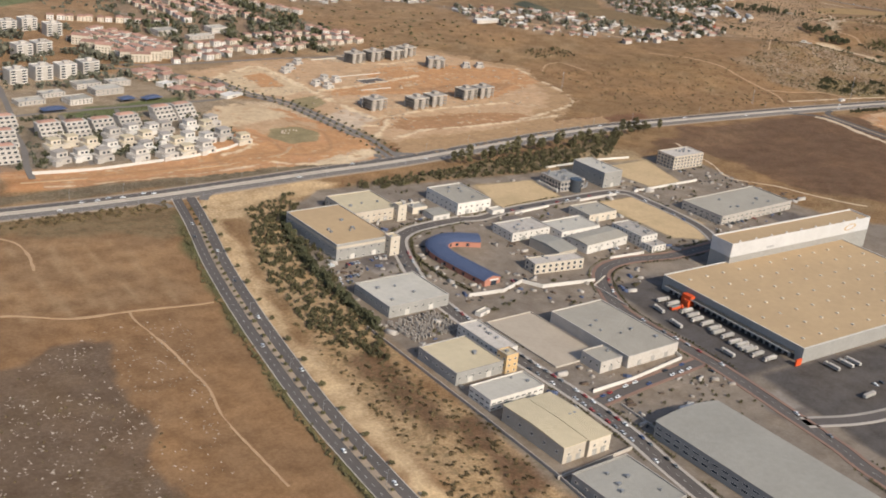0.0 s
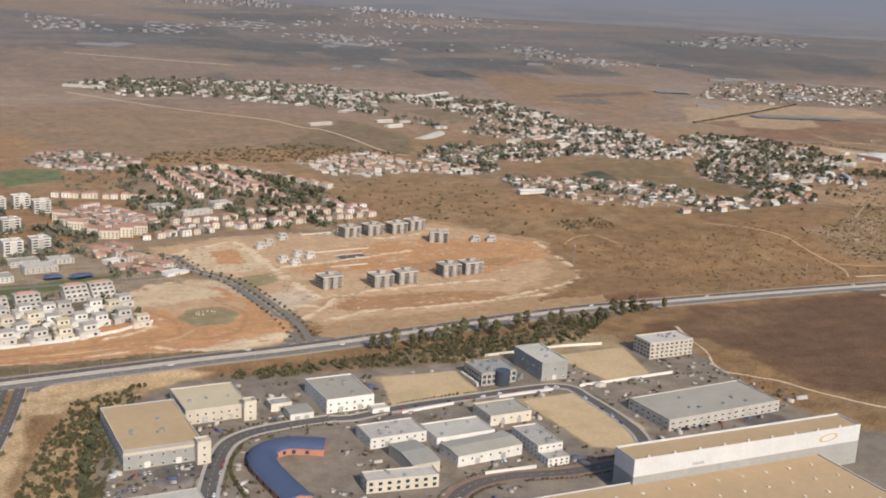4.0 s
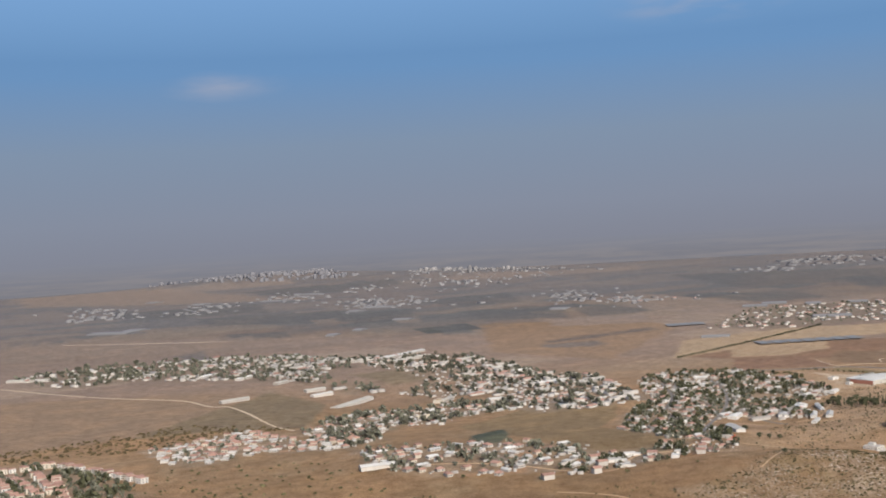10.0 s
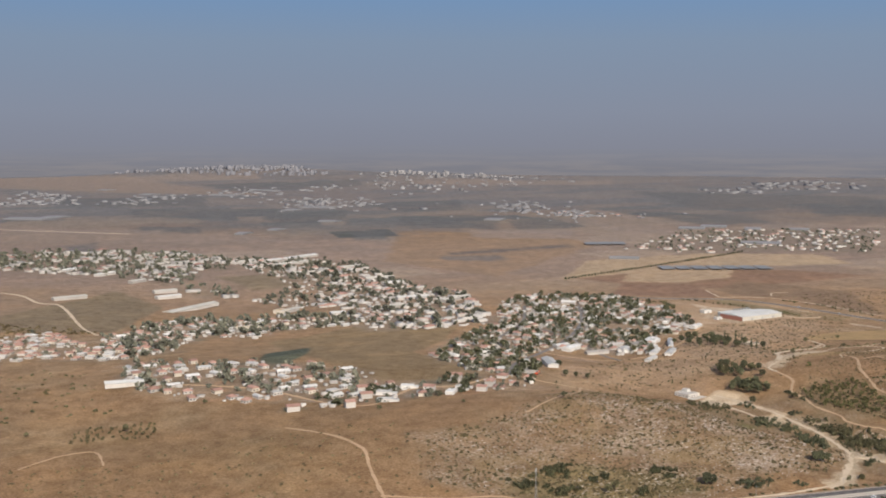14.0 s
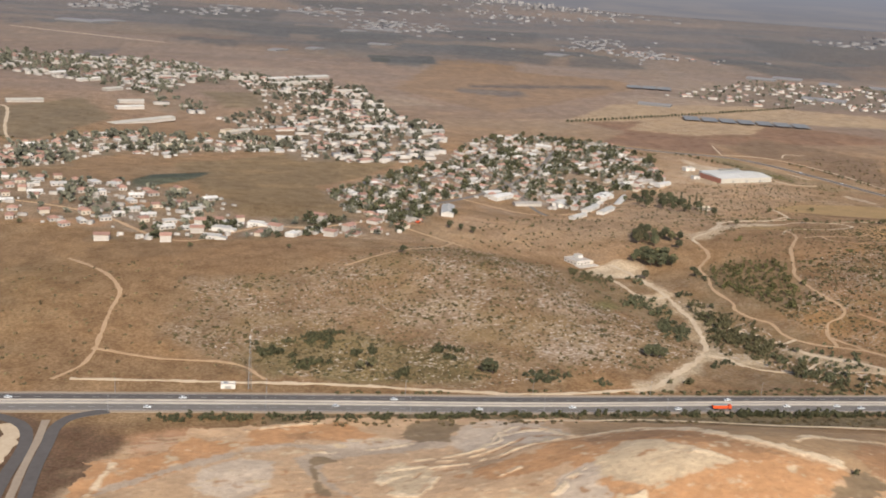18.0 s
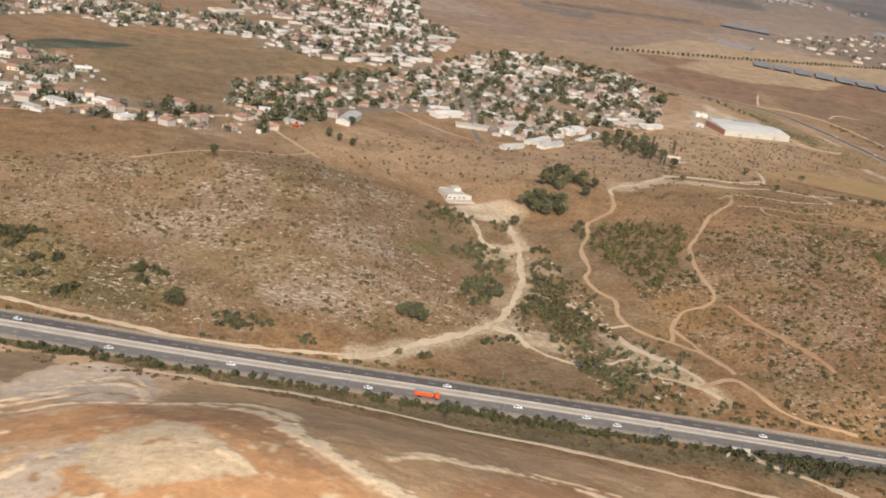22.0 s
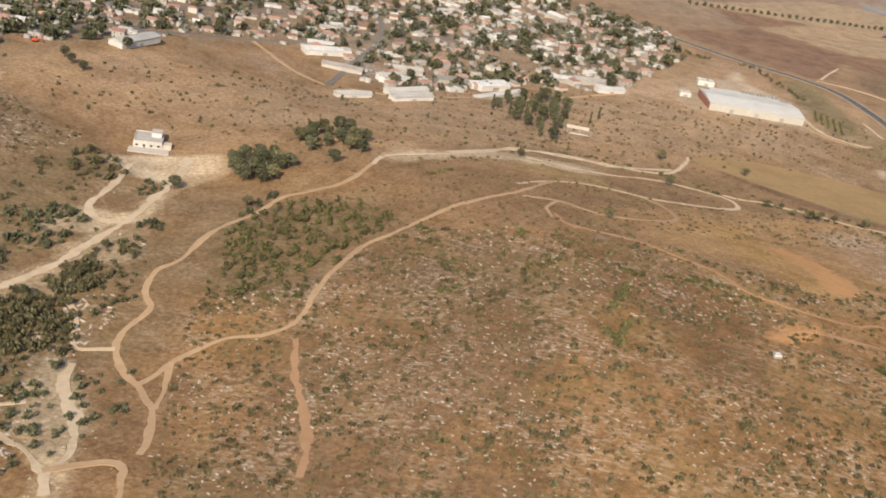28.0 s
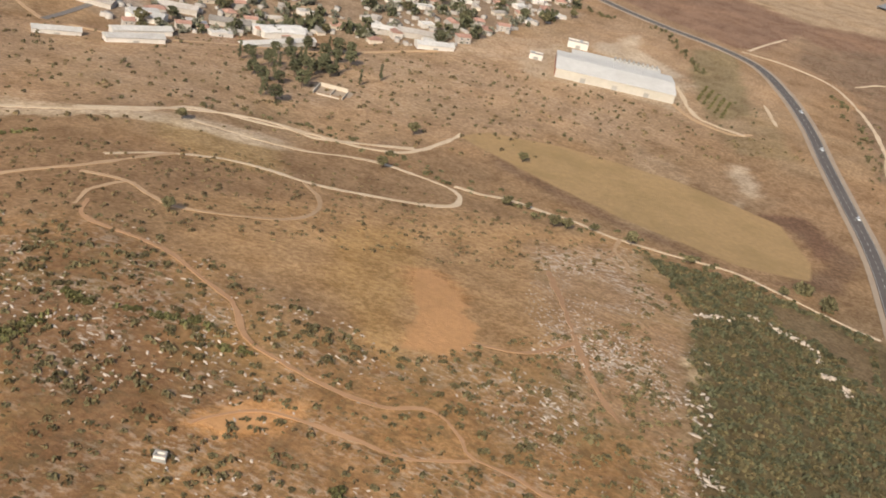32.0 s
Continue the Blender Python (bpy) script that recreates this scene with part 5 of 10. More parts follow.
for a, b in (((362, 869), (376, 886)), ((330, 860), (318, 880)), ((600, 945), (620, 935)), ((580, 945), (565, 925))):
    strip("road", [a, ((a[0] * 2 + b[0]) / 3, (a[1] + b[1]) / 2), b], 8, M["asphalt"], 0.28, "curved asphalt turning lane", step=4)
strip("road", EAST_ROAD, 8.6, M["asphalt_dark"], 0.35, "dark two-lane asphalt country road", step=9)
for side in (-6.2, 6.2):
    strip("verge", EAST_ROAD, 3.2, M["gravel"], 0.26, "pale gravel shoulder of the country road", side=side, step=9, ragged=0.15)
STREETS = {
    "A": [(560, 760), (529, 757), (495, 748), (473, 724), (449, 654), (444, 608), (445, 531), (450, 471), (451, 418), (446, 369), (442, 300), (440, 180)],
    "B": [(754, 634), (691, 628), (638, 633), (601, 618), (573, 570), (568, 536), (571, 492), (572, 448), (568, 390), (565, 348), (560, 315), (555, 180)],
    "C": [(566, 470), (499, 461), (459, 454)],
    "D": [(760, 360), (627, 365), (568, 380)],
    "E": [(560, 760), (577, 757), (617, 766), (675, 772), (757, 776), (769, 745), (770, 678), (754, 634)],
    "F": [(754, 634), (830, 640), (930, 650)],
}
for key, line in STREETS.items():
    strip("street", line, 9.5 if key in "AB" else 8.0, M["asphalt_dark"], 0.22, "dark asphalt street between works yards", "street", step=6)
    for side in (6.2, -6.2):
        strip("pavement", line, 2.4, M["soil_brick" if key in "BC" else "concrete_grey"], 0.34, "raised paved footway beside a street", side=side if key in "AB" else side * 0.85, step=6)
TRACKS = (
    ("chalk", 3.4, 0.3, [(2126, 1991), (2166, 1989), (2209, 1962), (2239, 1890), (2256, 1813), (2260, 1755), (2271, 1736)]),
    ("chalk", 3.0, 0.3, [(2131, 2001), (2143, 2051), (2154, 2092)]),
    ("chalk", 2.6, 0.3, [(2226, 1982), (2250, 2019), (2282, 2017)]),
    ("chalk", 3.6, 0.3, [(2100, 1820), (2106, 1804), (2124, 1761), (2140, 1750), (2163, 1747)]),
    ("chalk", 2.6, 0.4, [(2165, 1839), (2180, 1794)]),
    ("chalk", 5.0, 0.55, [(1733, 1323), (1744, 1276), (1750, 1221), (1749, 1181), (1748, 1153), (1741, 1118), (1730, 1083), (1715, 1058), (1696, 1036), (1680, 1016), (1661, 995), (1640, 983)]),
    ("chalk", 4.6, 0.4, [(1710, 1293), (1720, 1260), (1724, 1228), (1736, 1214), (1751, 1218)]),
    ("chalk", 5.0, 0.7, [(1726, 1069), (1740, 1065), (1748, 1049)]),
    ("chalk", 2.4, 0.6, [(1748, 1049), (1760, 1040), (1783, 1034), (1806, 1051)]),
    ("tan", 3.6, 0.3, [(1835, 1361), (1832, 1327), (1817, 1303), (1807, 1288), (1804, 1259), (1796, 1228), (1797, 1188), (1793, 1170), (1800, 1150), (1809, 1138), (1809, 1116), (1813, 1102), (1825, 1088), (1836, 1079), (1846, 1069), (1851, 1063), (1860, 1044), (1863, 1032)]),
    ("chalk", 3.6, 0.4, [(2008, 1524), (1968, 1489), (1956, 1487), (1928, 1478), (1901, 1466), (1890, 1436), (1862, 1402), (1838, 1382), (1835, 1361)]),
    ("tan", 3.4, 0.3, [(1942, 1390), (1930, 1345), (1914, 1317), (1902, 1298), (1892, 1273), (1884, 1254), (1875, 1232), (1872, 1200), (1872, 1173), (1875, 1150), (1873, 1139), (1865, 1130), (1852, 1124), (1844, 1111), (1840, 1098), (1839, 1086), (1836, 1079)]),
    ("tan", 2.6, 0.4, [(1840, 1098), (1847, 1080), (1852, 1064)]),
    ("red_earth", 3.4, 1.0, [(1881, 1130), (1891, 1102), (1901, 1085), (1909, 1069), (1914, 1058), (1921, 1036)]),
    ("chalk", 4.4, 0.9, [(1805, 1085), (1809, 1071), (1821, 1055), (1831, 1044), (1838, 1032), (1842, 1020), (1841, 1009), (1848, 999)]),
    ("chalk", 3.6, 0.7, [(1804, 1028), (1817, 1024), (1828, 1019), (1840, 1010)]),
    ("tan", 3.2, 0.5, [(1839, 1011), (1856, 1024), (1864, 1021), (1872, 1002), (1883, 989), (1898, 983), (1917, 979)]),
    ("chalk", 2.6, 0.5, [(1813, 1102), (1799, 1096), (1792, 1104), (1785, 1118), (1771, 1132)]),
    ("chalk", 3.0, 0.4, [(1925, 1361), (1938, 1384), (1957, 1405), (1978, 1414), (1997, 1417), (2017, 1428), (2041, 1442), (2055, 1455), (2056, 1468), (2047, 1481), (2025, 1484), (1998, 1481), (1971, 1461), (1945, 1452), (1914, 1448)]),
    ("tan", 2.8, 0.3, [(1996, 1415), (2010, 1402), (2018, 1384), (2017, 1361), (2002, 1341), (1983, 1328), (1967, 1332), (1953, 1338), (1933, 1334)]),
    ("tan", 2.2, 0.4, [(1953, 1338), (1950, 1318), (1956, 1301)]),
    ("chalk", 2.6, 0.4, [(2046, 1487), (2060, 1488), (2074, 1494), (2092, 1493), (2107, 1494), (2129, 1489), (2158, 1492), (2191, 1498), (2219, 1490), (2247, 1481), (2262, 1479)]),
    ("chalk", 3.4, 0.3, [(1868, 1413), (1880, 1428), (1897, 1454), (1917, 1476), (1938, 1487), (1963, 1492), (1990, 1499), (2007, 1514), (2015, 1546), (2017, 1574)]),
    ("tan", 2.4, 0.3, [(2134, 1489), (2136, 1470), (2144, 1458), (2148, 1446)]),
    ("chalk", 3.4, 0.5, [(1280, 1008), (1350, 1003), (1412, 999), (1458, 995), (1506, 987), (1568, 980), (1620, 984), (1663, 995)]),
    ("red_earth", 1.9, 1.0, [(1956, 1309), (1968, 1292), (2004, 1288), (2027, 1277), (2044, 1269), (2061, 1251), (2081, 1245), (2097, 1243), (2112, 1245), (2124, 1253), (2135, 1247), (2142, 1239), (2155, 1239), (2164, 1237), (2180, 1236)]),
    ("red_earth", 1.8, 1.0, [(2071, 1202), (2082, 1218), (2095, 1222), (2112, 1224), (2128, 1226), (2143, 1237)]),
    ("red_earth", 3.2, 0.8, [(2118, 1412), (2134, 1376), (2149, 1341), (2162, 1314), (2175, 1294)]),
    ("red_earth", 2.2, 0.4, [(2118, 1307), (2135, 1315), (2148, 1343)]),
    ("tan", 4.0, 0.3, [(2107, 1770), (2128, 1747), (2153, 1741), (2167, 1755)]),
    ("tan", 3.2, 0.4, [(1243, 1258), (1268, 1219), (1284, 1189), (1295, 1154), (1292, 1122), (1290, 1083), (1288, 1044), (1282, 1025), (1269, 1007)]),
    ("tan", 2.2, 0.6, [(1010, 1223), (1041, 1253), (1072, 1256), (1080, 1211)]),
    ("tan", 2.2, 0.6, [(958, 1187), (961, 1154), (962, 1126)]),
    ("tan", 3.0, 0.3, [(1468, 1217), (1546, 1285), (1584, 1354)]),
    ("chalk", 3.4, 0.4, [(1551, 935), (1587, 931), (1625, 931), (1665, 925), (1709, 916), (1744, 914), (1791, 904), (1827, 896), (1862, 888), (1881, 886)]),
    ("chalk", 4.0, 0.6, [(1848, 935), (1870, 915), (1900, 895), (1960, 870)]),
    ("tan", 4.5, 0.2, [(1590, 1339), (1545, 1396), (1527, 1424), (1502, 1417), (1451, 1384), (1400, 1385), (1330, 1320), (1250, 1420), (1150, 1480)]),
    ("asphalt", 6.0, 0.02, [(242, 960), (247, 1000), (256, 1043), (263, 1110), (272, 1150), (420, 1165), (500, 1172), (543, 1192)]),
    ("tan", 2.6, 0.4, [(100, 705), (156, 701), (193, 683), (237, 680), (276, 675), (291, 675)]),
    ("tan", 1.8, 0.5, [(232, 680), (232, 664), (238, 618), (240, 585), (241, 561), (236, 520), (240, 450)]),
    ("tan", 2.2, 0.5, [(170, 840), (187, 831), (196, 810), (193, 767)]),
    ("tan", 3.0, 0.4, [(1287, 1057), (1330, 1040), (1380, 1030), (1400, 1005)]),
    ("tan", 3.0, 0.3, [(230, 952), (292, 950), (400, 952), (480, 968), (505, 990)]),
    ("asphalt", 5.0, 0.02, [(302, 985), (310, 1050), (318, 1145)]),
    ("asphalt", 5.0, 0.02, [(352, 992), (362, 1050), (380, 1155)]),
    ("asphalt", 5.0, 0.02, [(402, 1000), (424, 1070), (440, 1155)]),
    ("asphalt", 6.0, 0.02, [(272, 1150), (285, 1250), (300, 1330), (420, 1345), (500, 1335)]),
    ("asphalt", 6.0, 0.02, [(500, 1335), (640, 1345), (760, 1350), (800, 1390)]),
    ("asphalt", 6.0, 0.02, [(529, 1260), (440, 1325), (300, 1330)]),
    ("tan", 4.5, 0.2, [(1640, 1615), (1691, 1579), (1731, 1559)]),
    ("asphalt", 5.5, 0.05, [(1527, 1424), (1560, 1500), (1640, 1615), (1720, 1713), (1790, 1830), (1850, 1980)]),
    ("asphalt", 5.0, 0.05, [(1500, 1560), (1600, 1700), (1700, 1850), (1760, 2000)]),
    ("asphalt", 5.0, 0.05, [(1731, 1559), (1723, 1635), (1720, 1713), (1690, 1800), (1600, 1900)]),
    ("tan", 4.0, 0.2, [(1748, 1564), (1798, 1571), (1847, 1632), (1898, 1687), (1940, 1729)]),
    ("chalk", 6.0, 0.2, [(559, 2884), (680, 2690), (801, 2523), (926, 2389), (969, 2274), (1006, 2234), (1041, 2040), (1070, 1926)]),
    ("chalk", 9.0, 0.2, [(659, 4077), (900, 3890), (1154, 3704)]),
    ("chalk", 3.0, 0.5, [(952, 893), (941, 850), (935, 819), (922, 791), (917, 771)]),
    ("chalk", 2.6, 0.4, [(917, 771), (935, 753), (951, 736), (961, 713), (973, 694), (985, 675), (999, 660)]),
)
for k, (material, width, ragged, line) in enumerate(TRACKS):
    paved = material in ("asphalt", "concrete_grey")
    strip("village_street" if paved else "dirt_track", line, width * (1 if paved or width > 6 else 0.84), M[material], 0.18 + 0.012 * (k % 9), "narrow worn asphalt street" if paved else {"chalk": "pale chalky dirt track worn into dry scrub", "tan": "tan earth track worn into dry scrub", "red_earth": "rust-red earth track through stony scrub"}[material], "street" if paved else "track", ragged=ragged if paved else min(1.0, ragged * 1.7 + 0.1), step=2.6, seed=k)


# bare earth laid out in beds, one over another with torn edges, and low banks along its cuts
SOILS = {"tan": (0.435, 0.282, 0.162), "slope": (0.335, 0.212, 0.112), "orange": (0.42, 0.222, 0.103), "deep": (0.325, 0.178, 0.088), "cream": (0.50, 0.368, 0.228), "pink": (0.475, 0.362, 0.258), "grey": (0.37, 0.278, 0.195), "dark": (0.20, 0.138, 0.08), "chalk": (0.57, 0.43, 0.275), "clay": (0.425, 0.222, 0.108), "green": (0.235, 0.185, 0.098)}
QUARRY_BEDS = (
    ("tan", 5, [(1309, 852), (1323, 889), (1347, 902), (1358, 928), (1442, 939), (1509, 936), (1487, 813), (1310, 846)]),
    ("tan", 5, [(1388, 925), (1444, 942), (1506, 940), (1573, 937), (1620, 914), (1664, 893), (1684, 833), (1689, 802), (1679, 772), (1427, 775)]),
    ("slope", 4, [(1573, 933), (1666, 902), (1766, 885), (1816, 858), (1829, 842), (1818, 822), (1709, 779), (1683, 789), (1678, 798), (1636, 824), (1618, 866), (1569, 874)]),
    ("orange", 4, [(1302, 847), (1308, 886), (1319, 889), (1344, 899), (1358, 921), (1386, 908), (1357, 877), (1323, 851)]),
    ("pink", 4, [(1363, 876), (1387, 887), (1404, 880), (1401, 850), (1378, 841), (1361, 855)]),
    ("orange", 4, [(1387, 926), (1403, 932), (1445, 935), (1461, 914), (1447, 904), (1418, 912), (1394, 900)]),
    ("deep", 3, [(1409, 919), (1422, 922), (1422, 910), (1412, 910)]),
    ("pink", 3, [(1427, 899), (1454, 911), (1483, 905), (1476, 894), (1433, 892)]),
    ("grey", 2, [(1412, 883), (1423, 890), (1476, 899), (1525, 914), (1526, 903), (1477, 890), (1432, 881), (1427, 866), (1435, 841), (1445, 825), (1439, 825), (1428, 844), (1418, 865)]),
    ("dark", 4, [(1477, 909), (1478, 929), (1506, 940), (1513, 925), (1501, 899), (1484, 900)]),
    ("dark", 3, [(1419, 882), (1430, 887), (1435, 879), (1426, 869), (1430, 833), (1421, 840)]),
    ("pink", 4, [(1503, 897), (1513, 924), (1537, 935), (1561, 927), (1566, 887), (1556, 869), (1526, 873), (1505, 874)]),
    ("orange", 5, [(1485, 840), (1512, 844), (1542, 856), (1580, 871), (1618, 866), (1632, 827), (1653, 805), (1678, 798), (1683, 789), (1662, 769), (1559, 766), (1556, 793), (1547, 823), (1518, 821), (1491, 831)]),
    ("deep", 3, [(1563, 862), (1617, 863), (1637, 819), (1651, 804), (1629, 809), (1602, 836), (1567, 842)]),
    ("cream", 7, [(1562, 823), (1577, 835), (1597, 833), (1610, 818), (1624, 798), (1603, 792), (1579, 793), (1560, 803)]),
    ("cream", 5, [(1456, 840), (1455, 857), (1469, 864), (1481, 856), (1481, 836), (1471, 821), (1461, 825)]),
    ("pink", 5, [(1533, 800), (1542, 813), (1556, 819), (1556, 800), (1554, 778), (1543, 776), (1536, 784)]),
    ("deep", 4, [(1557, 778), (1566, 784), (1575, 780), (1570, 771), (1559, 769)]),
    ("cream", 8, [(1464, 807), (1493, 811), (1529, 798), (1535, 768), (1459, 775), (1450, 786)]),
    ("orange", 3, [(1437, 830), (1445, 823), (1447, 808), (1440, 809)]),
    ("grey", 3, [(1425, 781), (1436, 787), (1449, 778), (1446, 775), (1427, 775)]),
    ("dark", 5, [(1662, 769), (1677, 783), (1692, 793), (1701, 788), (1707, 778)]),
    ("deep", 6, [(1695, 805), (1718, 841), (1759, 868), (1789, 852), (1799, 830), (1786, 809), (1709, 779), (1697, 793)]),
    ("cream", 4, [(1800, 826), (1815, 838), (1824, 832), (1818, 822), (1797, 814)]),
)
QUARRY_CUTS = (
    ("chalk", 2.2, 0.5, [(1479, 868), (1510, 874), (1526, 886), (1531, 897), (1548, 906), (1560, 898), (1566, 879)]),
    ("chalk", 1.4, 0.5, [(1523, 888), (1534, 909), (1552, 919), (1565, 890)]),
    ("chalk", 1.5, 0.5, [(1481, 853), (1506, 856), (1524, 859), (1548, 866), (1569, 871)]),
    ("chalk", 1.2, 0.5, [(1483, 862), (1500, 864), (1519, 869), (1532, 879)]),
    ("chalk", 3.0, 0.5, [(1572, 871), (1610, 888), (1627, 871), (1635, 841)]),
    ("chalk", 3.5, 0.5, [(1629, 839), (1644, 824), (1655, 814), (1669, 804), (1680, 798)]),
    ("chalk", 1.8, 0.5, [(1672, 828), (1693, 843)]),
    ("chalk", 4.5, 0.5, [(1592, 877), (1607, 872), (1624, 854), (1637, 835), (1643, 828)]),
    ("chalk", 2.0, 0.5, [(1643, 823), (1651, 815), (1658, 808), (1666, 804), (1676, 802)]),
    ("chalk", 2.2, 0.5, [(1678, 836), (1685, 839), (1697, 845)]),
    ("chalk", 2.6, 0.5, [(1690, 839), (1706, 844), (1719, 849), (1736, 853), (1752, 853), (1763, 850), (1777, 846), (1790, 845)]),
    ("chalk", 1.4, 0.5, [(1732, 858), (1754, 860), (1777, 858), (1795, 857)]),
    ("chalk", 2.4, 0.5, [(1455, 838), (1457, 853), (1468, 859), (1481, 856)]),
    ("chalk", 2.0, 0.5, [(1459, 826), (1470, 820), (1478, 826), (1482, 837)]),
    ("chalk", 1.6, 0.5, [(1459, 844), (1467, 847), (1477, 843)]),
    ("chalk", 1.8, 0.5, [(1511, 824), (1518, 827), (1525, 831)]),
    ("chalk", 2.5, 0.5, [(1535, 797), (1542, 806), (1554, 815)]),
    ("chalk", 2.0, 0.5, [(1566, 781), (1571, 777), (1573, 784)]),
    ("chalk", 2.2, 0.5, [(1609, 812), (1618, 805), (1623, 800)]),
    ("chalk", 1.6, 0.5, [(1423, 791), (1432, 798), (1439, 805)]),
    ("chalk", 2.4, 0.5, [(1310, 848), (1315, 866), (1319, 884)]),
    ("chalk", 1.3, 0.5, [(1388, 924), (1414, 932), (1433, 935)]),
    ("chalk", 1.4, 0.5, [(1428, 891), (1455, 893), (1481, 898)]),
    ("chalk", 1.6, 0.5, [(1489, 792), (1507, 792), (1527, 785)]),
    ("chalk", 1.6, 0.5, [(1472, 786), (1490, 785), (1512, 778)]),
    ("grey", 4, 0, [(1315, 852), (1349, 877), (1378, 892), (1408, 901), (1439, 894), (1469, 887), (1495, 894)]),
    ("deep", 1.3, -0.2, [(1489, 847), (1512, 850), (1537, 860), (1558, 862)]),
    ("deep", 1.2, -0.2, [(1483, 857), (1506, 861), (1526, 870), (1548, 892), (1562, 884)]),
    ("deep", 1.2, -0.2, [(1462, 839), (1470, 840), (1478, 849)]),
    ("deep", 1.2, -0.2, [(1534, 903), (1548, 912), (1561, 904)]),
)
SITE_BEDS = (
    ("clay", 4, [(253, 978), (323, 971), (403, 981), (471, 1025), (437, 930), (337, 931), (245, 930)]),
    ("orange", 4, [(251, 965), (344, 958), (415, 969), (407, 944), (316, 944), (247, 947)]),
    ("clay", 5, [(404, 1008), (460, 1049), (476, 1074), (533, 1128), (558, 1116), (575, 1067), (592, 987), (586, 936), (532, 925), (467, 930), (404, 940)]),
    ("cream", 8, [(451, 1098), (481, 1141), (530, 1148), (553, 1116), (554, 1087), (516, 1067), (476, 1065)]),
    ("tan", 8, [(476, 1065), (533, 1085), (567, 1067), (562, 1032), (540, 1055), (498, 1037)]),
    ("orange", 5, [(404, 994), (458, 1005), (494, 1017), (491, 956), (455, 948), (404, 947)]),
    ("orange", 5, [(560, 1015), (570, 1067), (590, 987), (582, 957), (534, 939), (495, 958), (501, 991), (552, 996)]),
    ("green", 2, [(496, 1027), (512, 1052), (544, 1051), (555, 1025), (540, 1000), (509, 998)]),
    ("chalk", 5, [(502, 939), (536, 951), (587, 970), (585, 943), (532, 925), (501, 926)]),
    ("slope", 14, [(515, 1293), (608, 1335), (689, 1341), (755, 1298), (894, 1371), (988, 1251), (951, 1081), (842, 990), (736, 952), (622, 930), (615, 942), (610, 1010), (597, 1084), (577, 1129), (540, 1191), (515, 1219)]),
    ("tan", 10, [(515, 1293), (608, 1335), (689, 1341), (755, 1298), (892, 1365), (967, 1247), (935, 1104), (840, 1027), (749, 989), (635, 983), (623, 976), (610, 1010), (597, 1084), (577, 1129), (540, 1191), (515, 1219)]),
    ("cream", 6, [(516, 1238), (557, 1282), (615, 1300), (624, 1188), (583, 1167), (535, 1196)]),
    ("orange", 4, [(576, 1266), (609, 1281), (602, 1212), (575, 1213)]),
    ("orange", 6, [(742, 1253), (792, 1284), (890, 1277), (978, 1238), (967, 1174), (841, 1110), (717, 1156), (645, 1160), (644, 1182), (718, 1208)]),
    ("deep", 5, [(771, 1170), (853, 1179), (935, 1175), (845, 1121), (773, 1136)]),
    ("green", 3, [(571, 1138), (589, 1156), (624, 1167), (618, 1131), (578, 1101)]),
    ("pink", 5, [(592, 1081), (635, 1109), (650, 1069), (608, 1028), (590, 1037)]),
    ("deep", 5, [(639, 1025), (679, 1055), (773, 1060), (829, 1048), (851, 1027), (816, 1014), (677, 1004)]),
    ("slope", 5, [(613, 931), (671, 983), (809, 996), (937, 1008), (922, 979), (734, 945), (625, 922)]),
)
SITE_CUTS = (
    ("deep", 2.6, 0, [(249, 955), (304, 952), (369, 957), (426, 968)]),
    ("chalk", 2.4, 0, [(246, 938), (314, 932), (389, 938), (441, 942)]),
    ("deep", 2.0, 0, [(273, 937), (339, 937), (406, 941)]),
    ("chalk", 3.7, 0.4, [(517, 1243), (557, 1282), (604, 1308), (617, 1300)]),
    ("chalk", 5.4, 0.4, [(617, 1300), (627, 1188), (637, 1091), (646, 1058)]),
    ("chalk", 4.4, 0.4, [(626, 1183), (670, 1191), (730, 1207), (803, 1230)]),
    ("chalk", 4.1, 0.4, [(646, 1058), (695, 1073), (750, 1082), (794, 1087), (845, 1088)]),
    ("chalk", 4.4, 0.4, [(607, 997), (634, 1026), (658, 1061), (671, 1069)]),
    ("chalk", 3.4, 0.4, [(625, 987), (678, 1008), (744, 1009), (817, 1016), (881, 1024)]),
    ("chalk", 3.1, 0.4, [(750, 1307), (795, 1295), (851, 1312)]),
    ("chalk", 3.7, 0.4, [(978, 1238), (965, 1125), (942, 1071), (890, 1043), (818, 1020)]),
    ("chalk", 3.1, 0.4, [(593, 1020), (615, 1036), (630, 1035)]),
    ("chalk", 3.4, 0.4, [(430, 983), (453, 993), (472, 1010)]),
    ("chalk", 4.4, 0.4, [(468, 947), (502, 932), (546, 924)]),
    ("deep", 2.7, -0.1, [(475, 1048), (492, 1024), (494, 996), (491, 971)]),
    ("deep", 2.7, -0.1, [(491, 971), (514, 964), (539, 972), (553, 999), (560, 1032), (546, 1065), (541, 1088)]),
    ("deep", 2.4, -0.1, [(416, 952), (419, 978), (430, 992)]),
    ("deep", 2.4, -0.1, [(416, 967), (447, 975), (488, 977)]),
    ("deep", 2.7, -0.1, [(636, 1035), (658, 1061), (690, 1054)]),
    ("deep", 2.4, -0.1, [(749, 1183), (810, 1168), (867, 1178)]),
)


def softened(v, rounds):
    for _ in range(rounds):
        v = (v + np.roll(v, 1, 0) + np.roll(v, -1, 0) + np.roll(v, 1, 1) + np.roll(v, -1, 1)) / 5
    return v


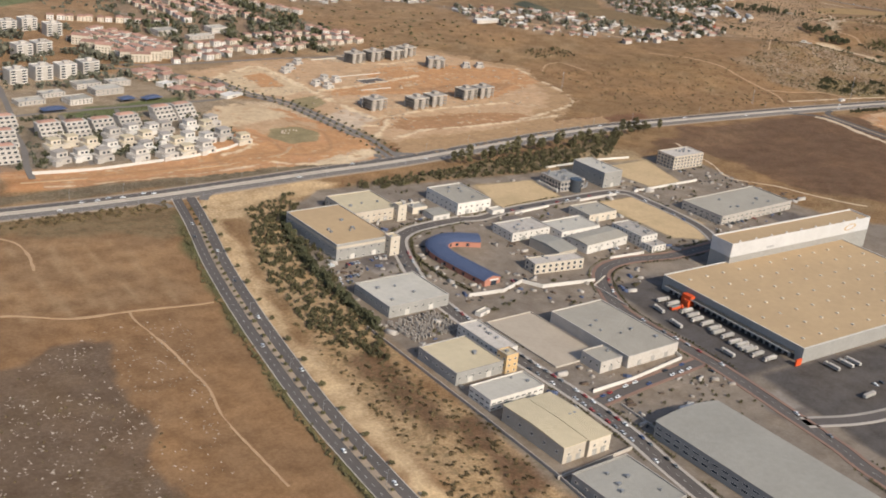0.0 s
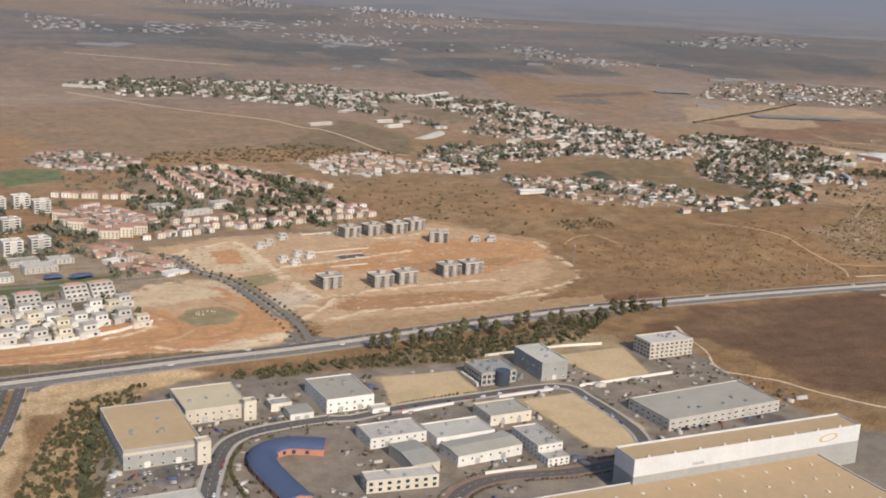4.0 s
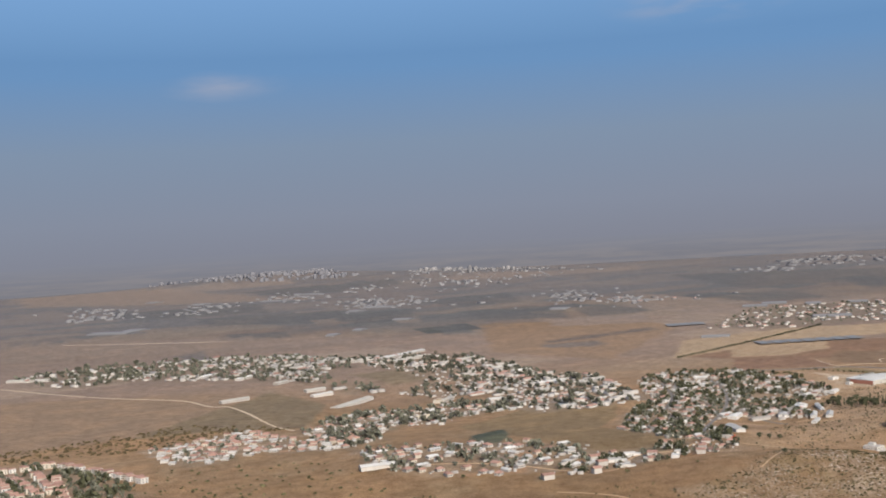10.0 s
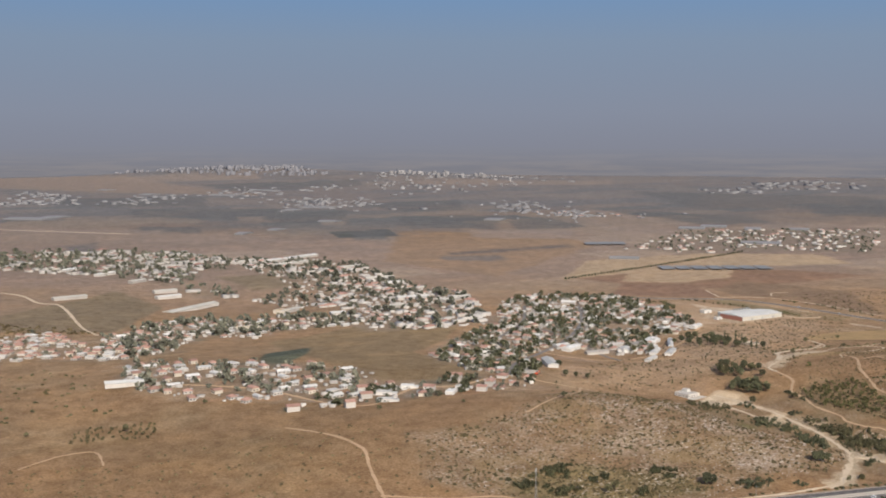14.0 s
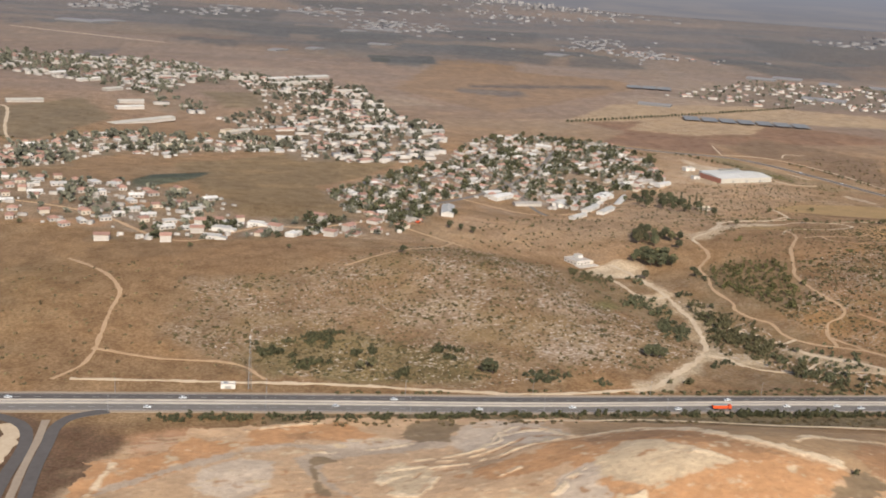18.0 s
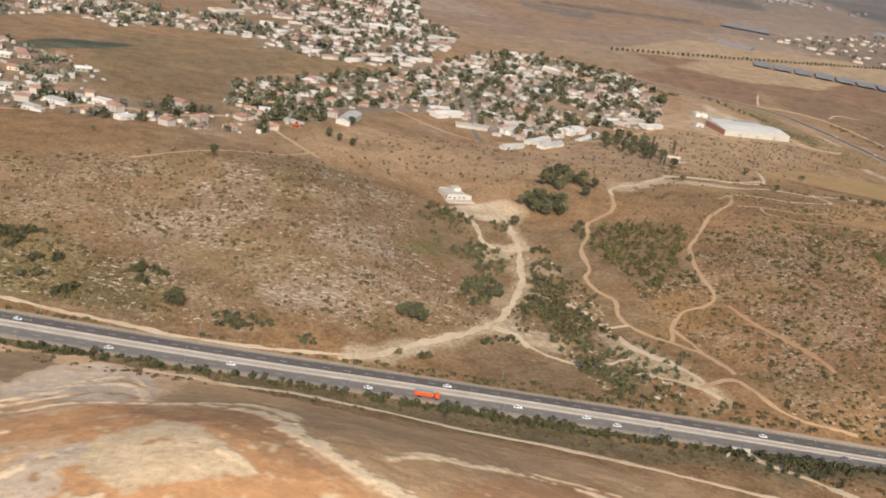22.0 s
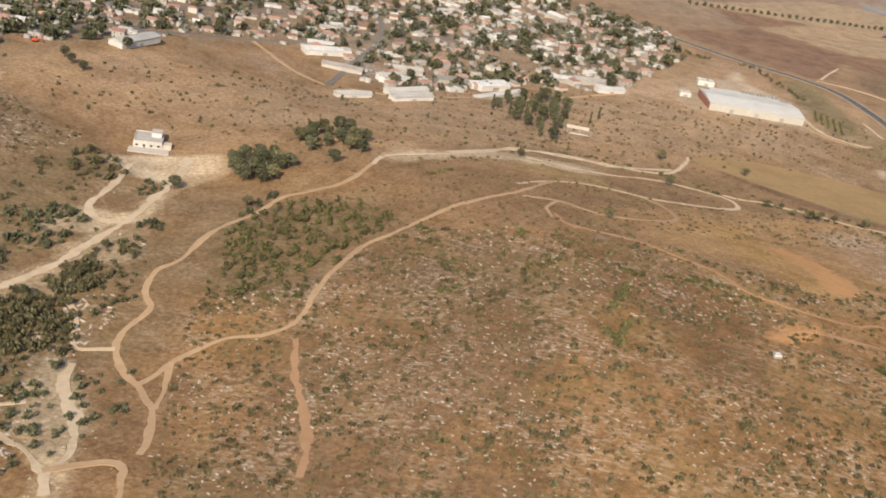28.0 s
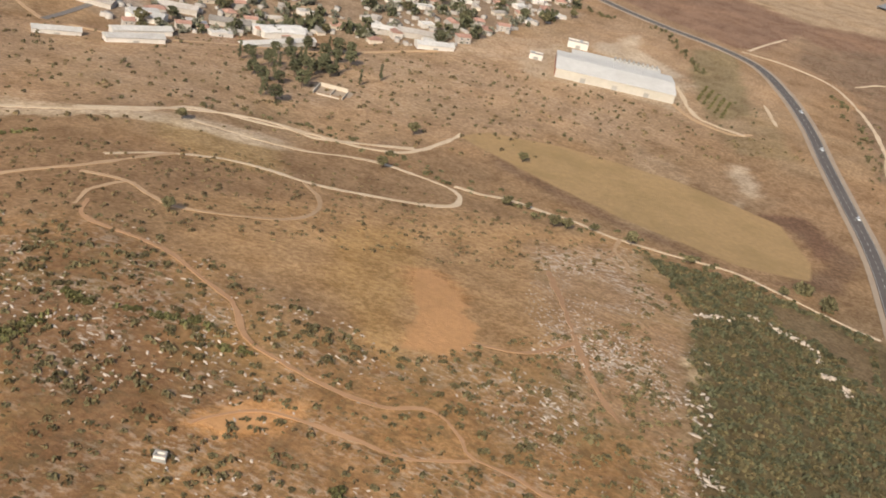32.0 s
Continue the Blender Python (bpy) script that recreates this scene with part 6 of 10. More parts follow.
def earth_material():
    m, n, l, bs = node_mat("bare_earth")
    co = n.new("ShaderNodeTexCoord").outputs["Object"]
    soil = n.new("ShaderNodeAttribute")
    soil.attribute_name = "soil"
    drawn = n.new("ShaderNodeMapping")
    drawn.inputs["Scale"].default_value = (0.8, 1.0, 1.0)
    l.new(co, drawn.inputs["Vector"])
    grain, clod = noisy(n, l, drawn.outputs["Vector"], 0.45, 6, 0.7), noisy(n, l, drawn.outputs["Vector"], 0.14, 6, 0.7)
    c = mixed(n, l, ranged(n, l, clod, 0.56, 0.66, 0, 0.22), soil.outputs["Color"], (0.58, 0.44, 0.285))
    c = mixed(n, l, ranged(n, l, grain, 0.46, 0.34, 0, 0.35), c, (0.22, 0.125, 0.065))
    l.new(c, bs.inputs["Base Color"])
    bs.inputs["Roughness"].default_value, bs.inputs["Specular IOR Level"].default_value = 0.95, 0.1
    b = n.new("ShaderNodeBump")
    b.inputs["Strength"].default_value, b.inputs["Distance"].default_value = 0.5, 0.6
    l.new(grain, b.inputs["Height"])
    l.new(b.outputs["Normal"], bs.inputs["Normal"])
    return m


EARTH = earth_material()


def earthworks(name, beds, cuts, cell, label, category):
    """One sheet of bare soils with torn borders, just proud of the ground."""
    p = np.concatenate([np.array(b[2]) for b in beds])
    bx, by = np.meshgrid(np.arange(p[:, 0].min() - 8, p[:, 0].max() + 8, cell), np.arange(p[:, 1].min() - 8, p[:, 1].max() + 8, cell))
    bh, bw = bx.shape
    bx, by = bx.ravel(), by.ravel()
    torn = [lattice(bx * 0.75, by, size, 90 + k) - 0.5 for k, size in enumerate((22, 9, 4, 1.8))]
    bed, rise = np.full(len(bx), -1), np.zeros(len(bx))
    names = list(SOILS)

    def close_to(p, gap):
        return np.flatnonzero((bx > p[:, 0].min() - gap) & (bx < p[:, 0].max() + gap) & (by > p[:, 1].min() - gap) & (by < p[:, 1].max() + gap))

    for k, (soil, rough, poly) in enumerate(beds):
        near = close_to(np.array(poly), 15)
        sway = rough * ((1, -1)[k % 2] * (torn[0][near] + torn[1][near]) + (1, -1)[k // 2 % 2] * 0.9 * torn[2][near] + 0.7 * torn[3][near])
        bed[near[away(bx[near], by[near], poly) + sway < 0]] = names.index(soil)
    laid = bed >= 0
    # scraps of the neighbouring soils, smeared along the slope
    for k, (soil, size, above) in enumerate((("cream", 9, 0.80), ("deep", 7, 0.82), ("chalk", 4, 0.86), ("tan", 8, 0.79))):
        v = 0.65 * lattice(bx * 0.6, by, size, 120 + k) + 0.35 * lattice(bx * 0.7, by, size * 0.3, 130 + k)
        bed[laid & (v > above) & ~np.isin(bed, [names.index(n) for n in ("dark", "slope", "green")])] = names.index(soil)
    for k, (soil, width, up, line) in enumerate(cuts):
        c = spline(line, 1.0)
        near = close_to(c, 9)
        gap = np.min(np.hypot(bx[near][:, None] - c[None, :, 0], by[near][:, None] - c[None, :, 1]), 1)
        half = width * (0.68 + 1.2 * torn[1][near] + 1.1 * torn[2][near] + 0.9 * torn[3][near])
        hit = near[gap < half]
        bed[hit] = names.index(soil)
        rise[hit] = up
    tint = np.array([SOILS[k] for k in names])[np.maximum(bed, 0)].reshape(bh, bw, 3)
    tint = 0.85 * softened(tint, 1) + 0.15 * softened(tint, 30)
    tint *= (1 + 0.16 * torn[1] + 0.16 * torn[2] + 0.2 * torn[3]).reshape(bh, bw, 1)
    bz = relief(bx, by) + 0.12 + softened(rise.reshape(bh, bw), 1).ravel() + np.maximum(0, 0.3 * np.abs(torn[3]) + 0.5 * torn[2])
    corner = np.arange(bh * bw).reshape(bh, bw)
    corner = np.stack((corner[:-1, :-1], corner[:-1, 1:], corner[1:, 1:], corner[1:, :-1]), -1).reshape(-1, 4)
    ids, faces = np.unique(corner[laid.reshape(bh, bw)[:-1, :-1].ravel()], return_inverse=True)
    data = bpy.data.meshes.new(name)
    data.from_pydata(np.stack((bx[ids], by[ids], bz[ids]), 1).tolist(), [], faces.reshape(-1, 4).tolist())
    data.attributes.new("soil", "FLOAT_COLOR", "POINT").data.foreach_set("color", np.concatenate((tint.reshape(-1, 3)[ids], np.ones((len(ids), 1))), 1).astype(np.float32).ravel())
    data.materials.append(EARTH)
    tagged(new(name, data), label, category, kind="structure")


earthworks("quarry_floor", QUARRY_BEDS, QUARRY_CUTS, 0.75, "bare orange and cream quarry earth with pale ragged benches", "quarry")
earthworks("building_ground", SITE_BEDS, SITE_CUTS, 1.1, "churned red clay and pale earth round building plots", "building site")


# ---- bare patches that fray the edges of the tracks ----
def fray(material, seed):
    rng = np.random.default_rng(seed)
    xs, ys, rs = [], [], []
    for kind, width, ragged, line in TRACKS:
        if kind != material or width > 6:
            continue
        c = spline(line, 1.1)
        d = np.gradient(c, axis=0)
        d /= np.linalg.norm(d, axis=1)[:, None]
        for a, u in zip(c, d):
            s = rng.normal(0, width * (0.36 + 0.5 * ragged))
            xs.append(a[0] - u[1] * s + rng.uniform(-0.6, 0.6))
            ys.append(a[1] + u[0] * s + rng.uniform(-0.6, 0.6))
            rs.append(rng.uniform(0.3, 1.0) ** 1.6 * (0.55 + 0.22 * width) * (1.4 if ragged > 0.5 else 1))
    ring = [(math.cos(a) * (0.7 + 0.3 * math.sin(a * 3 + 1)), math.sin(a) * (0.75 + 0.25 * math.cos(a * 2)), -0.35) for a in np.arange(9) * math.tau / 9]
    patch = (ring + [(0.05, -0.05, 0.17)], [(k, (k + 1) % 9, 9) for k in range(9)])
    scatter("bare_earth", patch, np.array(xs), np.array(ys), np.array(rs), M[material], "ragged bare patches along a dirt track", "earth", -0.06, seed=seed)


for k, material in enumerate(("chalk", "tan", "red_earth")):
    fray(material, 500 + k)


def dashes(name, line, side, length, gap, width, lift, label):
    c = spline(line, 1.0)
    d = np.gradient(c, axis=0)
    d /= np.linalg.norm(d, axis=1)[:, None]
    bm = bmesh.new()
    k = 0
    while k + length < len(c):
        a, b = k, min(len(c) - 1, k + length)
        q = []
        for j, s in ((a, 1), (b, 1), (b, -1), (a, -1)):
            x, y = c[j, 0] - d[j, 1] * (side + s * width / 2), c[j, 1] + d[j, 0] * (side + s * width / 2)
            q.append(bm.verts.new((x, y, float(land(x, y)) + lift)))
        bm.faces.new(q[::-1])
        k += length + gap
    tagged(new(name, as_mesh(name, bm, M["paint"])), label, "road marking", kind="stuff")


for s in (7.6, -7.6):
    dashes("lane_marking", HIGHWAY, s, 4, 7, 0.35, 0.37, "broken white lane lines on dark asphalt")
for s in (3.4, -3.4, 11.9, -11.9):
    dashes("edge_line", HIGHWAY, s, 12, 0, 0.3, 0.37, "unbroken white edge line on asphalt")
for s in (6.2, -6.2):
    dashes("lane_marking", BRANCH, s, 3, 6, 0.3, 0.33, "broken white lane lines on asphalt")
dashes("lane_marking", EAST_ROAD, 0, 4, 5, 0.3, 0.38, "broken white centre line on a country road")
for s in (3.9, -3.9):
    dashes("edge_line", EAST_ROAD, s, 10, 0, 0.25, 0.38, "unbroken white edge line on asphalt")
for key in "AB":
    dashes("lane_marking", STREETS[key], 0, 3, 4, 0.25, 0.25, "broken white centre line on a works street")


# ---- works estate: halls and offices ----
TURN_W = 4.0
FOOT = [(700, 480, 75, 62, 4), (520, 690, 26, 40, 4), (487, 540, 24, 40, 4), (720, 800, 24, 16, 4), (660, 440, 60, 30, 4)]


def hall(x, y, w, d, h, wall, roof, label, turn=TURN_W, name="warehouse", sink=0.7, pitch=0.0, units=3, gates=2, rows=0, count=6, wide=1.6, high=1.3, sides="sw", glass="glass", band=None, seed=0, category="warehouse"):
    """A works hall: walls, roof behind a parapet (or a low pitched one), coping, roof plant, roller gates and windows."""
    rng = random.Random(seed * 31 + int(x) + int(y))
    FOOT.append((x, y, max(w, d) * 0.5, min(w, d) * 0.5, turn + (0 if w >= d else 90)))
    ob = thing(name, x, y, None, turn, label, category)
    part("wall", shell(w, d, h), M[wall], ob)
    if pitch:
        r = part("roof", gable(w, d, pitch, 0.3, 0.5), M[roof], ob)
        r.matrix_basis = pose(0, 0, h + 0.004)
        top = h + pitch * 0.5
    else:
        part("roof", box(0, 0, h - sink - 0.3, w - 0.82, d - 0.82, 0.3), M[roof], ob)
        bm = bmesh.new()
        for a, b, sx, sy in ((0, -d / 2 + 0.2, w + 0.2, 0.6), (0, d / 2 - 0.2, w + 0.2, 0.6), (-w / 2 + 0.2, 0, 0.6, d - 0.81), (w / 2 - 0.2, 0, 0.6, d - 0.81)):
            block(bm, a, b, h + 0.004, sx, sy, 0.16)
        part("coping", bm, M["limewash"], ob)
        top = h - sink
    for k in range(units):
        bm = bmesh.new()
        ux, uy, s = rng.uniform(-0.36, 0.36) * w, rng.uniform(-0.36, 0.36) * d, rng.uniform(1.2, 2.6)
        if pitch:
            uy = 0
        block(bm, ux, uy, top - (0.6 if pitch else 0), s, s * 0.8, 1.5)
        pipe(bm, ux, uy, top + 1.5 - (0.6 if pitch else 0), s * 0.3, s * 0.3, 0.25)
        part("roof_unit", bm, M["steel"], ob)
    for k in range(gates):
        u = (k + 0.5) / gates * w * 0.8 - w * 0.4
        bm = block(bmesh.new(), u, -d / 2 - 0.04, 0.05, 3.8, 0.14, min(4.2, h * 0.55))
        part("roller_gate", bm, M["metal_wall" if wall != "metal_wall" else "white"], ob)
    for r in range(rows):
        windows(ob, w, d, 1.2 + r * (h - 1.2) / max(rows, 1) + (0 if rows > 1 else h * 0.35), wide, high, count, sides, glass)
    if band:
        bm = bmesh.new()
        block(bm, 0, -d / 2 - 0.06, h * 0.72, w + 0.2, 0.1, h * 0.14)
        block(bm, -w / 2 - 0.06, 0, h * 0.72, 0.1, d + 0.05, h * 0.14)
        part("fascia_band", bm, M[band], ob)
    return ob


hall(430, 752, 51, 78, 14, "metal_wall", "tan_roof", "large grey-clad hall with a tan gravel roof", units=6, rows=2, count=11, gates=2, band="stone")
hall(480, 800, 46, 46, 11, "stone", "cream_roof", "stone-clad wing with a cream roof", units=3, rows=2, count=8)
hall(458, 712, 9, 9, 16, "cream", "cream_roof", "cream stair tower beside a large hall", name="stair_tower", units=1, gates=0, rows=3, count=1, category="tower")
hall(504, 776, 9, 8, 15, "cream", "cream_roof", "cream stair tower at the end of a wing", name="stair_tower", units=1, gates=0, rows=3, count=1, category="tower")
hall(419, 632, 53, 45, 9, "metal_wall", "metal_roof", "grey-walled hall with a pale white roof", units=4, rows=1, count=8)
hall(402, 529, 39, 41, 9, "metal_wall", "cream_roof", "grey hall with a sunlit cream roof", units=2, rows=1, count=7)
hall(428, 513, 10, 10, 14, "ochre", "cream_roof", "ochre panelled office tower", name="office_tower", units=1, gates=0, rows=3, count=2, category="tower")
hall(433, 543, 17, 44, 11, "white", "flat_roof", "white office block with rooftop plant", name="office_block", units=5, gates=1, rows=3, count=9, category="office")
hall(407, 484, 44, 21, 8, "white", "metal_roof", "low white works hall with strip windows", units=2, rows=2, count=9, wide=3.2, high=0.9)
hall(397, 434, 17.5, 54, 11, "cream", "cream_roof", "cream hall with a long pitched roof", pitch=1.4, units=0, rows=1, count=5)
hall(416, 434, 17.5, 54, 11, "cream", "cream_roof", "cream hall with a long roof beside its twin", pitch=1.4, units=2, rows=2, count=6)
hall(404, 366, 43, 46, 8, "metal_wall", "grey_roof", "dull grey hall with a flat grey roof", units=5, rows=1, count=6)
hall(530, 523, 50, 78, 9, "limewash", "drab_roof", "long pale hall with a flat sheet roof", units=6, rows=0, gates=3)
hall(494, 494, 20, 19, 8.6, "limewash", "drab_roof", "short foot of a pale L-shaped hall", units=1, rows=1, gates=1, count=3)
hall(846, 699, 111, 48, 9, "limewash", "drab_roof", "wide hall with a ribbed grey roof", turn=6, units=8, rows=2, count=16, wide=3.2, high=1.2)
hall(893, 828, 47, 24, 15, "stone", "flat_roof", "four-storey stone office block", name="office_block", units=7, gates=0, rows=4, count=9, wide=3.0, high=1.7, category="office", glass="blue_glass")
hall(761, 813, 25, 45, 16, "metal_wall", "metal_roof", "tall dark-grey works block with a pale roof", units=3, rows=2, count=5, gates=1)
hall(578, 794, 38, 47, 11, "white", "drab_roof", "white works hall with a plain roof", units=5, rows=2, count=7)
hall(637, 703, 46, 27, 8, "white", "metal_roof", "white-walled workshop with a pale roof", units=3, rows=1, count=6)
hall(685, 729, 35, 27, 8, "cream", "drab_roof", "cream-walled workshop with a pale roof", units=2, rows=1, count=5)
hall(641, 671, 52, 24, 8, "white", "drab_roof", "workshop with a grey sheet roof", turn=8, pitch=1.6, units=0, rows=1, count=7)
hall(684, 671, 20, 36, 10, "white", "flat_roof", "stepped white office with roof terraces", name="office_block", units=5, gates=0, rows=3, count=7, category="office")
hall(684, 645, 17, 12, 6, "white", "flat_roof", "lower white office wing", name="office_block", units=2, gates=0, rows=2, count=4, category="office")
hall(591, 670, 20, 36, 8, "cream", "grey_roof", "hall under a rounded grey roof", turn=6, pitch=2.2, units=0, rows=0, gates=1)
hall(570, 641, 48, 14, 9, "cream", "flat_roof", "cream stone office with deep window bays", name="office_block", turn=-4, units=3, gates=0, rows=2, count=8, wide=2.6, high=2.2, category="office")
hall(591, 714, 43, 26, 8, "white", "flat_roof", "white workshop with rooftop tanks", units=6, rows=2, count=7)
hall(540, 772, 18, 16, 5, "white", "grey_roof", "small works canopy with a grey roof", name="shed", units=0, gates=2, category="shed", pitch=0.8)
hall(530, 790, 16, 12, 6, "cream", "grey_roof", "small cream works shed", name="shed", units=1, gates=1, category="shed")
hall(600, 765, 14, 9, 4, "white", "metal_roof", "small white gatehouse by a street", name="gatehouse", units=0, gates=1, category="shed")

# blue-roofed showroom with salmon walls, bent like a hook
def showroom():
    ob = thing("showroom", 500, 680, 0, 0, "salmon-walled showroom under a bent blue roof", "showroom")
    c = spline([(501, 631), (496, 660), (493, 690), (499, 708), (516, 715), (540, 706)], 5) - np.array((500, 680))
    d = np.gradient(c, axis=0)
    d /= np.linalg.norm(d, axis=1)[:, None]
    q = np.stack((-d[:, 1], d[:, 0]), 1)
    prof = [(-9.6, 5.0), (-7.5, 6.6), (-4, 7.7), (0, 8.1), (4, 7.7), (7.5, 6.6), (9.6, 5.0), (9.3, 4.8), (0, 7.7), (-9.3, 4.8)]
    bm = bmesh.new()
    rows = [[bm.verts.new((c[k, 0] + q[k, 0] * o, c[k, 1] + q[k, 1] * o, z)) for o, z in prof] for k in range(len(c))]
    for r, t in zip(rows, rows[1:]):
        for k in range(len(prof)):
            m = (k + 1) % len(prof)
            bm.faces.new((r[k], t[k], t[m], r[m]))
    bm.faces.new(rows[0])
    bm.faces.new(rows[-1][::-1])
    bmesh.ops.recalc_face_normals(bm, faces=bm.faces)
    part("roof", bm, M["blue_roof"], ob)
    prof = [(-8.6, 0), (-8.6, 5.0), (0, 7.5), (8.6, 5.0), (8.6, 0)]
    bm = bmesh.new()
    rows = [[bm.verts.new((c[k, 0] + q[k, 0] * o, c[k, 1] + q[k, 1] * o, z)) for o, z in prof] for k in range(len(c))]
    for r, t in zip(rows, rows[1:]):
        for k in range(len(prof)):
            m = (k + 1) % len(prof)
            bm.faces.new((r[k], t[k], t[m], r[m]))
    bm.faces.new(rows[0])
    bm.faces.new(rows[-1][::-1])
    bmesh.ops.recalc_face_normals(bm, faces=bm.faces)
    part("wall", bm, M["pink"], ob)
    for k in range(2, len(c) - 1, 2):
        for s in (-1, 1):
            g = part("window", box(0, 0, 0.9, 2.6, 0.3, 2.4), M["glass"], ob)
            g.matrix_basis = pose(c[k, 0] + s * q[k, 0] * 8.65, c[k, 1] + s * q[k, 1] * 8.65, 0, 0, 0, math.degrees(math.atan2(d[k, 1], d[k, 0])))
    part("entrance", box(1.6, -49.6, 0, 5, 0.8, 3.6), M["glass"], ob)
    part("gable_panel", box(1.6, -49.3, 3.8, 9, 0.5, 1.2), M["white"], ob)
    return ob


showroom()


def big_store():
    ob = thing("distribution_warehouse", 745, 512, 0, 2, "huge warehouse with a tan roof and dotted skylights", "warehouse")
    w, d, h = 226, 138, 12
    part("wall", shell(w, d, h), M["metal_wall"], ob)
    part("roof", box(0, 0, h - 0.9, w - 0.82, d - 0.82, 0.3), M["tan_roof"], ob)
    for a, b, sx, sy in ((0, -d / 2, w + 0.6, 0.8), (0, d / 2, w + 0.6, 0.8), (-w / 2, 0, 0.8, d - 0.81), (w / 2, 0, 0.8, d - 0.81)):
        part("coping", box(a, b, h + 0.004, sx, sy, 0.25), M["white"], ob)
    sky = as_mesh("skylight", block(block(bmesh.new(), 0, 0, 0, 1.8, 2.4, 0.7), 0, 0, 0.7, 1.5, 2.0, 0.25, taper=0.6), M["cream"])
    for i in range(11):
        for j in range(7):
            s = part("skylight", sky, None, ob)
            s.matrix_basis = pose(-w / 2 + 14 + i * 19.5 + (j % 2) * 6, -d / 2 + 12 + j * 18.5, h - 0.6)
    dock = as_mesh("dock_gate", block(block(bmesh.new(), 0, 0, 1.0, 3.2, 0.3, 3.2), 0, -0.3, 0.4, 3.6, 0.7, 0.6), M["dark"])
    for k in range(22):
        g = part("dock_gate", dock, None, ob)
        g.matrix_basis = pose(-w / 2 - 0.12, -d / 2 + 8 + k * 5.7, 0, 0, 0, -90)
    part("canopy", box(-w / 2 - 2.6, 0, 6.0, 5.2, d * 0.9, 0.4), M["dark"], ob, "dark dock canopy")
    part("canopy_edge", box(-w / 2 - 5.4, 0, 5.9, 0.3, d * 0.9, 0.8), M["white"], ob)
    part("gable_mark", box(-w / 2 - 5.6, -d / 2 - 1.5, 0.5, 6, 1.0, 5.0), M["orange"], ob, "orange corner panel")
    part("dock_tower", block(box(-w / 2 - 3.5, 38, 0, 5, 9, 8.5), -w / 2 - 6.5, 36, 0, 3, 5, 5.5), M["orange"], ob, "orange dock tower")
    part("plant_room", box(w / 2 - 24, -d / 2 + 14, h - 0.6, 18, 12, 5), M["concrete_grey"], ob)
    for k in range(6):
        part("plant_unit", box(w / 2 - 31 + k * 2.8, -d / 2 + 14, h + 4.41, 1.8, 3.0, 1.4), M["steel"], ob)
    tall = thing("high_bay_store", 797, 591, 0, 2, "tall white and grey windowless high-bay store", "warehouse")
    w, d, h = 189, 22, 29
    part("wall", shell(w, d, 17), M["metal_wall"], tall, "grey sheet lower wall")
    up = part("upper_wall", shell(w + 0.1, d + 0.1, 12), M["metal_white"], tall, "white sheet upper wall")
    up.matrix_basis = pose(0, 0, 17.0)
    part("roof", box(0, 0, h - 1.6, w - 0.82, d - 0.82, 0.3), M["tan_roof"], tall)
    for k in range(9):
        part("roof_unit", box(-w / 2 + 12 + k * 20, -d / 2 + 2.2, h - 1.3, 1.4, 1.0, 1.9), M["white"], tall)
    bm = bmesh.new()
    for k in range(18):
        a0, a1 = 2 * math.pi * k / 18, 2 * math.pi * (k + 1) / 18
        q = [bm.verts.new((66 + r * 8.4 * math.cos(a), -d / 2 - 0.12, 22.8 + r * 2.9 * math.sin(a) + 0.1 * 8.4 * math.cos(a))) for r, a in ((0.72, a0), (0.72, a1), (1, a1), (1, a0))]
        bm.faces.new(q)
    part("sign", bm, M["ochre"], tall, "plain orange ring sign")
    for k in range(5):
        part("sign_bar", box(-48 + k * 1.9, -d / 2 - 0.12, 18.6 + 0.2, 1.2, 0.12, 1.7), M["steel"], tall)


big_store()


def long_hall():
    """The long hall with a shallow barrel roof."""
    ob = thing("long_hall", 493, 350, 0, 3, "long hall under a shallow curved grey roof", "warehouse")
    w, d, h = 56, 118, 11
    part("wall", shell(w, d, h), M["metal_wall"], ob)
    bm = bmesh.new()
    n = 12
    ring = [(-w / 2 - 0.5 + (w + 1) * k / n, h + 0.01 + 3.2 * math.sin(math.pi * k / n)) for k in range(n + 1)]
    rows = [[bm.verts.new((x, y, z + t)) for x, z in ring] for y in (-d / 2 - 0.5, d / 2 + 0.5) for t in (0, 0.25)]
    for k in range(n):
        bm.faces.new((rows[1][k], rows[1][k + 1], rows[3][k + 1], rows[3][k]))
        bm.faces.new((rows[0][k + 1], rows[0][k], rows[2][k], rows[2][k + 1]))
        bm.faces.new((rows[0][k], rows[0][k + 1], rows[1][k + 1], rows[1][k]))
        bm.faces.new((rows[2][k + 1], rows[2][k], rows[3][k], rows[3][k + 1]))
    bm.faces.new((rows[0][0], rows[1][0], rows[3][0], rows[2][0]))
    bm.faces.new((rows[0][n], rows[2][n], rows[3][n], rows[1][n]))
    part("roof", bm, M["grey_roof"], ob)
    for y in (-d / 2 - 0.1, d / 2 + 0.1):
        bm = bmesh.new()
        lo = [bm.verts.new((x, y, h)) for x, z in ring]
        hi = [bm.verts.new((x, y, z)) for x, z in ring]
        for k in range(1, n):
            bm.faces.new((lo[k], lo[k + 1], hi[k + 1], hi[k]) if k < n - 1 else (lo[k], lo[k + 1], hi[k]))
        part("gable", bm, M["metal_wall"], ob)
    windows(ob, w, d, 3.0, 4.6, 1.3, 16, "w")
    windows(ob, w, d, 7.0, 4.6, 1.0, 16, "w")
    part("plant_room", box(8, d / 2 + 5, 0, 12, 7, 9), M["white"], ob)
    return ob


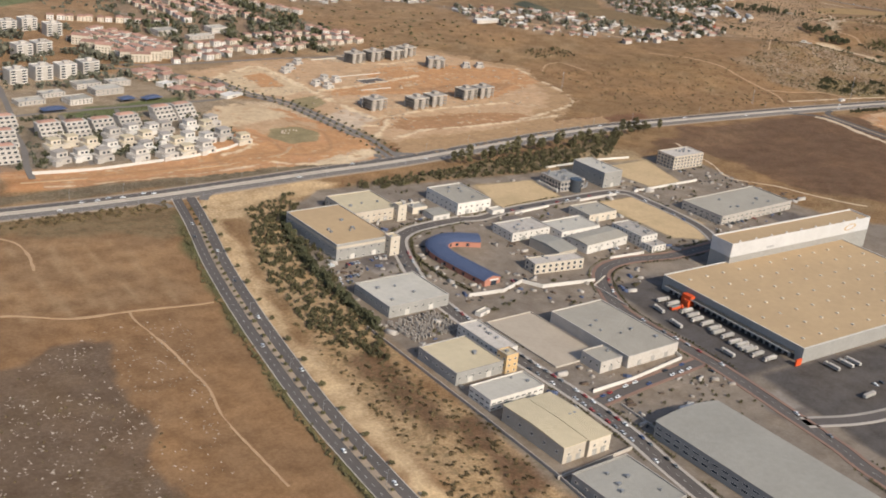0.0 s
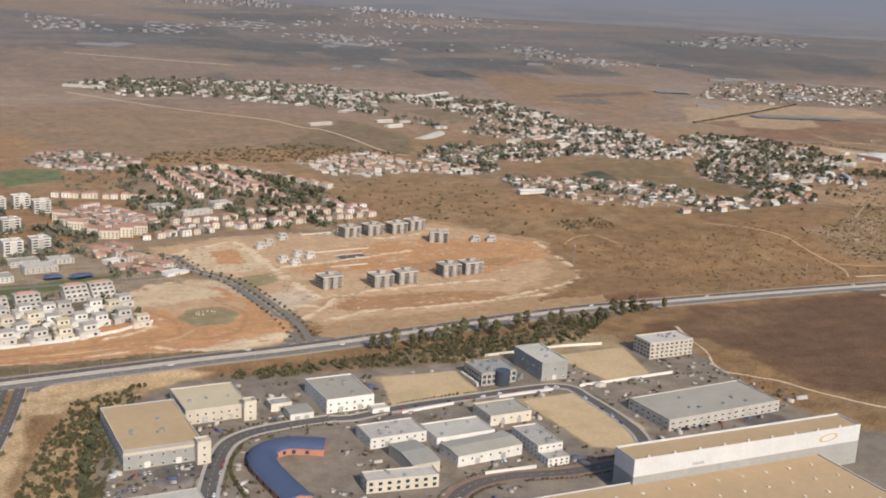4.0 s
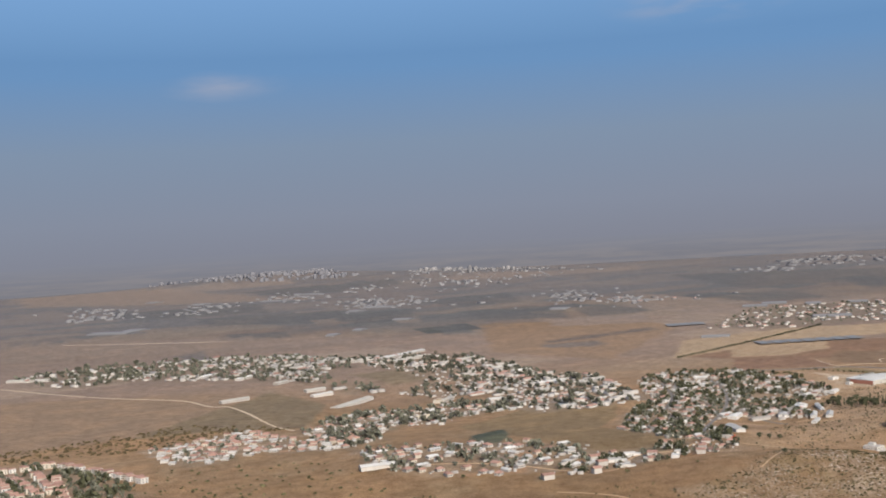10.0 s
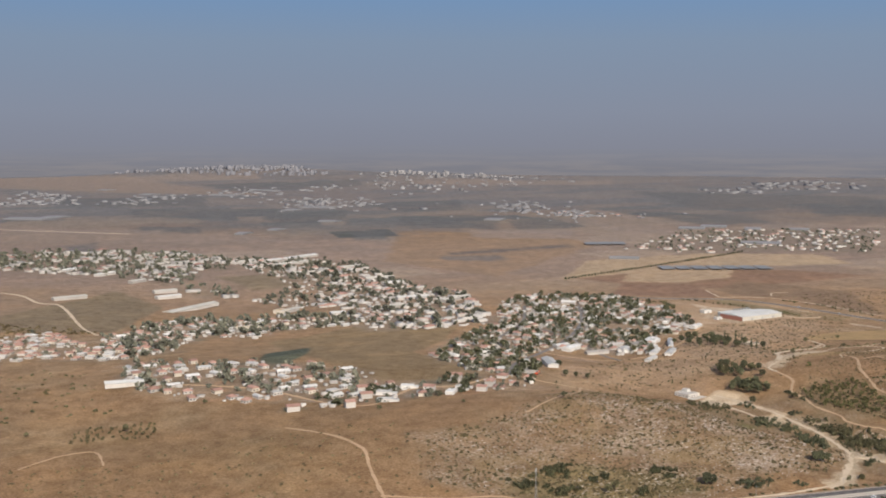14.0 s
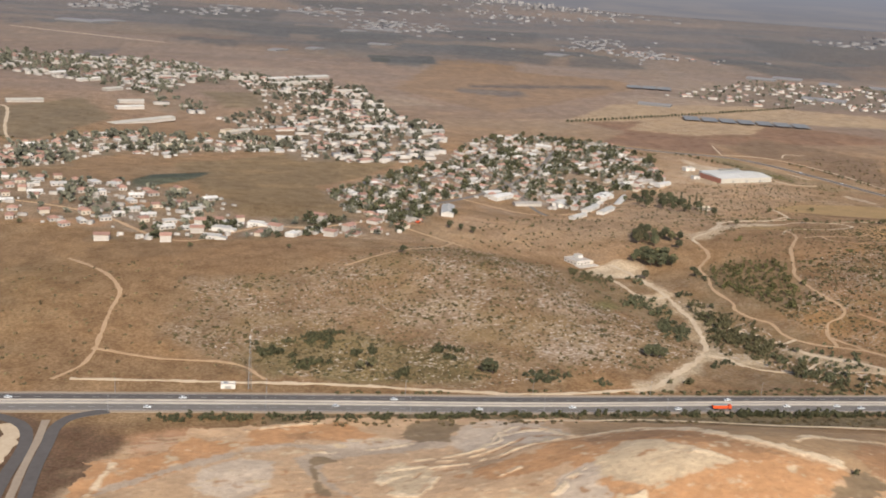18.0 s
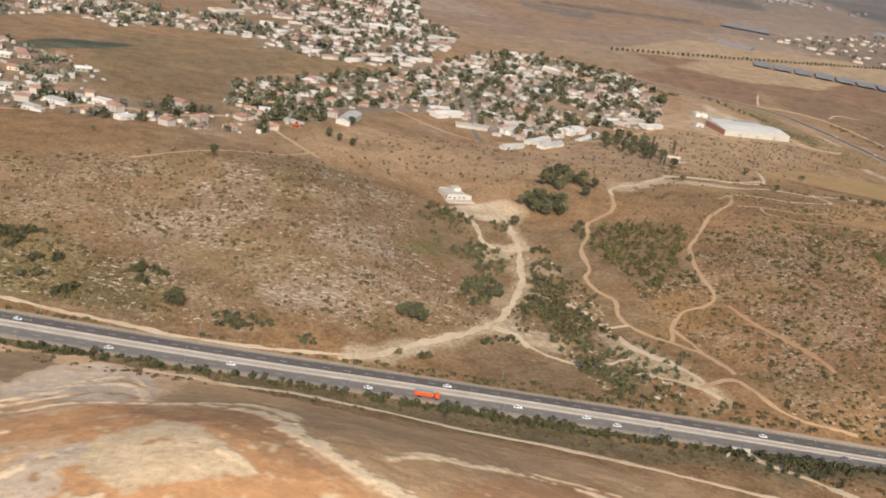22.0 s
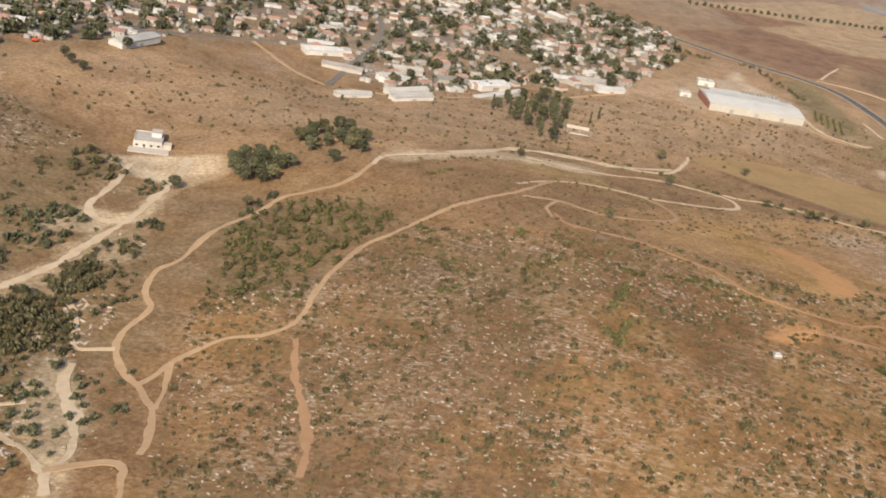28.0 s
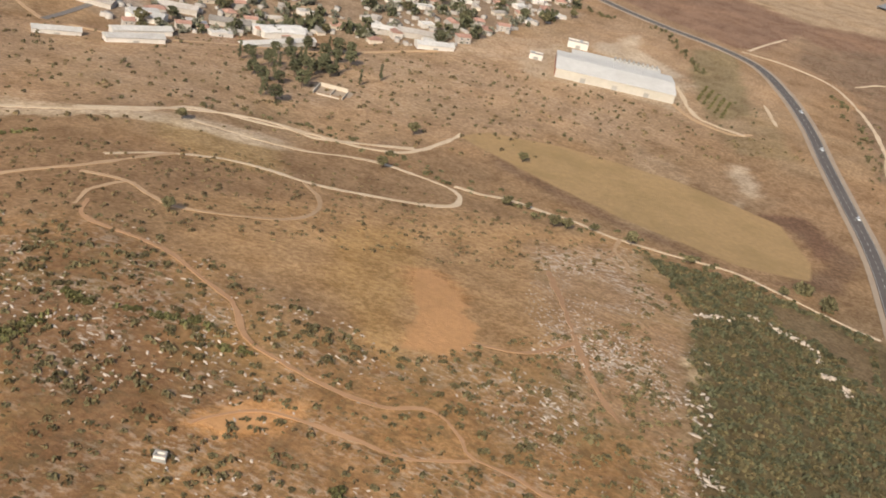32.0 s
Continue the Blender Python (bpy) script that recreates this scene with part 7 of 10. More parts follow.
long_hall()
hall(463, 590, 12, 5, 3, "white", "metal_roof", "small white site office beside a wall", turn=20, name="site_office", units=0, gates=1, category="shed")
deck = thing("parking_deck", 480, 540, 0, TURN_W, "raised concrete parking deck beside a pale hall", "car park")
part("deck_slab", box(0, 0, 0.0, 42, 74, 0.5), M["deck"], deck)
part("retaining_wall", shell(42.6, 74.6, 1.3, 0.3), M["concrete"], deck)


def works_plant():
    """A glazed works with pipes and ducts round it."""
    ob = thing("process_plant", 712, 808, 0, TURN_W, "glazed grey plant building wrapped in pipes and ducts", "plant")
    part("wall", shell(32, 30, 11), M["concrete_grey"], ob)
    part("roof", box(0, 0, 10.3, 31, 29, 0.3), M["metal_wall"], ob)
    windows(ob, 32, 30, 1.5, 3.2, 3.4, 7, "swe", "blue_glass")
    windows(ob, 32, 30, 6.2, 3.2, 3.0, 7, "swe", "blue_glass")
    for k in range(10):
        rng = random.Random(k)
        part("duct", pipe(bmesh.new(), rng.uniform(-14, 14), rng.uniform(-13, 13), 10.6, 0.9, 0.9, rng.uniform(1.5, 5)), M["steel"], ob)
    part("rotunda", pipe(bmesh.new(), 2, -17, 0, 6, 6, 12.5, 16), M["blue_glass"], ob, "rounded blue-glass stair")
    for k in range(14):
        part("pipe_rack", box(19.5 + (k % 2) * 4, -13 + k * 2, 0, 2.4, 1.0, 3 + (k * 7 % 5)), M["steel"], ob)
    for k in range(16):
        part("column", box(-19, -14 + k * 1.9, 0, 1.1, 0.8, 3.5), M["white"], ob)


works_plant()


def yard_wall(points, h=2.2, material="white", label="long white rendered boundary wall"):
    for a, b in zip(points, points[1:]):
        dx, dy = b[0] - a[0], b[1] - a[1]
        ob = tagged(new("boundary_wall", as_mesh("boundary_wall", block(box(0, 0, -0.3, math.hypot(dx, dy), 0.4, h + 0.3), 0, 0, h + 0.003, math.hypot(dx, dy), 0.6, 0.15), M[material])), label, "wall", "yard walls")
        ob.matrix_basis = pose((a[0] + b[0]) / 2, (a[1] + b[1]) / 2, float(land((a[0] + b[0]) / 2, (a[1] + b[1]) / 2)), 0, 0, math.degrees(math.atan2(dy, dx)))


yard_wall([(470, 618), (501, 616), (526, 626), (536, 612), (585, 607)], 2.8, "white", "white retaining wall around a sunken yard")
yard_wall([(463, 465), (500, 468), (555, 478), (560, 500)], 2.4)
yard_wall([(378, 395), (440, 402)], 2.2, "concrete")
yard_wall([(372, 600), (378, 470), (380, 400), (378, 330)], 2.0, "concrete_grey", "grey block wall along scrubland")
yard_wall([(700, 765), (750, 769)], 2.0)
yard_wall([(775, 770), (870, 778)], 2.2)
yard_wall([(630, 640), (668, 640)], 2.2)
yard_wall([(730, 858), (810, 865), (850, 862)], 2.0)
yard_wall([(615, 755), (660, 762)], 1.8)
yard_wall([(578, 560), (578, 600), (600, 612)], 1.4, "concrete")
yard_wall([(245, 972), (300, 968), (395, 982), (440, 998), (474, 1020)], 2.6)
yard_wall([(470, 445), (470, 330)], 1.4, "concrete")


def pallets():
    """Stacked grey stone slabs leaning in racks."""
    rng = random.Random(5)
    bm = bmesh.new()
    for i in range(13):
        for j in range(9):
            if rng.random() < 0.9:
                block(bm, -21 + i * 3.4 + rng.uniform(-0.5, 0.5), -15 + j * 3.6 + rng.uniform(-0.5, 0.5), 0, 0.9, 2.8, rng.uniform(1.4, 2.6), rng.uniform(-30, 30), taper=0.85)
    ob = tagged(new("stone_slabs", as_mesh("stone_slabs", bm, M["concrete_grey"])), "rows of grey stone slabs standing in a yard", "slabs", kind="stuff")
    ob.matrix_basis = pose(412, 588, 0.05, 0, 0, 6)


pallets()


# ---- vehicles ----
def tyre_mesh():
    bm = pipe(bmesh.new(), 0, 0, -0.11, 0.33, 0.33, 0.22, 10)
    bmesh.ops.rotate(bm, verts=bm.verts, matrix=Matrix.Rotation(radians(90), 3, "X"))
    return as_mesh("wheel", bm, M["rubber"])


TYRE = tyre_mesh()


def car_mesh(paint):
    bm = bmesh.new()
    prof = ((-2.15, 0.35), (-2.2, 0.75), (-1.5, 0.92), (1.1, 0.95), (2.1, 0.8), (2.2, 0.4))
    a = [bm.verts.new((x, -0.86, z)) for x, z in prof]
    b = [bm.verts.new((x, 0.86, z)) for x, z in prof]
    n = len(prof)
    for k in range(n):
        bm.faces.new((a[k], b[k], b[(k + 1) % n], a[(k + 1) % n]))
    bm.faces.new(a[::-1])
    bm.faces.new(b)
    bmesh.ops.recalc_face_normals(bm, faces=bm.faces)
    block(bm, -0.35, 0, 1.42, 1.7, 1.42, 0.06)
    return as_mesh("body", bm, paint)


CABIN = as_mesh("cabin", block(bmesh.new(), -0.35, 0, 0.9, 2.7, 1.6, 0.54, taper=0.74), M["glass"])
CARS = []
for paint, shade in zip(CAR_PAINTS, ("white", "silver", "grey", "black", "red", "blue")):
    car = thing("car", 0, 0, 0, 0, shade + " passenger car on dark asphalt", "car", "cars on the streets")
    part("body", car_mesh(paint), None, car)
    part("cabin", CABIN, None, car)
    for x in (-1.35, 1.35):
        for y in (-0.8, 0.8):
            part("wheel", TYRE, None, car).matrix_basis = pose(x, y, 0.33)
    CARS.append(car)
placed = [False] * len(CARS)


def park(x, y, turn, k=None, lift=0.25):
    """Puts a car of some colour at a place."""
    k = random.choice((0, 0, 0, 1, 1, 2, 2, 3, 3, 4, 5)) if k is None else k
    m = pose(x, y, float(land(x, y)) + lift, 0, 0, turn)
    if placed[k]:
        copy_thing(CARS[k], m)
    else:
        CARS[k].matrix_basis, placed[k] = m, True


random.seed(11)
for line, sides, every in ((STREETS["A"][3:10], (-4.0, 4.0), 7.5), (STREETS["B"][3:10], (4.0,), 11), (STREETS["C"], (-3.2, 3.2), 8), (STREETS["E"][1:7], (-3.2,), 13)):
    c = spline(line, every)
    d = np.gradient(c, axis=0)
    for k in range(1, len(c) - 1):
        for s in sides:
            if random.random() < 0.5:
                u = d[k] / np.hypot(*d[k])
                park(c[k, 0] - u[1] * s, c[k, 1] + u[0] * s, math.degrees(math.atan2(u[1], u[0])))
for x0, y0, n, dx, dy, turn in ((391, 672, 7, 3.1, 0.2, 94), (391, 680, 7, 3.1, 0.2, 94), (410, 702, 12, 3.1, 0.2, 94), (440, 706, 5, 3.1, 0.2, 94), (398, 690, 6, 0.4, 3.2, 4), (425, 500, 5, 3, 0.2, 94), (640, 655, 8, 3.0, 0.3, 94), (800, 668, 14, 3.2, 0.3, 96),
                                (470, 620, 6, 3.2, -0.2, 90), (520, 630, 5, 3.0, 0, 90), (660, 395, 9, 3.4, 0, 90), (690, 340, 10, 3.4, 0, 90), (875, 808, 9, 3.2, 0.2, 94), (552, 455, 4, 3.2, 0.2, 94)):
    for k in range(n):
        if random.random() < 0.45:
            park(x0 + k * dx, y0 + k * dy, turn + random.choice((0, 180)), lift=0.12)
for x, side, k in ((1771, -5.6, 0), (1784, -9.0, 0), (1806, -5.8, 2), (1700, 5.8, 0), (1590, -5.8, 0), (1660, -9.2, 0), (1735, -5.6, 0), (1530, -9.0, 0), (1480, 6, 0), (1440, -5.6, 1), (1350, 5.8, 0), (1330, -9, 0), (1250, 6, 0), (1150, -6, 0), (1050, 6, 0),
                   (905, 6, 0), (800, -6, 0), (700, 6, 1), (620, -6, 0), (540, 9, 0), (470, -6, 0), (300, 6, 0), (318, 9, 0), (330, 6, 0), (290, 9, 1), (276, 6, 0), (262, 6, 0), (240, -7, 0), (1860, 6, 0), (1900, -6, 2)):
    c = spline(HIGHWAY, 4)
    k0 = int(np.argmin(abs(c[:, 0] - x)))
    u = (c[k0 + 1] - c[k0 - 1]) / np.hypot(*(c[k0 + 1] - c[k0 - 1]))
    park(c[k0, 0] - u[1] * side, c[k0, 1] + u[0] * side, math.degrees(math.atan2(u[1], u[0])), k, 0.35)
for y, s, k in ((820, -5, 0), (790, -8, 3), (760, 5, 0), (640, 5, 0), (600, -5, 1), (560, 8, 0), (470, -6, 0), (430, 5, 0), (700, 5, 3)):
    c = spline(BRANCH, 4)
    k0 = int(np.argmin(abs(c[:, 1] - y)))
    park(c[k0, 0] + s, c[k0, 1], 85, k, 0.31)
for x, y, turn in ((2243, 1650, -75), (2212, 1770, -72), (2190, 1850, -66)):
    park(x + 2, y, turn, 0, 0.36)


def lorry(box_mat, cab_mat, label):
    ob = thing("lorry", 0, 0, 0, 0, label, "lorry", "lorries")
    bm = block(bmesh.new(), -1.8, 0, 1.1, 9.6, 2.5, 2.0)
    part("trailer", bm, M[box_mat], ob)
    part("trailer_cover", box(-1.8, 0, 3.104, 9.5, 2.4, 0.3, taper=0.9), M["tarp" if box_mat == "orange" else "limewash"], ob)
    part("chassis", box(-0.2, 0, 0.75, 13, 1.1, 0.345), M["dark"], ob)
    cab = part("cab", block(box(4.9, 0, 0.9, 2.1, 2.45, 1.5), 4.75, 0, 2.403, 1.8, 2.4, 0.9, taper=0.86), M[cab_mat], ob)
    part("windscreen", box(5.72, 0, 2.45, 0.16, 2.0, 0.7), M["glass"], cab)
    for x in (-4.6, -3.4, 4.9):
        for y in (-1.1, 1.1):
            part("wheel", TYRE, None, ob).matrix_basis = pose(x, y, 0.5) @ Matrix.Diagonal((1.5, 1.7, 1.5, 1))
    return ob


red_lorry = lorry("orange", "orange", "orange tipper lorry with a grey tarpaulin")
red_lorry.matrix_basis = pose(1688, 953, float(land(1688, 953)) + 0.35, 0, 0, -1)
white_lorry = lorry("metal_wall", "limewash", "grey box trailer lorry at the docks")
white_lorry.matrix_basis = pose(612, 470, 0.12, 0, 0, 2)
rng = random.Random(8)
for k in range(15):
    copy_thing(white_lorry if rng.random() < 0.75 else red_lorry, pose(613 + rng.uniform(-2, 2), 452 + 7.5 * k + rng.uniform(-1, 1), 0.12, 0, 0, rng.choice((2, 2, 182))))
for x, y, t in ((596, 545, 80), (592, 470, 88), (650, 425, 92), (664, 424, 92), (672, 424, 92), (720, 425, 92), (726, 425, 92), (700, 380, 20), (640, 385, 5), (590, 520, 84)):
    copy_thing(white_lorry if rng.random() < 0.8 else red_lorry, pose(x, y, float(land(x, y)) + 0.36, 0, 0, t))


# ---- street lamps and masts ----
def lamp_post():
    ob = thing("street_lamp", 0, 0, 0, 0, "tall grey steel street lamp beside the road", "street lamp", "street lamps")
    part("pole", pipe(bmesh.new(), 0, 0, -0.2, 0.16, 0.09, 10.2, 6), M["steel"], ob)
    part("arm", box(0, -1.0, 9.9, 0.1, 2.2, 0.1), M["steel"], ob)
    part("lantern", box(0, -2.2, 9.78, 0.35, 0.9, 0.16), M["concrete_grey"], ob)
    return ob


lamp = lamp_post()
c = spline(HIGHWAY, 95)
d = np.gradient(c, axis=0)
first = True
for k in range(2, len(c) - 4):
    u = d[k] / np.hypot(*d[k])
    for s in (15.5, -15.5):
        x, y = c[k, 0] - u[1] * s, c[k, 1] + u[0] * s
        m = pose(x, y, float(land(x, y)), 0, 0, math.degrees(math.atan2(u[1], u[0])) + (0 if s > 0 else 180))
        if first:
            lamp.matrix_basis, first = m, False
        else:
            copy_thing(lamp, m)
c = spline(BRANCH, 60)
for k in range(2, len(c) - 6):
    copy_thing(lamp, pose(c[k, 0], c[k, 1], 0.3, 0, 0, 90))


def lattice_mast(x, y, h, label):
    ob = thing("lattice_mast", x, y, None, 20, label, "mast")
    for a, b in ((-1, -1), (1, -1), (0, 1.1)):
        part("leg", pipe(bmesh.new(), a, b, 0, 0.14, 0.08, h, 5, tilt=(-a * 0.8, -b * 0.8)), M["steel"], ob)
    n = int(h / 2.5)
    for k in range(n):
        s = 1 - 0.8 * k / n
        part("brace", block(bmesh.new(), 0, 0, k * 2.5 + 1, 2 * s, 0.12, 0.12, 30 * (k % 2)), M["steel"], ob)
    for k in range(3):
        part("antenna", box(0.5 * math.cos(k * 2.1), 0.5 * math.sin(k * 2.1), h - 3, 0.3, 0.25, 2.2, k * 60), M["white"], ob)


lattice_mast(1390, 990, 36, "tall grey lattice mast with antennas by the road")
lattice_mast(972, 1132, 24, "grey lattice mast on open ground")
lattice_mast(1208, 1010, 20, "grey lattice mast by the road")
hut = hall(1377, 993, 9, 5, 3, "white", "flat_roof", "small white equipment hut by a mast", turn=0, name="hut", units=2, gates=1, category="hut")
culvert = thing("culvert", 1843, 938, None, 0, "grey concrete culvert mouth below the road", "culvert")
part("headwall", block(block(box(-3.4, 0, -0.5, 2.2, 1.2, 4.0), 3.4, 0, -0.5, 2.2, 1.2, 4.0), 0, 0, 2.5, 4.6, 1.2, 1.0), M["concrete"], culvert)
part("wing_wall", box(-6, -3, -0.5, 0.5, 7, 2.6, -35), M["concrete"], culvert)
part("wing_wall", box(6, -3, -0.5, 0.5, 7, 2.6, 35), M["concrete"], culvert)
# solid dark panel in the mouth, standing for the shade inside
part("passage_shade", box(0, 0.2, -0.5, 4.6, 0.4, 3.0), M["dark"], culvert)


# ---- houses ----
def house(label, w, d, h, wall, roof, style, panes=2, wing=0.0, name="house", group="village houses", detail=True):
    """A dwelling: walls, a tiled or flat roof, windows, a door, perhaps a lower wing."""
    ob = thing(name, 0, 0, 0, 0, label, "house", group)
    bm = box(0, 0, -0.6, w, d, h + 0.6)
    if wing:
        block(bm, w / 2 + wing / 2 - 0.2, -d * 0.15, -0.6, wing + 0.4, d * 0.62, h * 0.8 + 0.6)
    if not detail and "shed" not in name:
        for z in np.arange(0.9, h - 1.5, 2.9):
            for k in range(max(2, int(w / 4))):
                block(bm, (k + 0.5) * w / max(2, int(w / 4)) - w / 2, -d / 2, z, 1.6, 0.16, 1.4, slot=1)
            for k in range(2):
                block(bm, -w / 2, (k - 0.5) * d * 0.45, z, 0.16, 1.5, 1.4, slot=1)
                block(bm, w / 2 if not wing else -w / 2 - 0.02, (k - 0.5) * d * 0.45, z, 0.16, 1.5, 1.4, slot=1)
    part("wall", bm, [M[wall], M["glass"]], ob)
    bm = {"hip": lambda: hip(w, d, 1.7 if name == "row_house" else 2.6, 0.25, 0.7 if name != "row_house" else 0.3), "gable": lambda: gable(w, d, 1.6 if name == "row_house" else 2.2, 0.25, 0.6 if name != "row_house" else 0.3), "flat": lambda: tray(w + 0.2, d + 0.2, 0.6)}[style]()
    part("roof", bm, M[roof], ob).matrix_basis = pose(0, 0, h + 0.004)
    if wing:
        part("wing_roof", box(w / 2 + wing / 2, -d * 0.15, h * 0.8 + 0.004, wing + 0.9, d * 0.62 + 0.8, 0.3, taper=0.93), M[roof], ob)
    if detail:
        for z in ((1.0, 3.9) if h > 5 else (1.0,)):
            windows(ob, w, d, z, 1.5, 1.2, panes, "s")
        if wing or style == "hip":
            part("door", box(w * 0.18, -d / 2 - 0.06, 0.0, 1.0, 0.14, 2.1), M["bark"], ob)
    return ob


def settle(kinds, places, turns, lift=0.0, size=1.0):
    """Puts houses of some kinds at places; each kind's first is the model itself."""
    used = set()
    for k, ((x, y), t) in enumerate(zip(places, turns)):
        j = random.randrange(len(kinds))
        s = random.uniform(0.85, 1.18) * size
        m = pose(float(x), float(y), float(land(x, y)) + lift, 0, 0, t)
        ob = kinds[j] if j not in used and not kinds[j].get("set") else None
        if ob is not None:
            ob.matrix_basis = m
            ob["set"] = 1
            used.add(j)
        else:
            ob = copy_thing(kinds[j], m)
        ob.scale = (s, random.uniform(0.85, 1.15) * size, random.uniform(0.85, 1.15) * (0.95 * size if size < 1 else 1.0))
    for j, ob in enumerate(kinds):
        if "set" not in ob:
            ob.matrix_basis = pose(float(places[0][0]) + 30, float(places[0][1]) + 25, float(land(places[0][0] + 30, places[0][1] + 25)))


random.seed(21)
VILLAGE = [house("white rendered village house with red tile roof", 12, 10, 3.2, "limewash", "tile_roof", "hip", panes=1, wing=4),
           house("cream village house with a hipped red roof", 11, 9, 3.4, "cream", "tile_roof", "hip", panes=1),
           house("flat-roofed white village house", 14, 10, 3.3, "white", "bright_roof", "flat", panes=1, wing=5),
           house("two-storey white house with a tiled roof", 11, 9, 6.2, "limewash", "tile_roof", "gable", panes=2),
           house("low house under weathered sheet roofing", 14, 7, 2.8, "cream", "shade_roof", "gable", panes=1),
           house("plain white house with a sheet roof", 12, 9, 3.0, "white", "bright_roof", "gable", panes=1, wing=6)]
SHEDS = [house("long white farm shed among village houses", 26, 11, 4, "limewash", "white_roof", "gable", name="farm_shed", detail=False, group="farm sheds"),
         house("long farm shed with a weathered roof", 30, 10, 3.5, "limewash", "shade_roof", "gable", name="farm_shed", detail=False, group="farm sheds")]
SIMPLE = [house("white house with a red tile roof", 11, 9, 3.4, "limewash", "tile_roof", "hip", name="small_house", detail=False, group="houses of the plain"),
          house("pale house with a flat roof", 13, 9, 3.4, "limewash", "bright_roof", "flat", name="small_house", detail=False, group="houses of the plain"),
          house("cream house with a red tile roof", 10, 9, 4.2, "cream", "tile_roof", "gable", name="small_house", detail=False, group="houses of the plain"),
          house("pale house with a sheet roof", 15, 8, 3.0, "limewash", "bright_roof", "gable", name="small_house", detail=False, group="houses of the plain")]
ROWS_RED = [house("white terraced house with a red tile roof", 10.5, 10, 6.6, "white", "tile_roof", "hip", panes=2, name="row_house", detail=False, group="red-roofed terraces"),
            house("cream terraced house with a stepped red roof", 11, 10, 6.6, "cream", "tile_roof", "gable", panes=2, name="row_house", detail=False, group="red-roofed terraces")]


def clear(x, y, lines, gap):
    """True where a place keeps its distance from lines."""
    ok = np.ones(len(x), bool)
    for line in lines:
        c = spline(line, 6)
        ok &= np.min(np.hypot(np.asarray(x)[:, None] - c[None, :, 0], np.asarray(y)[:, None] - c[None, :, 1]), 1) > gap
    return ok


VILLAGE_STREETS = [t[3] for t in TRACKS if t[0] == "asphalt"] + [t[3] for t in TRACKS[-4:]]


def village(kinds, poly, count, gap, base, seed, street_gap=7.0, size=1.0):
    q = fill(poly, count, seed, gap, lambda x, y: clear(x, y, VILLAGE_STREETS, street_gap))
    settle(kinds, q, [base + random.choice((0, 90, 180, 0)) + random.gauss(0, 6) for _ in q], size=size)
    return q


def loose(seed, size=46, least=0.36):
    """Leaves irregular gaps: open yards, plots and lanes."""
    return lambda x, y: clear(x, y, VILLAGE_STREETS, 7.0) & (lattice(x, y, size, seed) + 0.4 * lattice(x, y, size * 0.35, seed + 1) > least + 0.2)


def lots(kinds, poly, count, gap, base, seed, size=1.0, least=0.36):
    q = fill(poly, count, seed, gap, loose(seed, least=least))
    settle(kinds, q, [base + random.choice((0, 90, 180, 0)) + random.gauss(0, 7) + 14 * math.sin(p[0] / 90.0) for p in q], size=size)
    return q


lots(VILLAGE, V_NEAR, 225, 13.5, 35, 3, 0.8, 0.22)
lots(SIMPLE, V_WEST, 58, 18, 10, 4, 0.92, 0.36)
lots(VILLAGE[:4], V_EDGE, 20, 21, -20, 5, 1.0, 0.3)
lots(SIMPLE[:3], V_ROW, 125, 13, -12, 6, 0.9, 0.2)
lots(SIMPLE, V_MID, 75, 17, 20, 7, 0.85, 0.36)
# terraces in curved rows, each house stepping past the last
TERRACES = [((632, 1793), (710, 1804)), ((723, 1796), (825, 1621)), ((638, 1731), (677, 1595)), ((614, 1754), (623, 1576)), ((716, 1705), (733, 1545)), ((517, 1344), (803, 1421)), ((537, 1409), (639, 1436)), ((669, 1470), (828, 1473)),
            ((790, 1509), (820, 1421)), ((660, 1740), (700, 1600)), ((690, 1745), (715, 1620)), ((545, 1375), (700, 1412)), ((700, 1440), (800, 1448)), ((585, 1770), (592, 1640)),
            ((436, 1610), (585, 1562)), ((478, 1531), (534, 1428)), ((453, 1506), (502, 1385)), ((428, 1476), (469, 1362)), ((466, 1520), (518, 1406)), ((440, 1492), (486, 1372))]
for k, ((ax, ay), (bx, by)) in enumerate(TERRACES):
    n = max(3, int(math.hypot(bx - ax, by - ay) / (15.5 if k in (5, 7, 11, 12) else 12.6)))
    way = math.degrees(math.atan2(by - ay, bx - ax))
    row = [(ax + (bx - ax) * u / n + 2.2 * (u % 2) + random.uniform(-0.6, 0.6), ay + (by - ay) * u / n + 2.5 * (u % 3 - 1) * (k in (5, 7, 11, 12))) for u in range(n + 1) if random.random() > 0.05]
    settle(ROWS_RED, row, [way + 90 + random.gauss(0, 2 + 4 * (k in (5, 7, 11, 12))) for _ in row], size=1.0)
FARM = [(1006, 2750, 39, 55), (1020, 2310, 60, 24), (1187, 2375, 44, 20), (1190, 2318, 48, 28), (1222, 2186, 128, 48), (1141, 2514, 39, 45), (1080, 2652, 53, 50), (1177, 3024, 72, 46), (1479, 2745, 110, 38), (1500, 2862, 170, 40), (1585, 2635, 70, 24), (1610, 2430, 62, 10), (1618, 2350, 48, 24), (1382, 2812, 76, 46), (1375, 2095, 50, 50), (1444, 2022, 24, 7), (1671, 2106, 78, 38), (1548, 2058, 38, 32), (1604, 2150, 60, 10), (615, 2995, 107, -25), (975, 2790, 39, 31), (1103, 1496, 44, 0)]
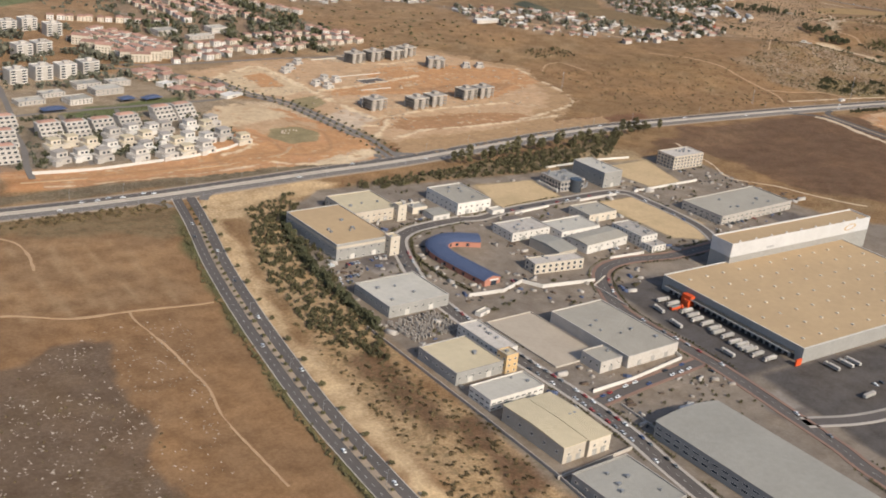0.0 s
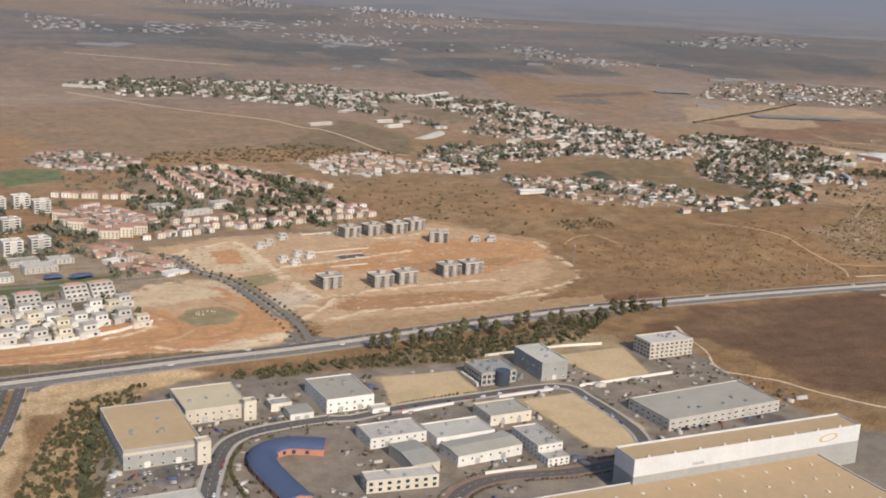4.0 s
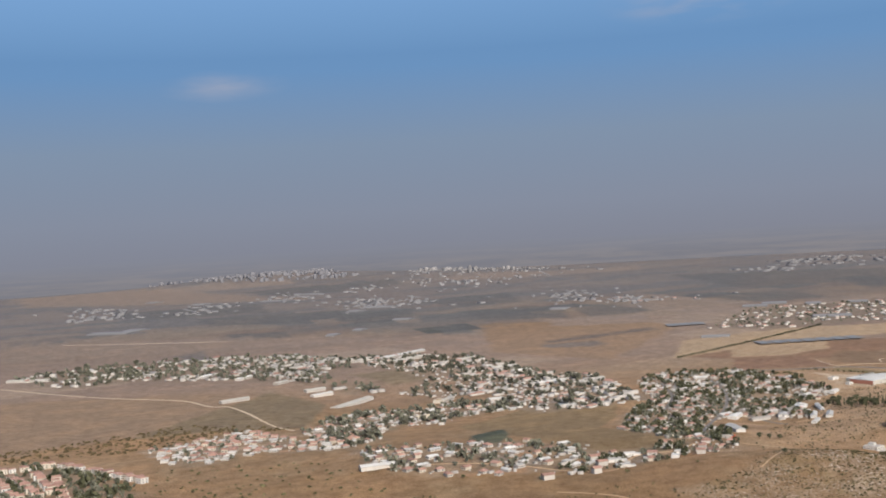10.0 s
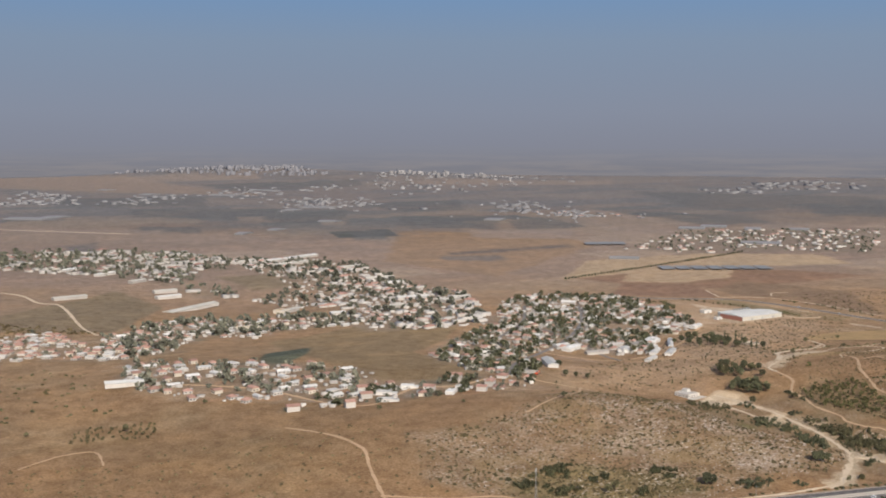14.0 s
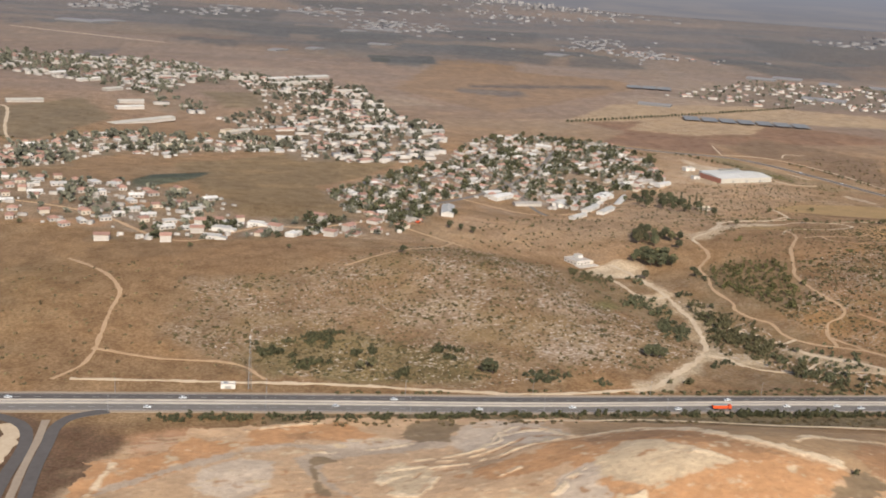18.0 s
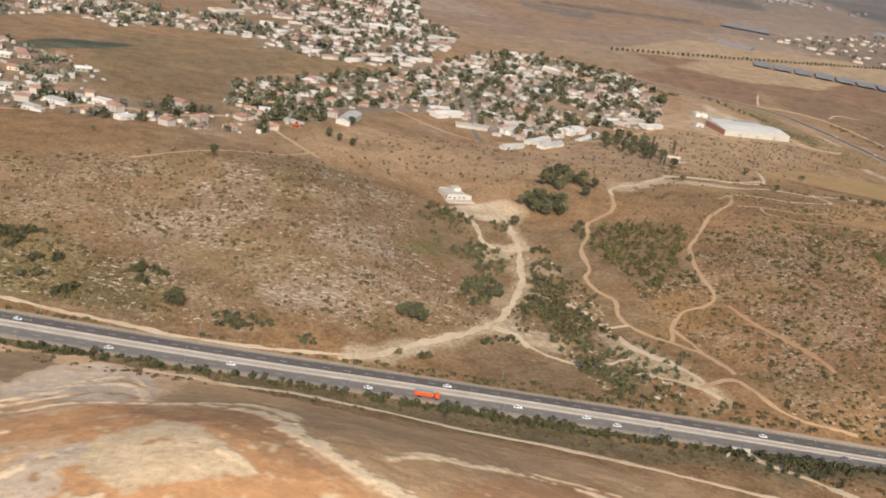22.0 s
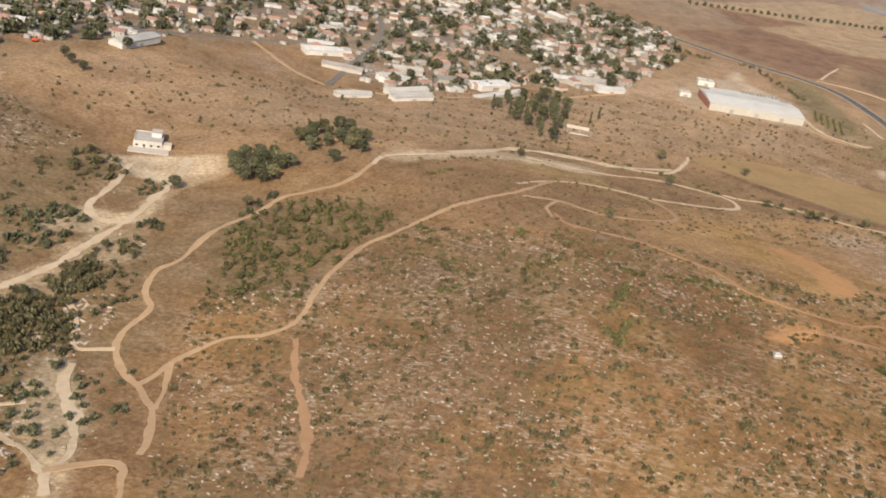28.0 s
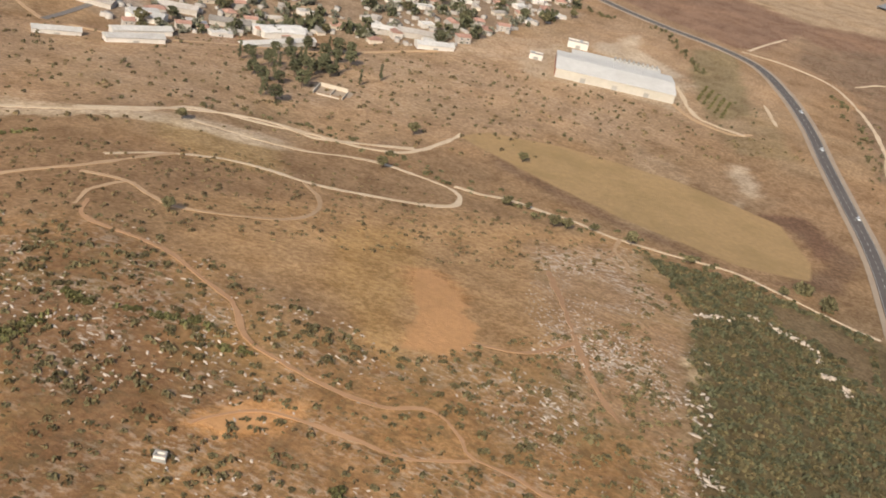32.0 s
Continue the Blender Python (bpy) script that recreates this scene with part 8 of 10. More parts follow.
for k, (x, y, run, way) in enumerate(FARM):
    low = thing("farm_shed", x, y, None, way, "long low white farm shed with a sheet roof", "shed", "farm sheds")
    deep = 13 if run < 100 else 20
    part("wall", box(0, 0, -0.6, run, deep, 5.0), M["limewash"], low)
    part("roof", gable(run, deep, 2.4, 0.25, 0.6), M["white_roof" if k % 3 == 0 else "metal_roof"], low).matrix_basis = pose(0, 0, 4.404)
hall(1284, 1908, 38, 16, 6, "cream", "cream_roof", "long cream hall at a village edge", turn=12, name="barn", units=0, gates=1, category="barn")
hall(1362, 2085, 22, 20, 6, "cream", "tan_roof", "orange-tan hall beside a white shed", turn=50, name="barn", units=0, gates=1, category="barn")
settle(SHEDS, [(1686, 1658), (1765, 1659), (1805, 1666), (1895, 1744), (1914, 1750), (1838, 1994), (1722, 1619)], [20, 25, 30, 25, 25, -40, 10])


def barn(x, y, w, d, h, turn, label, wall="limewash", roof="metal_roof"):
    return hall(x, y, w, d, h, wall, roof, label, turn=turn, name="barn", pitch=2.2, units=0, gates=1, category="barn")


barn(1801, 1558, 37, 9, 3.4, 52, "long low white poultry shed", "white", "bright_roof")
barn(1790, 1581, 39, 9, 3.4, 54, "long low white poultry shed", "white", "bright_roof")
barn(1764, 1620, 20, 14, 5, 53, "white barn beside village gardens", "white", "bright_roof")
barn(1836, 1683, 33, 16, 5, 57, "white barn above a red dirt yard", "white", "bright_roof")
barn(1851, 1653, 59, 7, 3, 63, "low white shed along a yard", "white", "bright_roof")
barn(1761, 1535, 29, 7, 3, 43, "low pale shed beside a lane", "white", "bright_roof")
barn(1935, 1732, 28, 9, 3.4, 39, "low pale shed below the village", "white", "bright_roof")
barn(1601, 1488, 43, 13, 5, 79, "long white barn at the village edge", "white", "bright_roof")
barn(1694, 1642, 34, 14, 4.5, 43, "white workshop below village houses", "white", "bright_roof")
barn(1768, 1619, 25, 14, 4.5, 16, "white hall beside village gardens", "white", "bright_roof")
barn(1835, 1682, 37, 13, 4.5, 38, "white farm shed at the village edge", "white", "bright_roof")
packing = hall(2059, 1781, 87, 48, 6.5, "metal_roof", "white_roof", "wide white packing house with a ribbed roof", turn=15.5, name="packing_house", pitch=2.6, units=0, gates=3)
part("end_wall", box(-43.7, 0, 0.2, 0.3, 46, 6.2), M["pink"], packing, "dull red end wall")
part("rear_wing", box(2, 32, -0.5, 68, 15, 6.2), M["metal_wall"], packing)
part("rear_roof", box(2, 32, 5.705, 69, 16, 0.4, taper=0.98), M["white_roof"], packing)
for k in range(10):
    part("roof_vent", box(1 + k * 3.6, 36, 6.1, 1.4, 5, 2.0), M["metal_wall"], packing)
for x, y, w, d, h, turn in ((2014, 1842, 16, 10, 5, 15), (1999, 1778, 10, 8, 4, 15)):
    hall(x, y, w, d, h, "white", "shade_roof", "small works annex behind a packing house", turn=turn, name="shed", units=2, gates=1, category="shed")


def lone_house():
    ob = thing("lone_house", 1701, 1331, None, 24, "weathered white flat-roofed house on a dusty plaza", "house")
    part("wall", shell(17, 19, 4.6, 0.4), M["limewash"], ob)
    part("roof", box(0, 0, 3.7, 16.1, 18.1, 0.3), M["flat_roof"], ob)
    part("upper_room", box(4.5, 4, 4.004, 6, 7, 2.8), M["white"], ob)
    part("upper_roof", box(4.5, 4, 6.808, 6.4, 7.4, 0.25), M["concrete"], ob)
    part("lean_to", box(11.2, -5, -0.3, 5.5, 6, 3.1), M["cream"], ob)
    part("terrace", box(1, -13.5, -0.5, 24, 8, 0.9), M["concrete"], ob, "pale concrete terrace")
    windows(ob, 17, 19, 1.3, 1.6, 1.3, 4, "sew")
    part("door", box(-2, -9.56, 0.4, 1.2, 0.15, 2.1), M["dark"], ob)


lone_house()
hut = hall(2074, 1184, 3.2, 2.4, 1.9, "white", "flat_roof", "tiny white hut on a stony hillside", turn=20, name="hut", units=0, gates=1, category="hut")


def ruins():
    """Low broken walls beside the cypresses."""
    ob = thing("ruin", 1932, 1572, None, 12, "low roofless pale walls beside cypresses", "ruin")
    for x, y, w, d, h in ((-9, 0, 0.6, 16, 2.4), (9, -2, 0.6, 12, 1.8), (0, 8, 17.3, 0.6, 2.6), (0, -8, 14, 0.6, 1.2), (1, 0, 0.5, 12, 1.6)):
        part("wall", box(x, y, -0.4, w, d, h + 0.4), M["stone"], ob)
    part("floor", box(0, 0, -0.3, 24, 20, 0.45), M["gravel"], ob)


ruins()


def digger():
    ob = thing("excavator", 1559, 1424, None, 30, "orange tracked excavator on bare red earth", "excavator")
    for y in (-1.3, 1.3):
        part("track", box(0, y, 0.0, 4.2, 0.7, 0.9, taper=0.92), M["rubber"], ob)
    part("body", box(-0.3, 0, 0.95, 3.6, 2.7, 1.3, taper=0.94), M["orange"], ob)
    part("cabin", box(0.9, 0.7, 2.26, 1.4, 1.2, 1.4, taper=0.9), M["glass"], ob)
    part("boom", pipe(bmesh.new(), 1.4, -0.4, 1.8, 0.32, 0.22, 3.2, 6, tilt=(2.6, 0)), M["orange"], ob)
    part("arm", pipe(bmesh.new(), 5.6, -0.4, 1.2, 0.18, 0.26, 3.8, 6, tilt=(-1.6, 0)), M["orange"], ob)
    part("bucket", box(5.6, -0.4, 0.3, 1.1, 1.0, 1.0, taper=0.7), M["dark"], ob)


digger()


# ---- the new quarter: terraces, villas, flats and shells ----
def terrace():
    ob = thing("terrace_block", 0, 0, 0, 0, "stepped white terrace block of four floors", "apartment block", "stepped terraces")
    for f in range(4):
        st = part("storey", box(0, f * 2.6, f * 3.1 - (0.5 if f == 0 else 0), 23, 17 - f * 2.2, 3.1 + (0.5 if f == 0 else 0)), M["limewash"], ob)
        part("balcony", block(box(0, f * 2.6 - (17 - f * 2.2) / 2 - 0.9, f * 3.1 + 0.02, 22, 1.7, 0.2), 0, f * 2.6 - (17 - f * 2.2) / 2 - 1.7, f * 3.1 + 0.222, 22, 0.15, 0.9), M["limewash"], st)
        for k in range(4):
            part("window", box(-8.4 + k * 5.6, f * 2.6 - (17 - f * 2.2) / 2 - 0.05, f * 3.1 + 0.3, 3.0, 0.12, 2.1), M["glass"], st)
    part("roof", box(0, 9, 12.41, 19, 7, 1.3, taper=0.7), M["tile_roof"], ob)
    return ob


def villa(label, wall, roof):
    ob = thing("villa", 0, 0, 0, 0, label, "house", "new villas")
    part("wall", block(block(box(0, 0, -0.5, 11, 10, 4.0), 1, 1.5, 3.502, 8, 6.6, 3.1), -4.8, -4.8, -0.5, 4.4, 4, 3.6), M[wall], ob)
    part("roof", block(box(1, 1.5, 6.605, 8.6, 7.2, 0.3), -3.9, -1.5, 3.505, 2.6, 6.5, 0.15), M[roof], ob)
    for x, z in ((-2.6, 0.9), (2.8, 0.9), (0, 4.2), (3, 4.2)):
        part("window", box(x, -5.05 if z < 3 else -1.85, z, 1.7, 0.12, 1.4), M["glass"], ob)
    return ob


def flats():
    ob = thing("apartment_block", 0, 0, 0, 0, "pale five-storey apartment block with balconies", "apartment block", "pale apartment blocks")
    part("wall", box(0, 0, -0.5, 21, 17, 16.0), M["limewash"], ob)
    part("roof", shell(21.4, 17.4, 1.0, 0.4), M["white"], ob).matrix_basis = pose(0, 0, 15.504)
    part("stair_head", box(2, 2, 15.51, 6, 5, 3), M["limewash"], ob)
    for f in range(5):
        for x in (-6.2, 6.2):
            part("balcony", block(box(x, -9.2, 0.6 + f * 3.1, 6, 1.5, 0.2), x, -9.9, 0.803 + f * 3.1, 6, 0.12, 0.9), M["white"], ob)
            part("window", box(x, -8.55, 1.0 + f * 3.1, 4.4, 0.14, 1.9), M["glass"], ob)
    return ob


def carcass():
    """A concrete frame still being built."""
    ob = thing("unfinished_block", 0, 0, 0, 0, "unfinished concrete apartment block of bare floors", "building site", "concrete shells")
    for f in range(5):
        part("floor_slab", box(0, 0, f * 3.2 - 0.3, 24, 18, 0.4), M["concrete_grey"], ob)
    for f in range(4):
        for x in (-11, -5.4, 0.2, 5.4, 11):
            part("column", box(x, -8.2, f * 3.2 + 0.1, 0.7, 0.7, 2.8), M["concrete_grey"], ob)
        part("rear_wall", box(0, 8.4, f * 3.2 + 0.104, 23.4, 0.4, 2.792), M["concrete_grey"], ob)
        for x in (-8.2, 2.8):
            part("wall_panel", box(x, -8.7 + 0.3 * (f % 2), f * 3.2 + 0.104, 3.6, 0.3, 2.792), M["concrete_grey"], ob)
    part("stair_core", box(2, 3, 0, 6, 6, 16.2), M["concrete_grey"], ob)
    part("parapet", shell(24, 18, 0.9, 0.3), M["concrete"], ob).matrix_basis = pose(0, 0, 12.904)
    return ob


def repeat(ob, places, size=1.0):
    for k, (x, y, t) in enumerate(places):
        m = pose(x, y, float(land(x, y)), 0, 0, t)
        if k:
            made = copy_thing(ob, m)
        else:
            ob.matrix_basis, made = m, ob
        made.scale = (size, size, size)


repeat(terrace(), [(290, 1078, 8), (316, 1076, 8), (343, 1080, 10), (372, 1089, 12), (416, 1110, 14), (441, 1116, 14), (255, 1108, 6), (243, 1061, 4), (233, 1014, 4), (228, 1118, 6), (216, 1066, 6), (206, 1020, 6)])
places = [(297, 1003), (315, 997), (300, 1047), (330, 1021), (347, 991), (350, 1033), (361, 1011), (374, 989), (372, 1044), (388, 1032), (400, 1067), (395, 993), (411, 1031), (415, 997), (395, 1018), (428, 1025), (455, 1079), (444, 1066), (428, 1070), (449, 1033), (463, 1015), (387, 1067), (344, 1058), (315, 1035), (366, 1068), (276, 999), (282, 1039)]
repeat(villa("new white cubic villa with a flat roof", "white", "flat_roof"), [(x, y, 10 + (k * 37 % 3) * 4) for k, (x, y) in enumerate(places[::3])], 1.4)
repeat(villa("new grey-white villa with a grey roof", "limewash", "concrete_grey"), [(x, y, 12 + (k * 37 % 3) * 4) for k, (x, y) in enumerate(places[1::3])], 1.5)
repeat(villa("new cream villa with a pale roof", "cream", "cream_roof"), [(x, y, 8 + (k * 37 % 3) * 4) for k, (x, y) in enumerate(places[2::3])], 1.35)
repeat(flats(), [(308, 1281, 12), (339, 1293, 12), (367, 1297, 12), (396, 1306, 12), (359, 1532, 10), (389, 1546, 10), (370, 1408, 14), (345, 1400, 14), (412, 1512, 8), (300, 1400, 12), (280, 1290, 12), (330, 1545, 10)])
repeat(carcass(), [(757, 1313, 14), (790, 1320, 14), (823, 1323, 14), (852, 1336, 14), (858, 1268, -20), (807, 1118, 10), (835, 1122, 10), (719, 1093, 10), (749, 1100, 10), (665, 1099, 12)])
repeat(villa("half-built white house on bare ground", "limewash", "concrete"), [(646, 1210, 14), (680, 1222, 14), (636, 1275, 14), (673, 1315, 14), (663, 1120, 10), (655, 1195, 14), (668, 1230, 14), (650, 1290, 14), (905, 1262, -10), (925, 1258, -10)])
for k, (x, y, w, d, h) in enumerate(((376, 1250, 30, 18, 6), (413, 1253, 26, 16, 6), (390, 1222, 34, 20, 7), (349, 1190, 26, 20, 6), (300, 1195, 30, 16, 5), (330, 1220, 26, 14, 5), (560, 1500, 30, 20, 8), (640, 1510, 26, 20, 8), (600, 1470, 40, 12, 6))):
    hall(x, y, w, d, h, "limewash", "metal_roof" if k % 3 else "grey_roof", "low school building with a pale sheet roof", turn=12, name="school_building", units=2, gates=0, rows=2, count=6, category="school")
settle(VILLAGE[:4], [(456, 1302), (465, 1285), (477, 1270), (485, 1246), (465, 1240), (472, 1217), (485, 1205), (494, 1194), (506, 1190), (516, 1207), (496, 1237), (454, 1269), (509, 1228), (476, 1317), (487, 1302), (519, 1181)], [25, 32, 20, 28] * 4, size=1.3)
BLOCKS = [house("long cream terrace block with a red tile roof", 22, 14, 11, "cream", "tile_roof", "gable", name="row_house_block", detail=False, group="red-roofed terraces")]
settle(BLOCKS, [(463, 1365), (477, 1358), (494, 1362), (513, 1372), (433, 1456), (438, 1426), (446, 1403)], [-14, -14, -12, -10, -30, -30, -30], size=1.0)
def canopy(x, y, w, d, turn):
    """A low tensioned shade roof on poles."""
    ob = thing("shade_canopy", x, y, None, turn, "low dark-blue shade canopy on poles over a playground", "canopy", "shade canopies")
    part("roof", box(0, 0, 4.0, w, d, 2.2, taper=0.35), M["blue_roof"], ob)
    for a, b in ((-1, -1), (1, -1), (1, 1), (-1, 1)):
        part("post", pipe(bmesh.new(), a * (w / 2 - 0.4), b * (d / 2 - 0.4), -0.2, 0.14, 0.14, 4.3, 6), M["steel"], ob)


for x, y, w, d, turn in ((401, 1183, 18, 12, 12), (428, 1182, 24, 12, 20), (315, 1158, 26, 13, 8)):
    canopy(x, y, w, d, turn)
ring = thing("stone_circle", 525, 1035, None, 0, "small ring of pale standing stones on grass", "monument")
for k in range(9):
    part("stone", box(9 * math.cos(k * 0.5 + 0.3), 5 * math.sin(k * 0.5 + 0.3), -0.2, 1.6, 1.0, 2.2, k * 25, taper=0.8), M["rock"], ring)
slab = thing("foundation_pit", 728, 1215, 0, 10, "dark sealed foundation slab on a building site", "building site")
part("slab", box(0, 0, 0, 34, 18, 0.4), M["asphalt_dark"], slab)
part("edge_wall", shell(36, 20, 1.2, 0.4), M["concrete"], slab)

# ---- far settlements, too small to tell apart ----
HUT = ([(-5, -4, 0), (5, -4, 0), (5, 4, 0), (-5, 4, 0), (-5, -4, 3.6), (5, -4, 3.6), (5, 4, 3.6), (-5, 4, 3.6)],
       [(0, 1, 5, 4), (1, 2, 6, 5), (2, 3, 7, 6), (3, 0, 4, 7), (4, 5, 6, 7)])
LID = ([(-5.4, -4.4, 3.5), (5.4, -4.4, 3.5), (5.4, 4.4, 3.5), (-5.4, 4.4, 3.5), (-2, 0, 5.8), (2, 0, 5.8)],
       [(0, 1, 5), (0, 5, 4), (1, 2, 5), (2, 3, 4), (2, 4, 5), (3, 0, 4)])


def far_town(poly, count, seed, red=0.4, size=1.0, tall=1.0, label="far-off pale houses of a hazy village", wall="far_wall", gap=0.0, least=0.0, stray=0.0):
    q = fill(poly, count, seed, gap, loose(seed, 70, least - 0.2) if least else None)
    r = np.random.default_rng(seed)
    q = q + r.normal(0, 1, q.shape) * r.exponential(stray or 0.01, (len(q), 1))
    s = r.uniform(0.7, 1.6, len(q)) * size
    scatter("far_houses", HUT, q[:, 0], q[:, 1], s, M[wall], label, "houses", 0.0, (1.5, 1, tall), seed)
    k = int(len(q) * red)
    if k:
        scatter("far_roofs", LID, q[:k, 0], q[:k, 1], s[:k], M["tile_roof"], "red tile roofs of far-off houses", "roofs", 0.0, (1.5, 1, tall), seed)


far_town(V_BELT, 260, 43, 0.25, 0.85, 0.9, "pale and red-roofed houses of a spread-out village", "limewash", 13, 0.62)
far_town(V_NORTHWEST, 70, 44, 0.75, 0.85, 1.0, "white red-roofed houses of a small village", "limewash", 12)
far_town(V_FAR, 260, 31, 0.15, 0.95, 0.95, "pale houses of a village on the plain", "limewash", 13, 0.6)
far_town(V_OUTER, 45, 42, 0.1, 1.0, 0.95, "pale houses at the end of a village", "limewash", 16)
far_town(V_EAST, 170, 32, 0.35, 0.75, 0.95, "pale houses of a village beyond net houses", "limewash", 16, 0.6)
# from here on the far walls carry the haze in their colour
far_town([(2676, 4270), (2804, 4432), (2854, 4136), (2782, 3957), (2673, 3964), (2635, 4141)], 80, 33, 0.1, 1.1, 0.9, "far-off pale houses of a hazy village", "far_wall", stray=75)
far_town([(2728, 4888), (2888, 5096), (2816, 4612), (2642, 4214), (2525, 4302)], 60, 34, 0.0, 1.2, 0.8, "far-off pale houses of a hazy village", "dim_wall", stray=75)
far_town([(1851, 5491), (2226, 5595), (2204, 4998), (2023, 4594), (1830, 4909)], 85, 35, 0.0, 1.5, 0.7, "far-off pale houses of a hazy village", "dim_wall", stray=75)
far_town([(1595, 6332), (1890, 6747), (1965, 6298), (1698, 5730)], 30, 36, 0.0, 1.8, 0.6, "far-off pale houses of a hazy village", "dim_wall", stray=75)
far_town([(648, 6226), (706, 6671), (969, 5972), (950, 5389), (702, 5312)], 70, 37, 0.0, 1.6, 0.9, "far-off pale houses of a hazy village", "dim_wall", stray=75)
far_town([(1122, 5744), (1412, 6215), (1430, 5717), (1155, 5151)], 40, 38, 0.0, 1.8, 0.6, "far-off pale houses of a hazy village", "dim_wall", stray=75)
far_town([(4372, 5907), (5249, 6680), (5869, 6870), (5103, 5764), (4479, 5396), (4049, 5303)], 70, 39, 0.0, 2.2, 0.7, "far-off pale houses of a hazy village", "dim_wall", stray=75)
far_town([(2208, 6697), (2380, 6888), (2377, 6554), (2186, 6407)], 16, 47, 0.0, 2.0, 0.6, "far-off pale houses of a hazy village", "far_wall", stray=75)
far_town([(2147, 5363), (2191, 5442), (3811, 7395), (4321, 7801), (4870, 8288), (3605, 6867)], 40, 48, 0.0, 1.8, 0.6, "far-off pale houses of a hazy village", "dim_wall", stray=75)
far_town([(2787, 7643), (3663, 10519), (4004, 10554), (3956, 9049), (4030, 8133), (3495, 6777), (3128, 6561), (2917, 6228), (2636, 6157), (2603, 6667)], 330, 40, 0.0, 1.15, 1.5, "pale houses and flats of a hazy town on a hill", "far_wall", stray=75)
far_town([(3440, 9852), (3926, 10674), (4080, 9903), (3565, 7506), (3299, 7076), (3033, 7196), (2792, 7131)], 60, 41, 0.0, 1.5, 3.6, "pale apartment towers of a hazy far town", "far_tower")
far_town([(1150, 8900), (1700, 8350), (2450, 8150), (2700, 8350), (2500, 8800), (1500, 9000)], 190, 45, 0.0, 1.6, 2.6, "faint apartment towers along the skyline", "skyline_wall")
for x, y, run, deep, way in [(826, 4462, 162, 90, -33), (910, 4526, 69, 90, -33), (1790, 4684, 55, 90, -36), (1923, 4839, 130, 90, -36), (1917, 6491, 147, 90, -41), (1662, 6006, 151, 90, -39), (1297, 6182, 76, 90, -39), (1084, 6771, 62, 90, -41), (1587, 3727, 30, 67, -34), (1475, 3611, 29, 74, -30), (2855, 3416, 79, 71, -34), (2959, 3463, 80, 74, -34), (3020, 3332, 48, 90, -34), (3147, 3273, 62, 70, -35), (2779, 2900, 104, 64, -32), (2253, 2645, 69, 31, -30), (2388, 3960, 61, 85, -35), (1815, 4039, 62, 64, -33), (4253, 5827, 45, 90, -45), (5458, 10013, 391, 90, -60)]:
    low = thing("glasshouse", x, y, None, way, "long pale glasshouse on the far plain", "glasshouse", "glasshouses")
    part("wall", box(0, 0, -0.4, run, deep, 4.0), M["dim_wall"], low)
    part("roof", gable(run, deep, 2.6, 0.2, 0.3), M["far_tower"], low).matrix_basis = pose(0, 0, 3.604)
for k in range(7):
    g = thing("shade_house", 2250 + k * 34, 2428 - k * 9, None, -15, "low grey net house over a field crop", "net house", "net houses")
    part("net", box(0, 0, 3.0, 30, 62, 0.3), M["green_field_net"], g)
    for a in (-14, 14):
        for b in (-30, 0, 30):
            part("post", box(a, b, -0.2, 0.3, 0.3, 3.19), M["steel"], g)
for k in range(3):
    g = thing("shade_house", 2330 + k * 36, 3010 - k * 8, None, -20, "low dark net house over a field crop", "net house", "net houses")
    part("net", box(0, 0, 3.0, 34, 70, 0.3), M["green_field_net"], g)
    for a in (-16, 16):
        for b in (-34, 34):
            part("post", box(a, b, -0.2, 0.3, 0.3, 3.19), M["steel"], g)


# ---- sheds, carports and lean-tos between the houses ----
for poly, count, seed in ((V_NEAR, 760, 51), (V_WEST, 120, 52), (V_MID, 260, 53), (V_EDGE, 40, 54), (V_ROW, 120, 55), (V_BELT, 480, 56)):
    q = fill(poly, count, seed, 0, lambda x, y: clear(x, y, VILLAGE_STREETS, 4))
    r = np.random.default_rng(seed).uniform(0.18, 0.55, len(q))
    k = len(q) // 2
    scatter("outbuildings", HUT, q[:k, 0], q[:k, 1], r[:k], M["shade_roof"], "small weathered sheds in village yards", "sheds", 0.0, (1.4, 1, 1.6), seed)
    scatter("outbuildings", HUT, q[k:, 0], q[k:, 1], r[k:], M["limewash"], "small whitewashed sheds in village yards", "sheds", 0.0, (1.2, 1, 1.5), seed)



def free_yard(x, y):
    """True on open yard ground, clear of halls, streets and fresh plots."""
    ok = clear(x, y, list(STREETS.values()), 8.5)
    for a, b, u, v, t in FOOT:
        c, s = math.cos(radians(t)), math.sin(radians(t))
        ok &= ~((abs((x - a) * c + (y - b) * s) < u + 2.5) & (abs(-(x - a) * s + (y - b) * c) < v + 2.5))
    for poly in (P_YELLOW_A, P_YELLOW_B, P_YELLOW_C):
        ok &= away(x, y, poly) > 3
    return ok


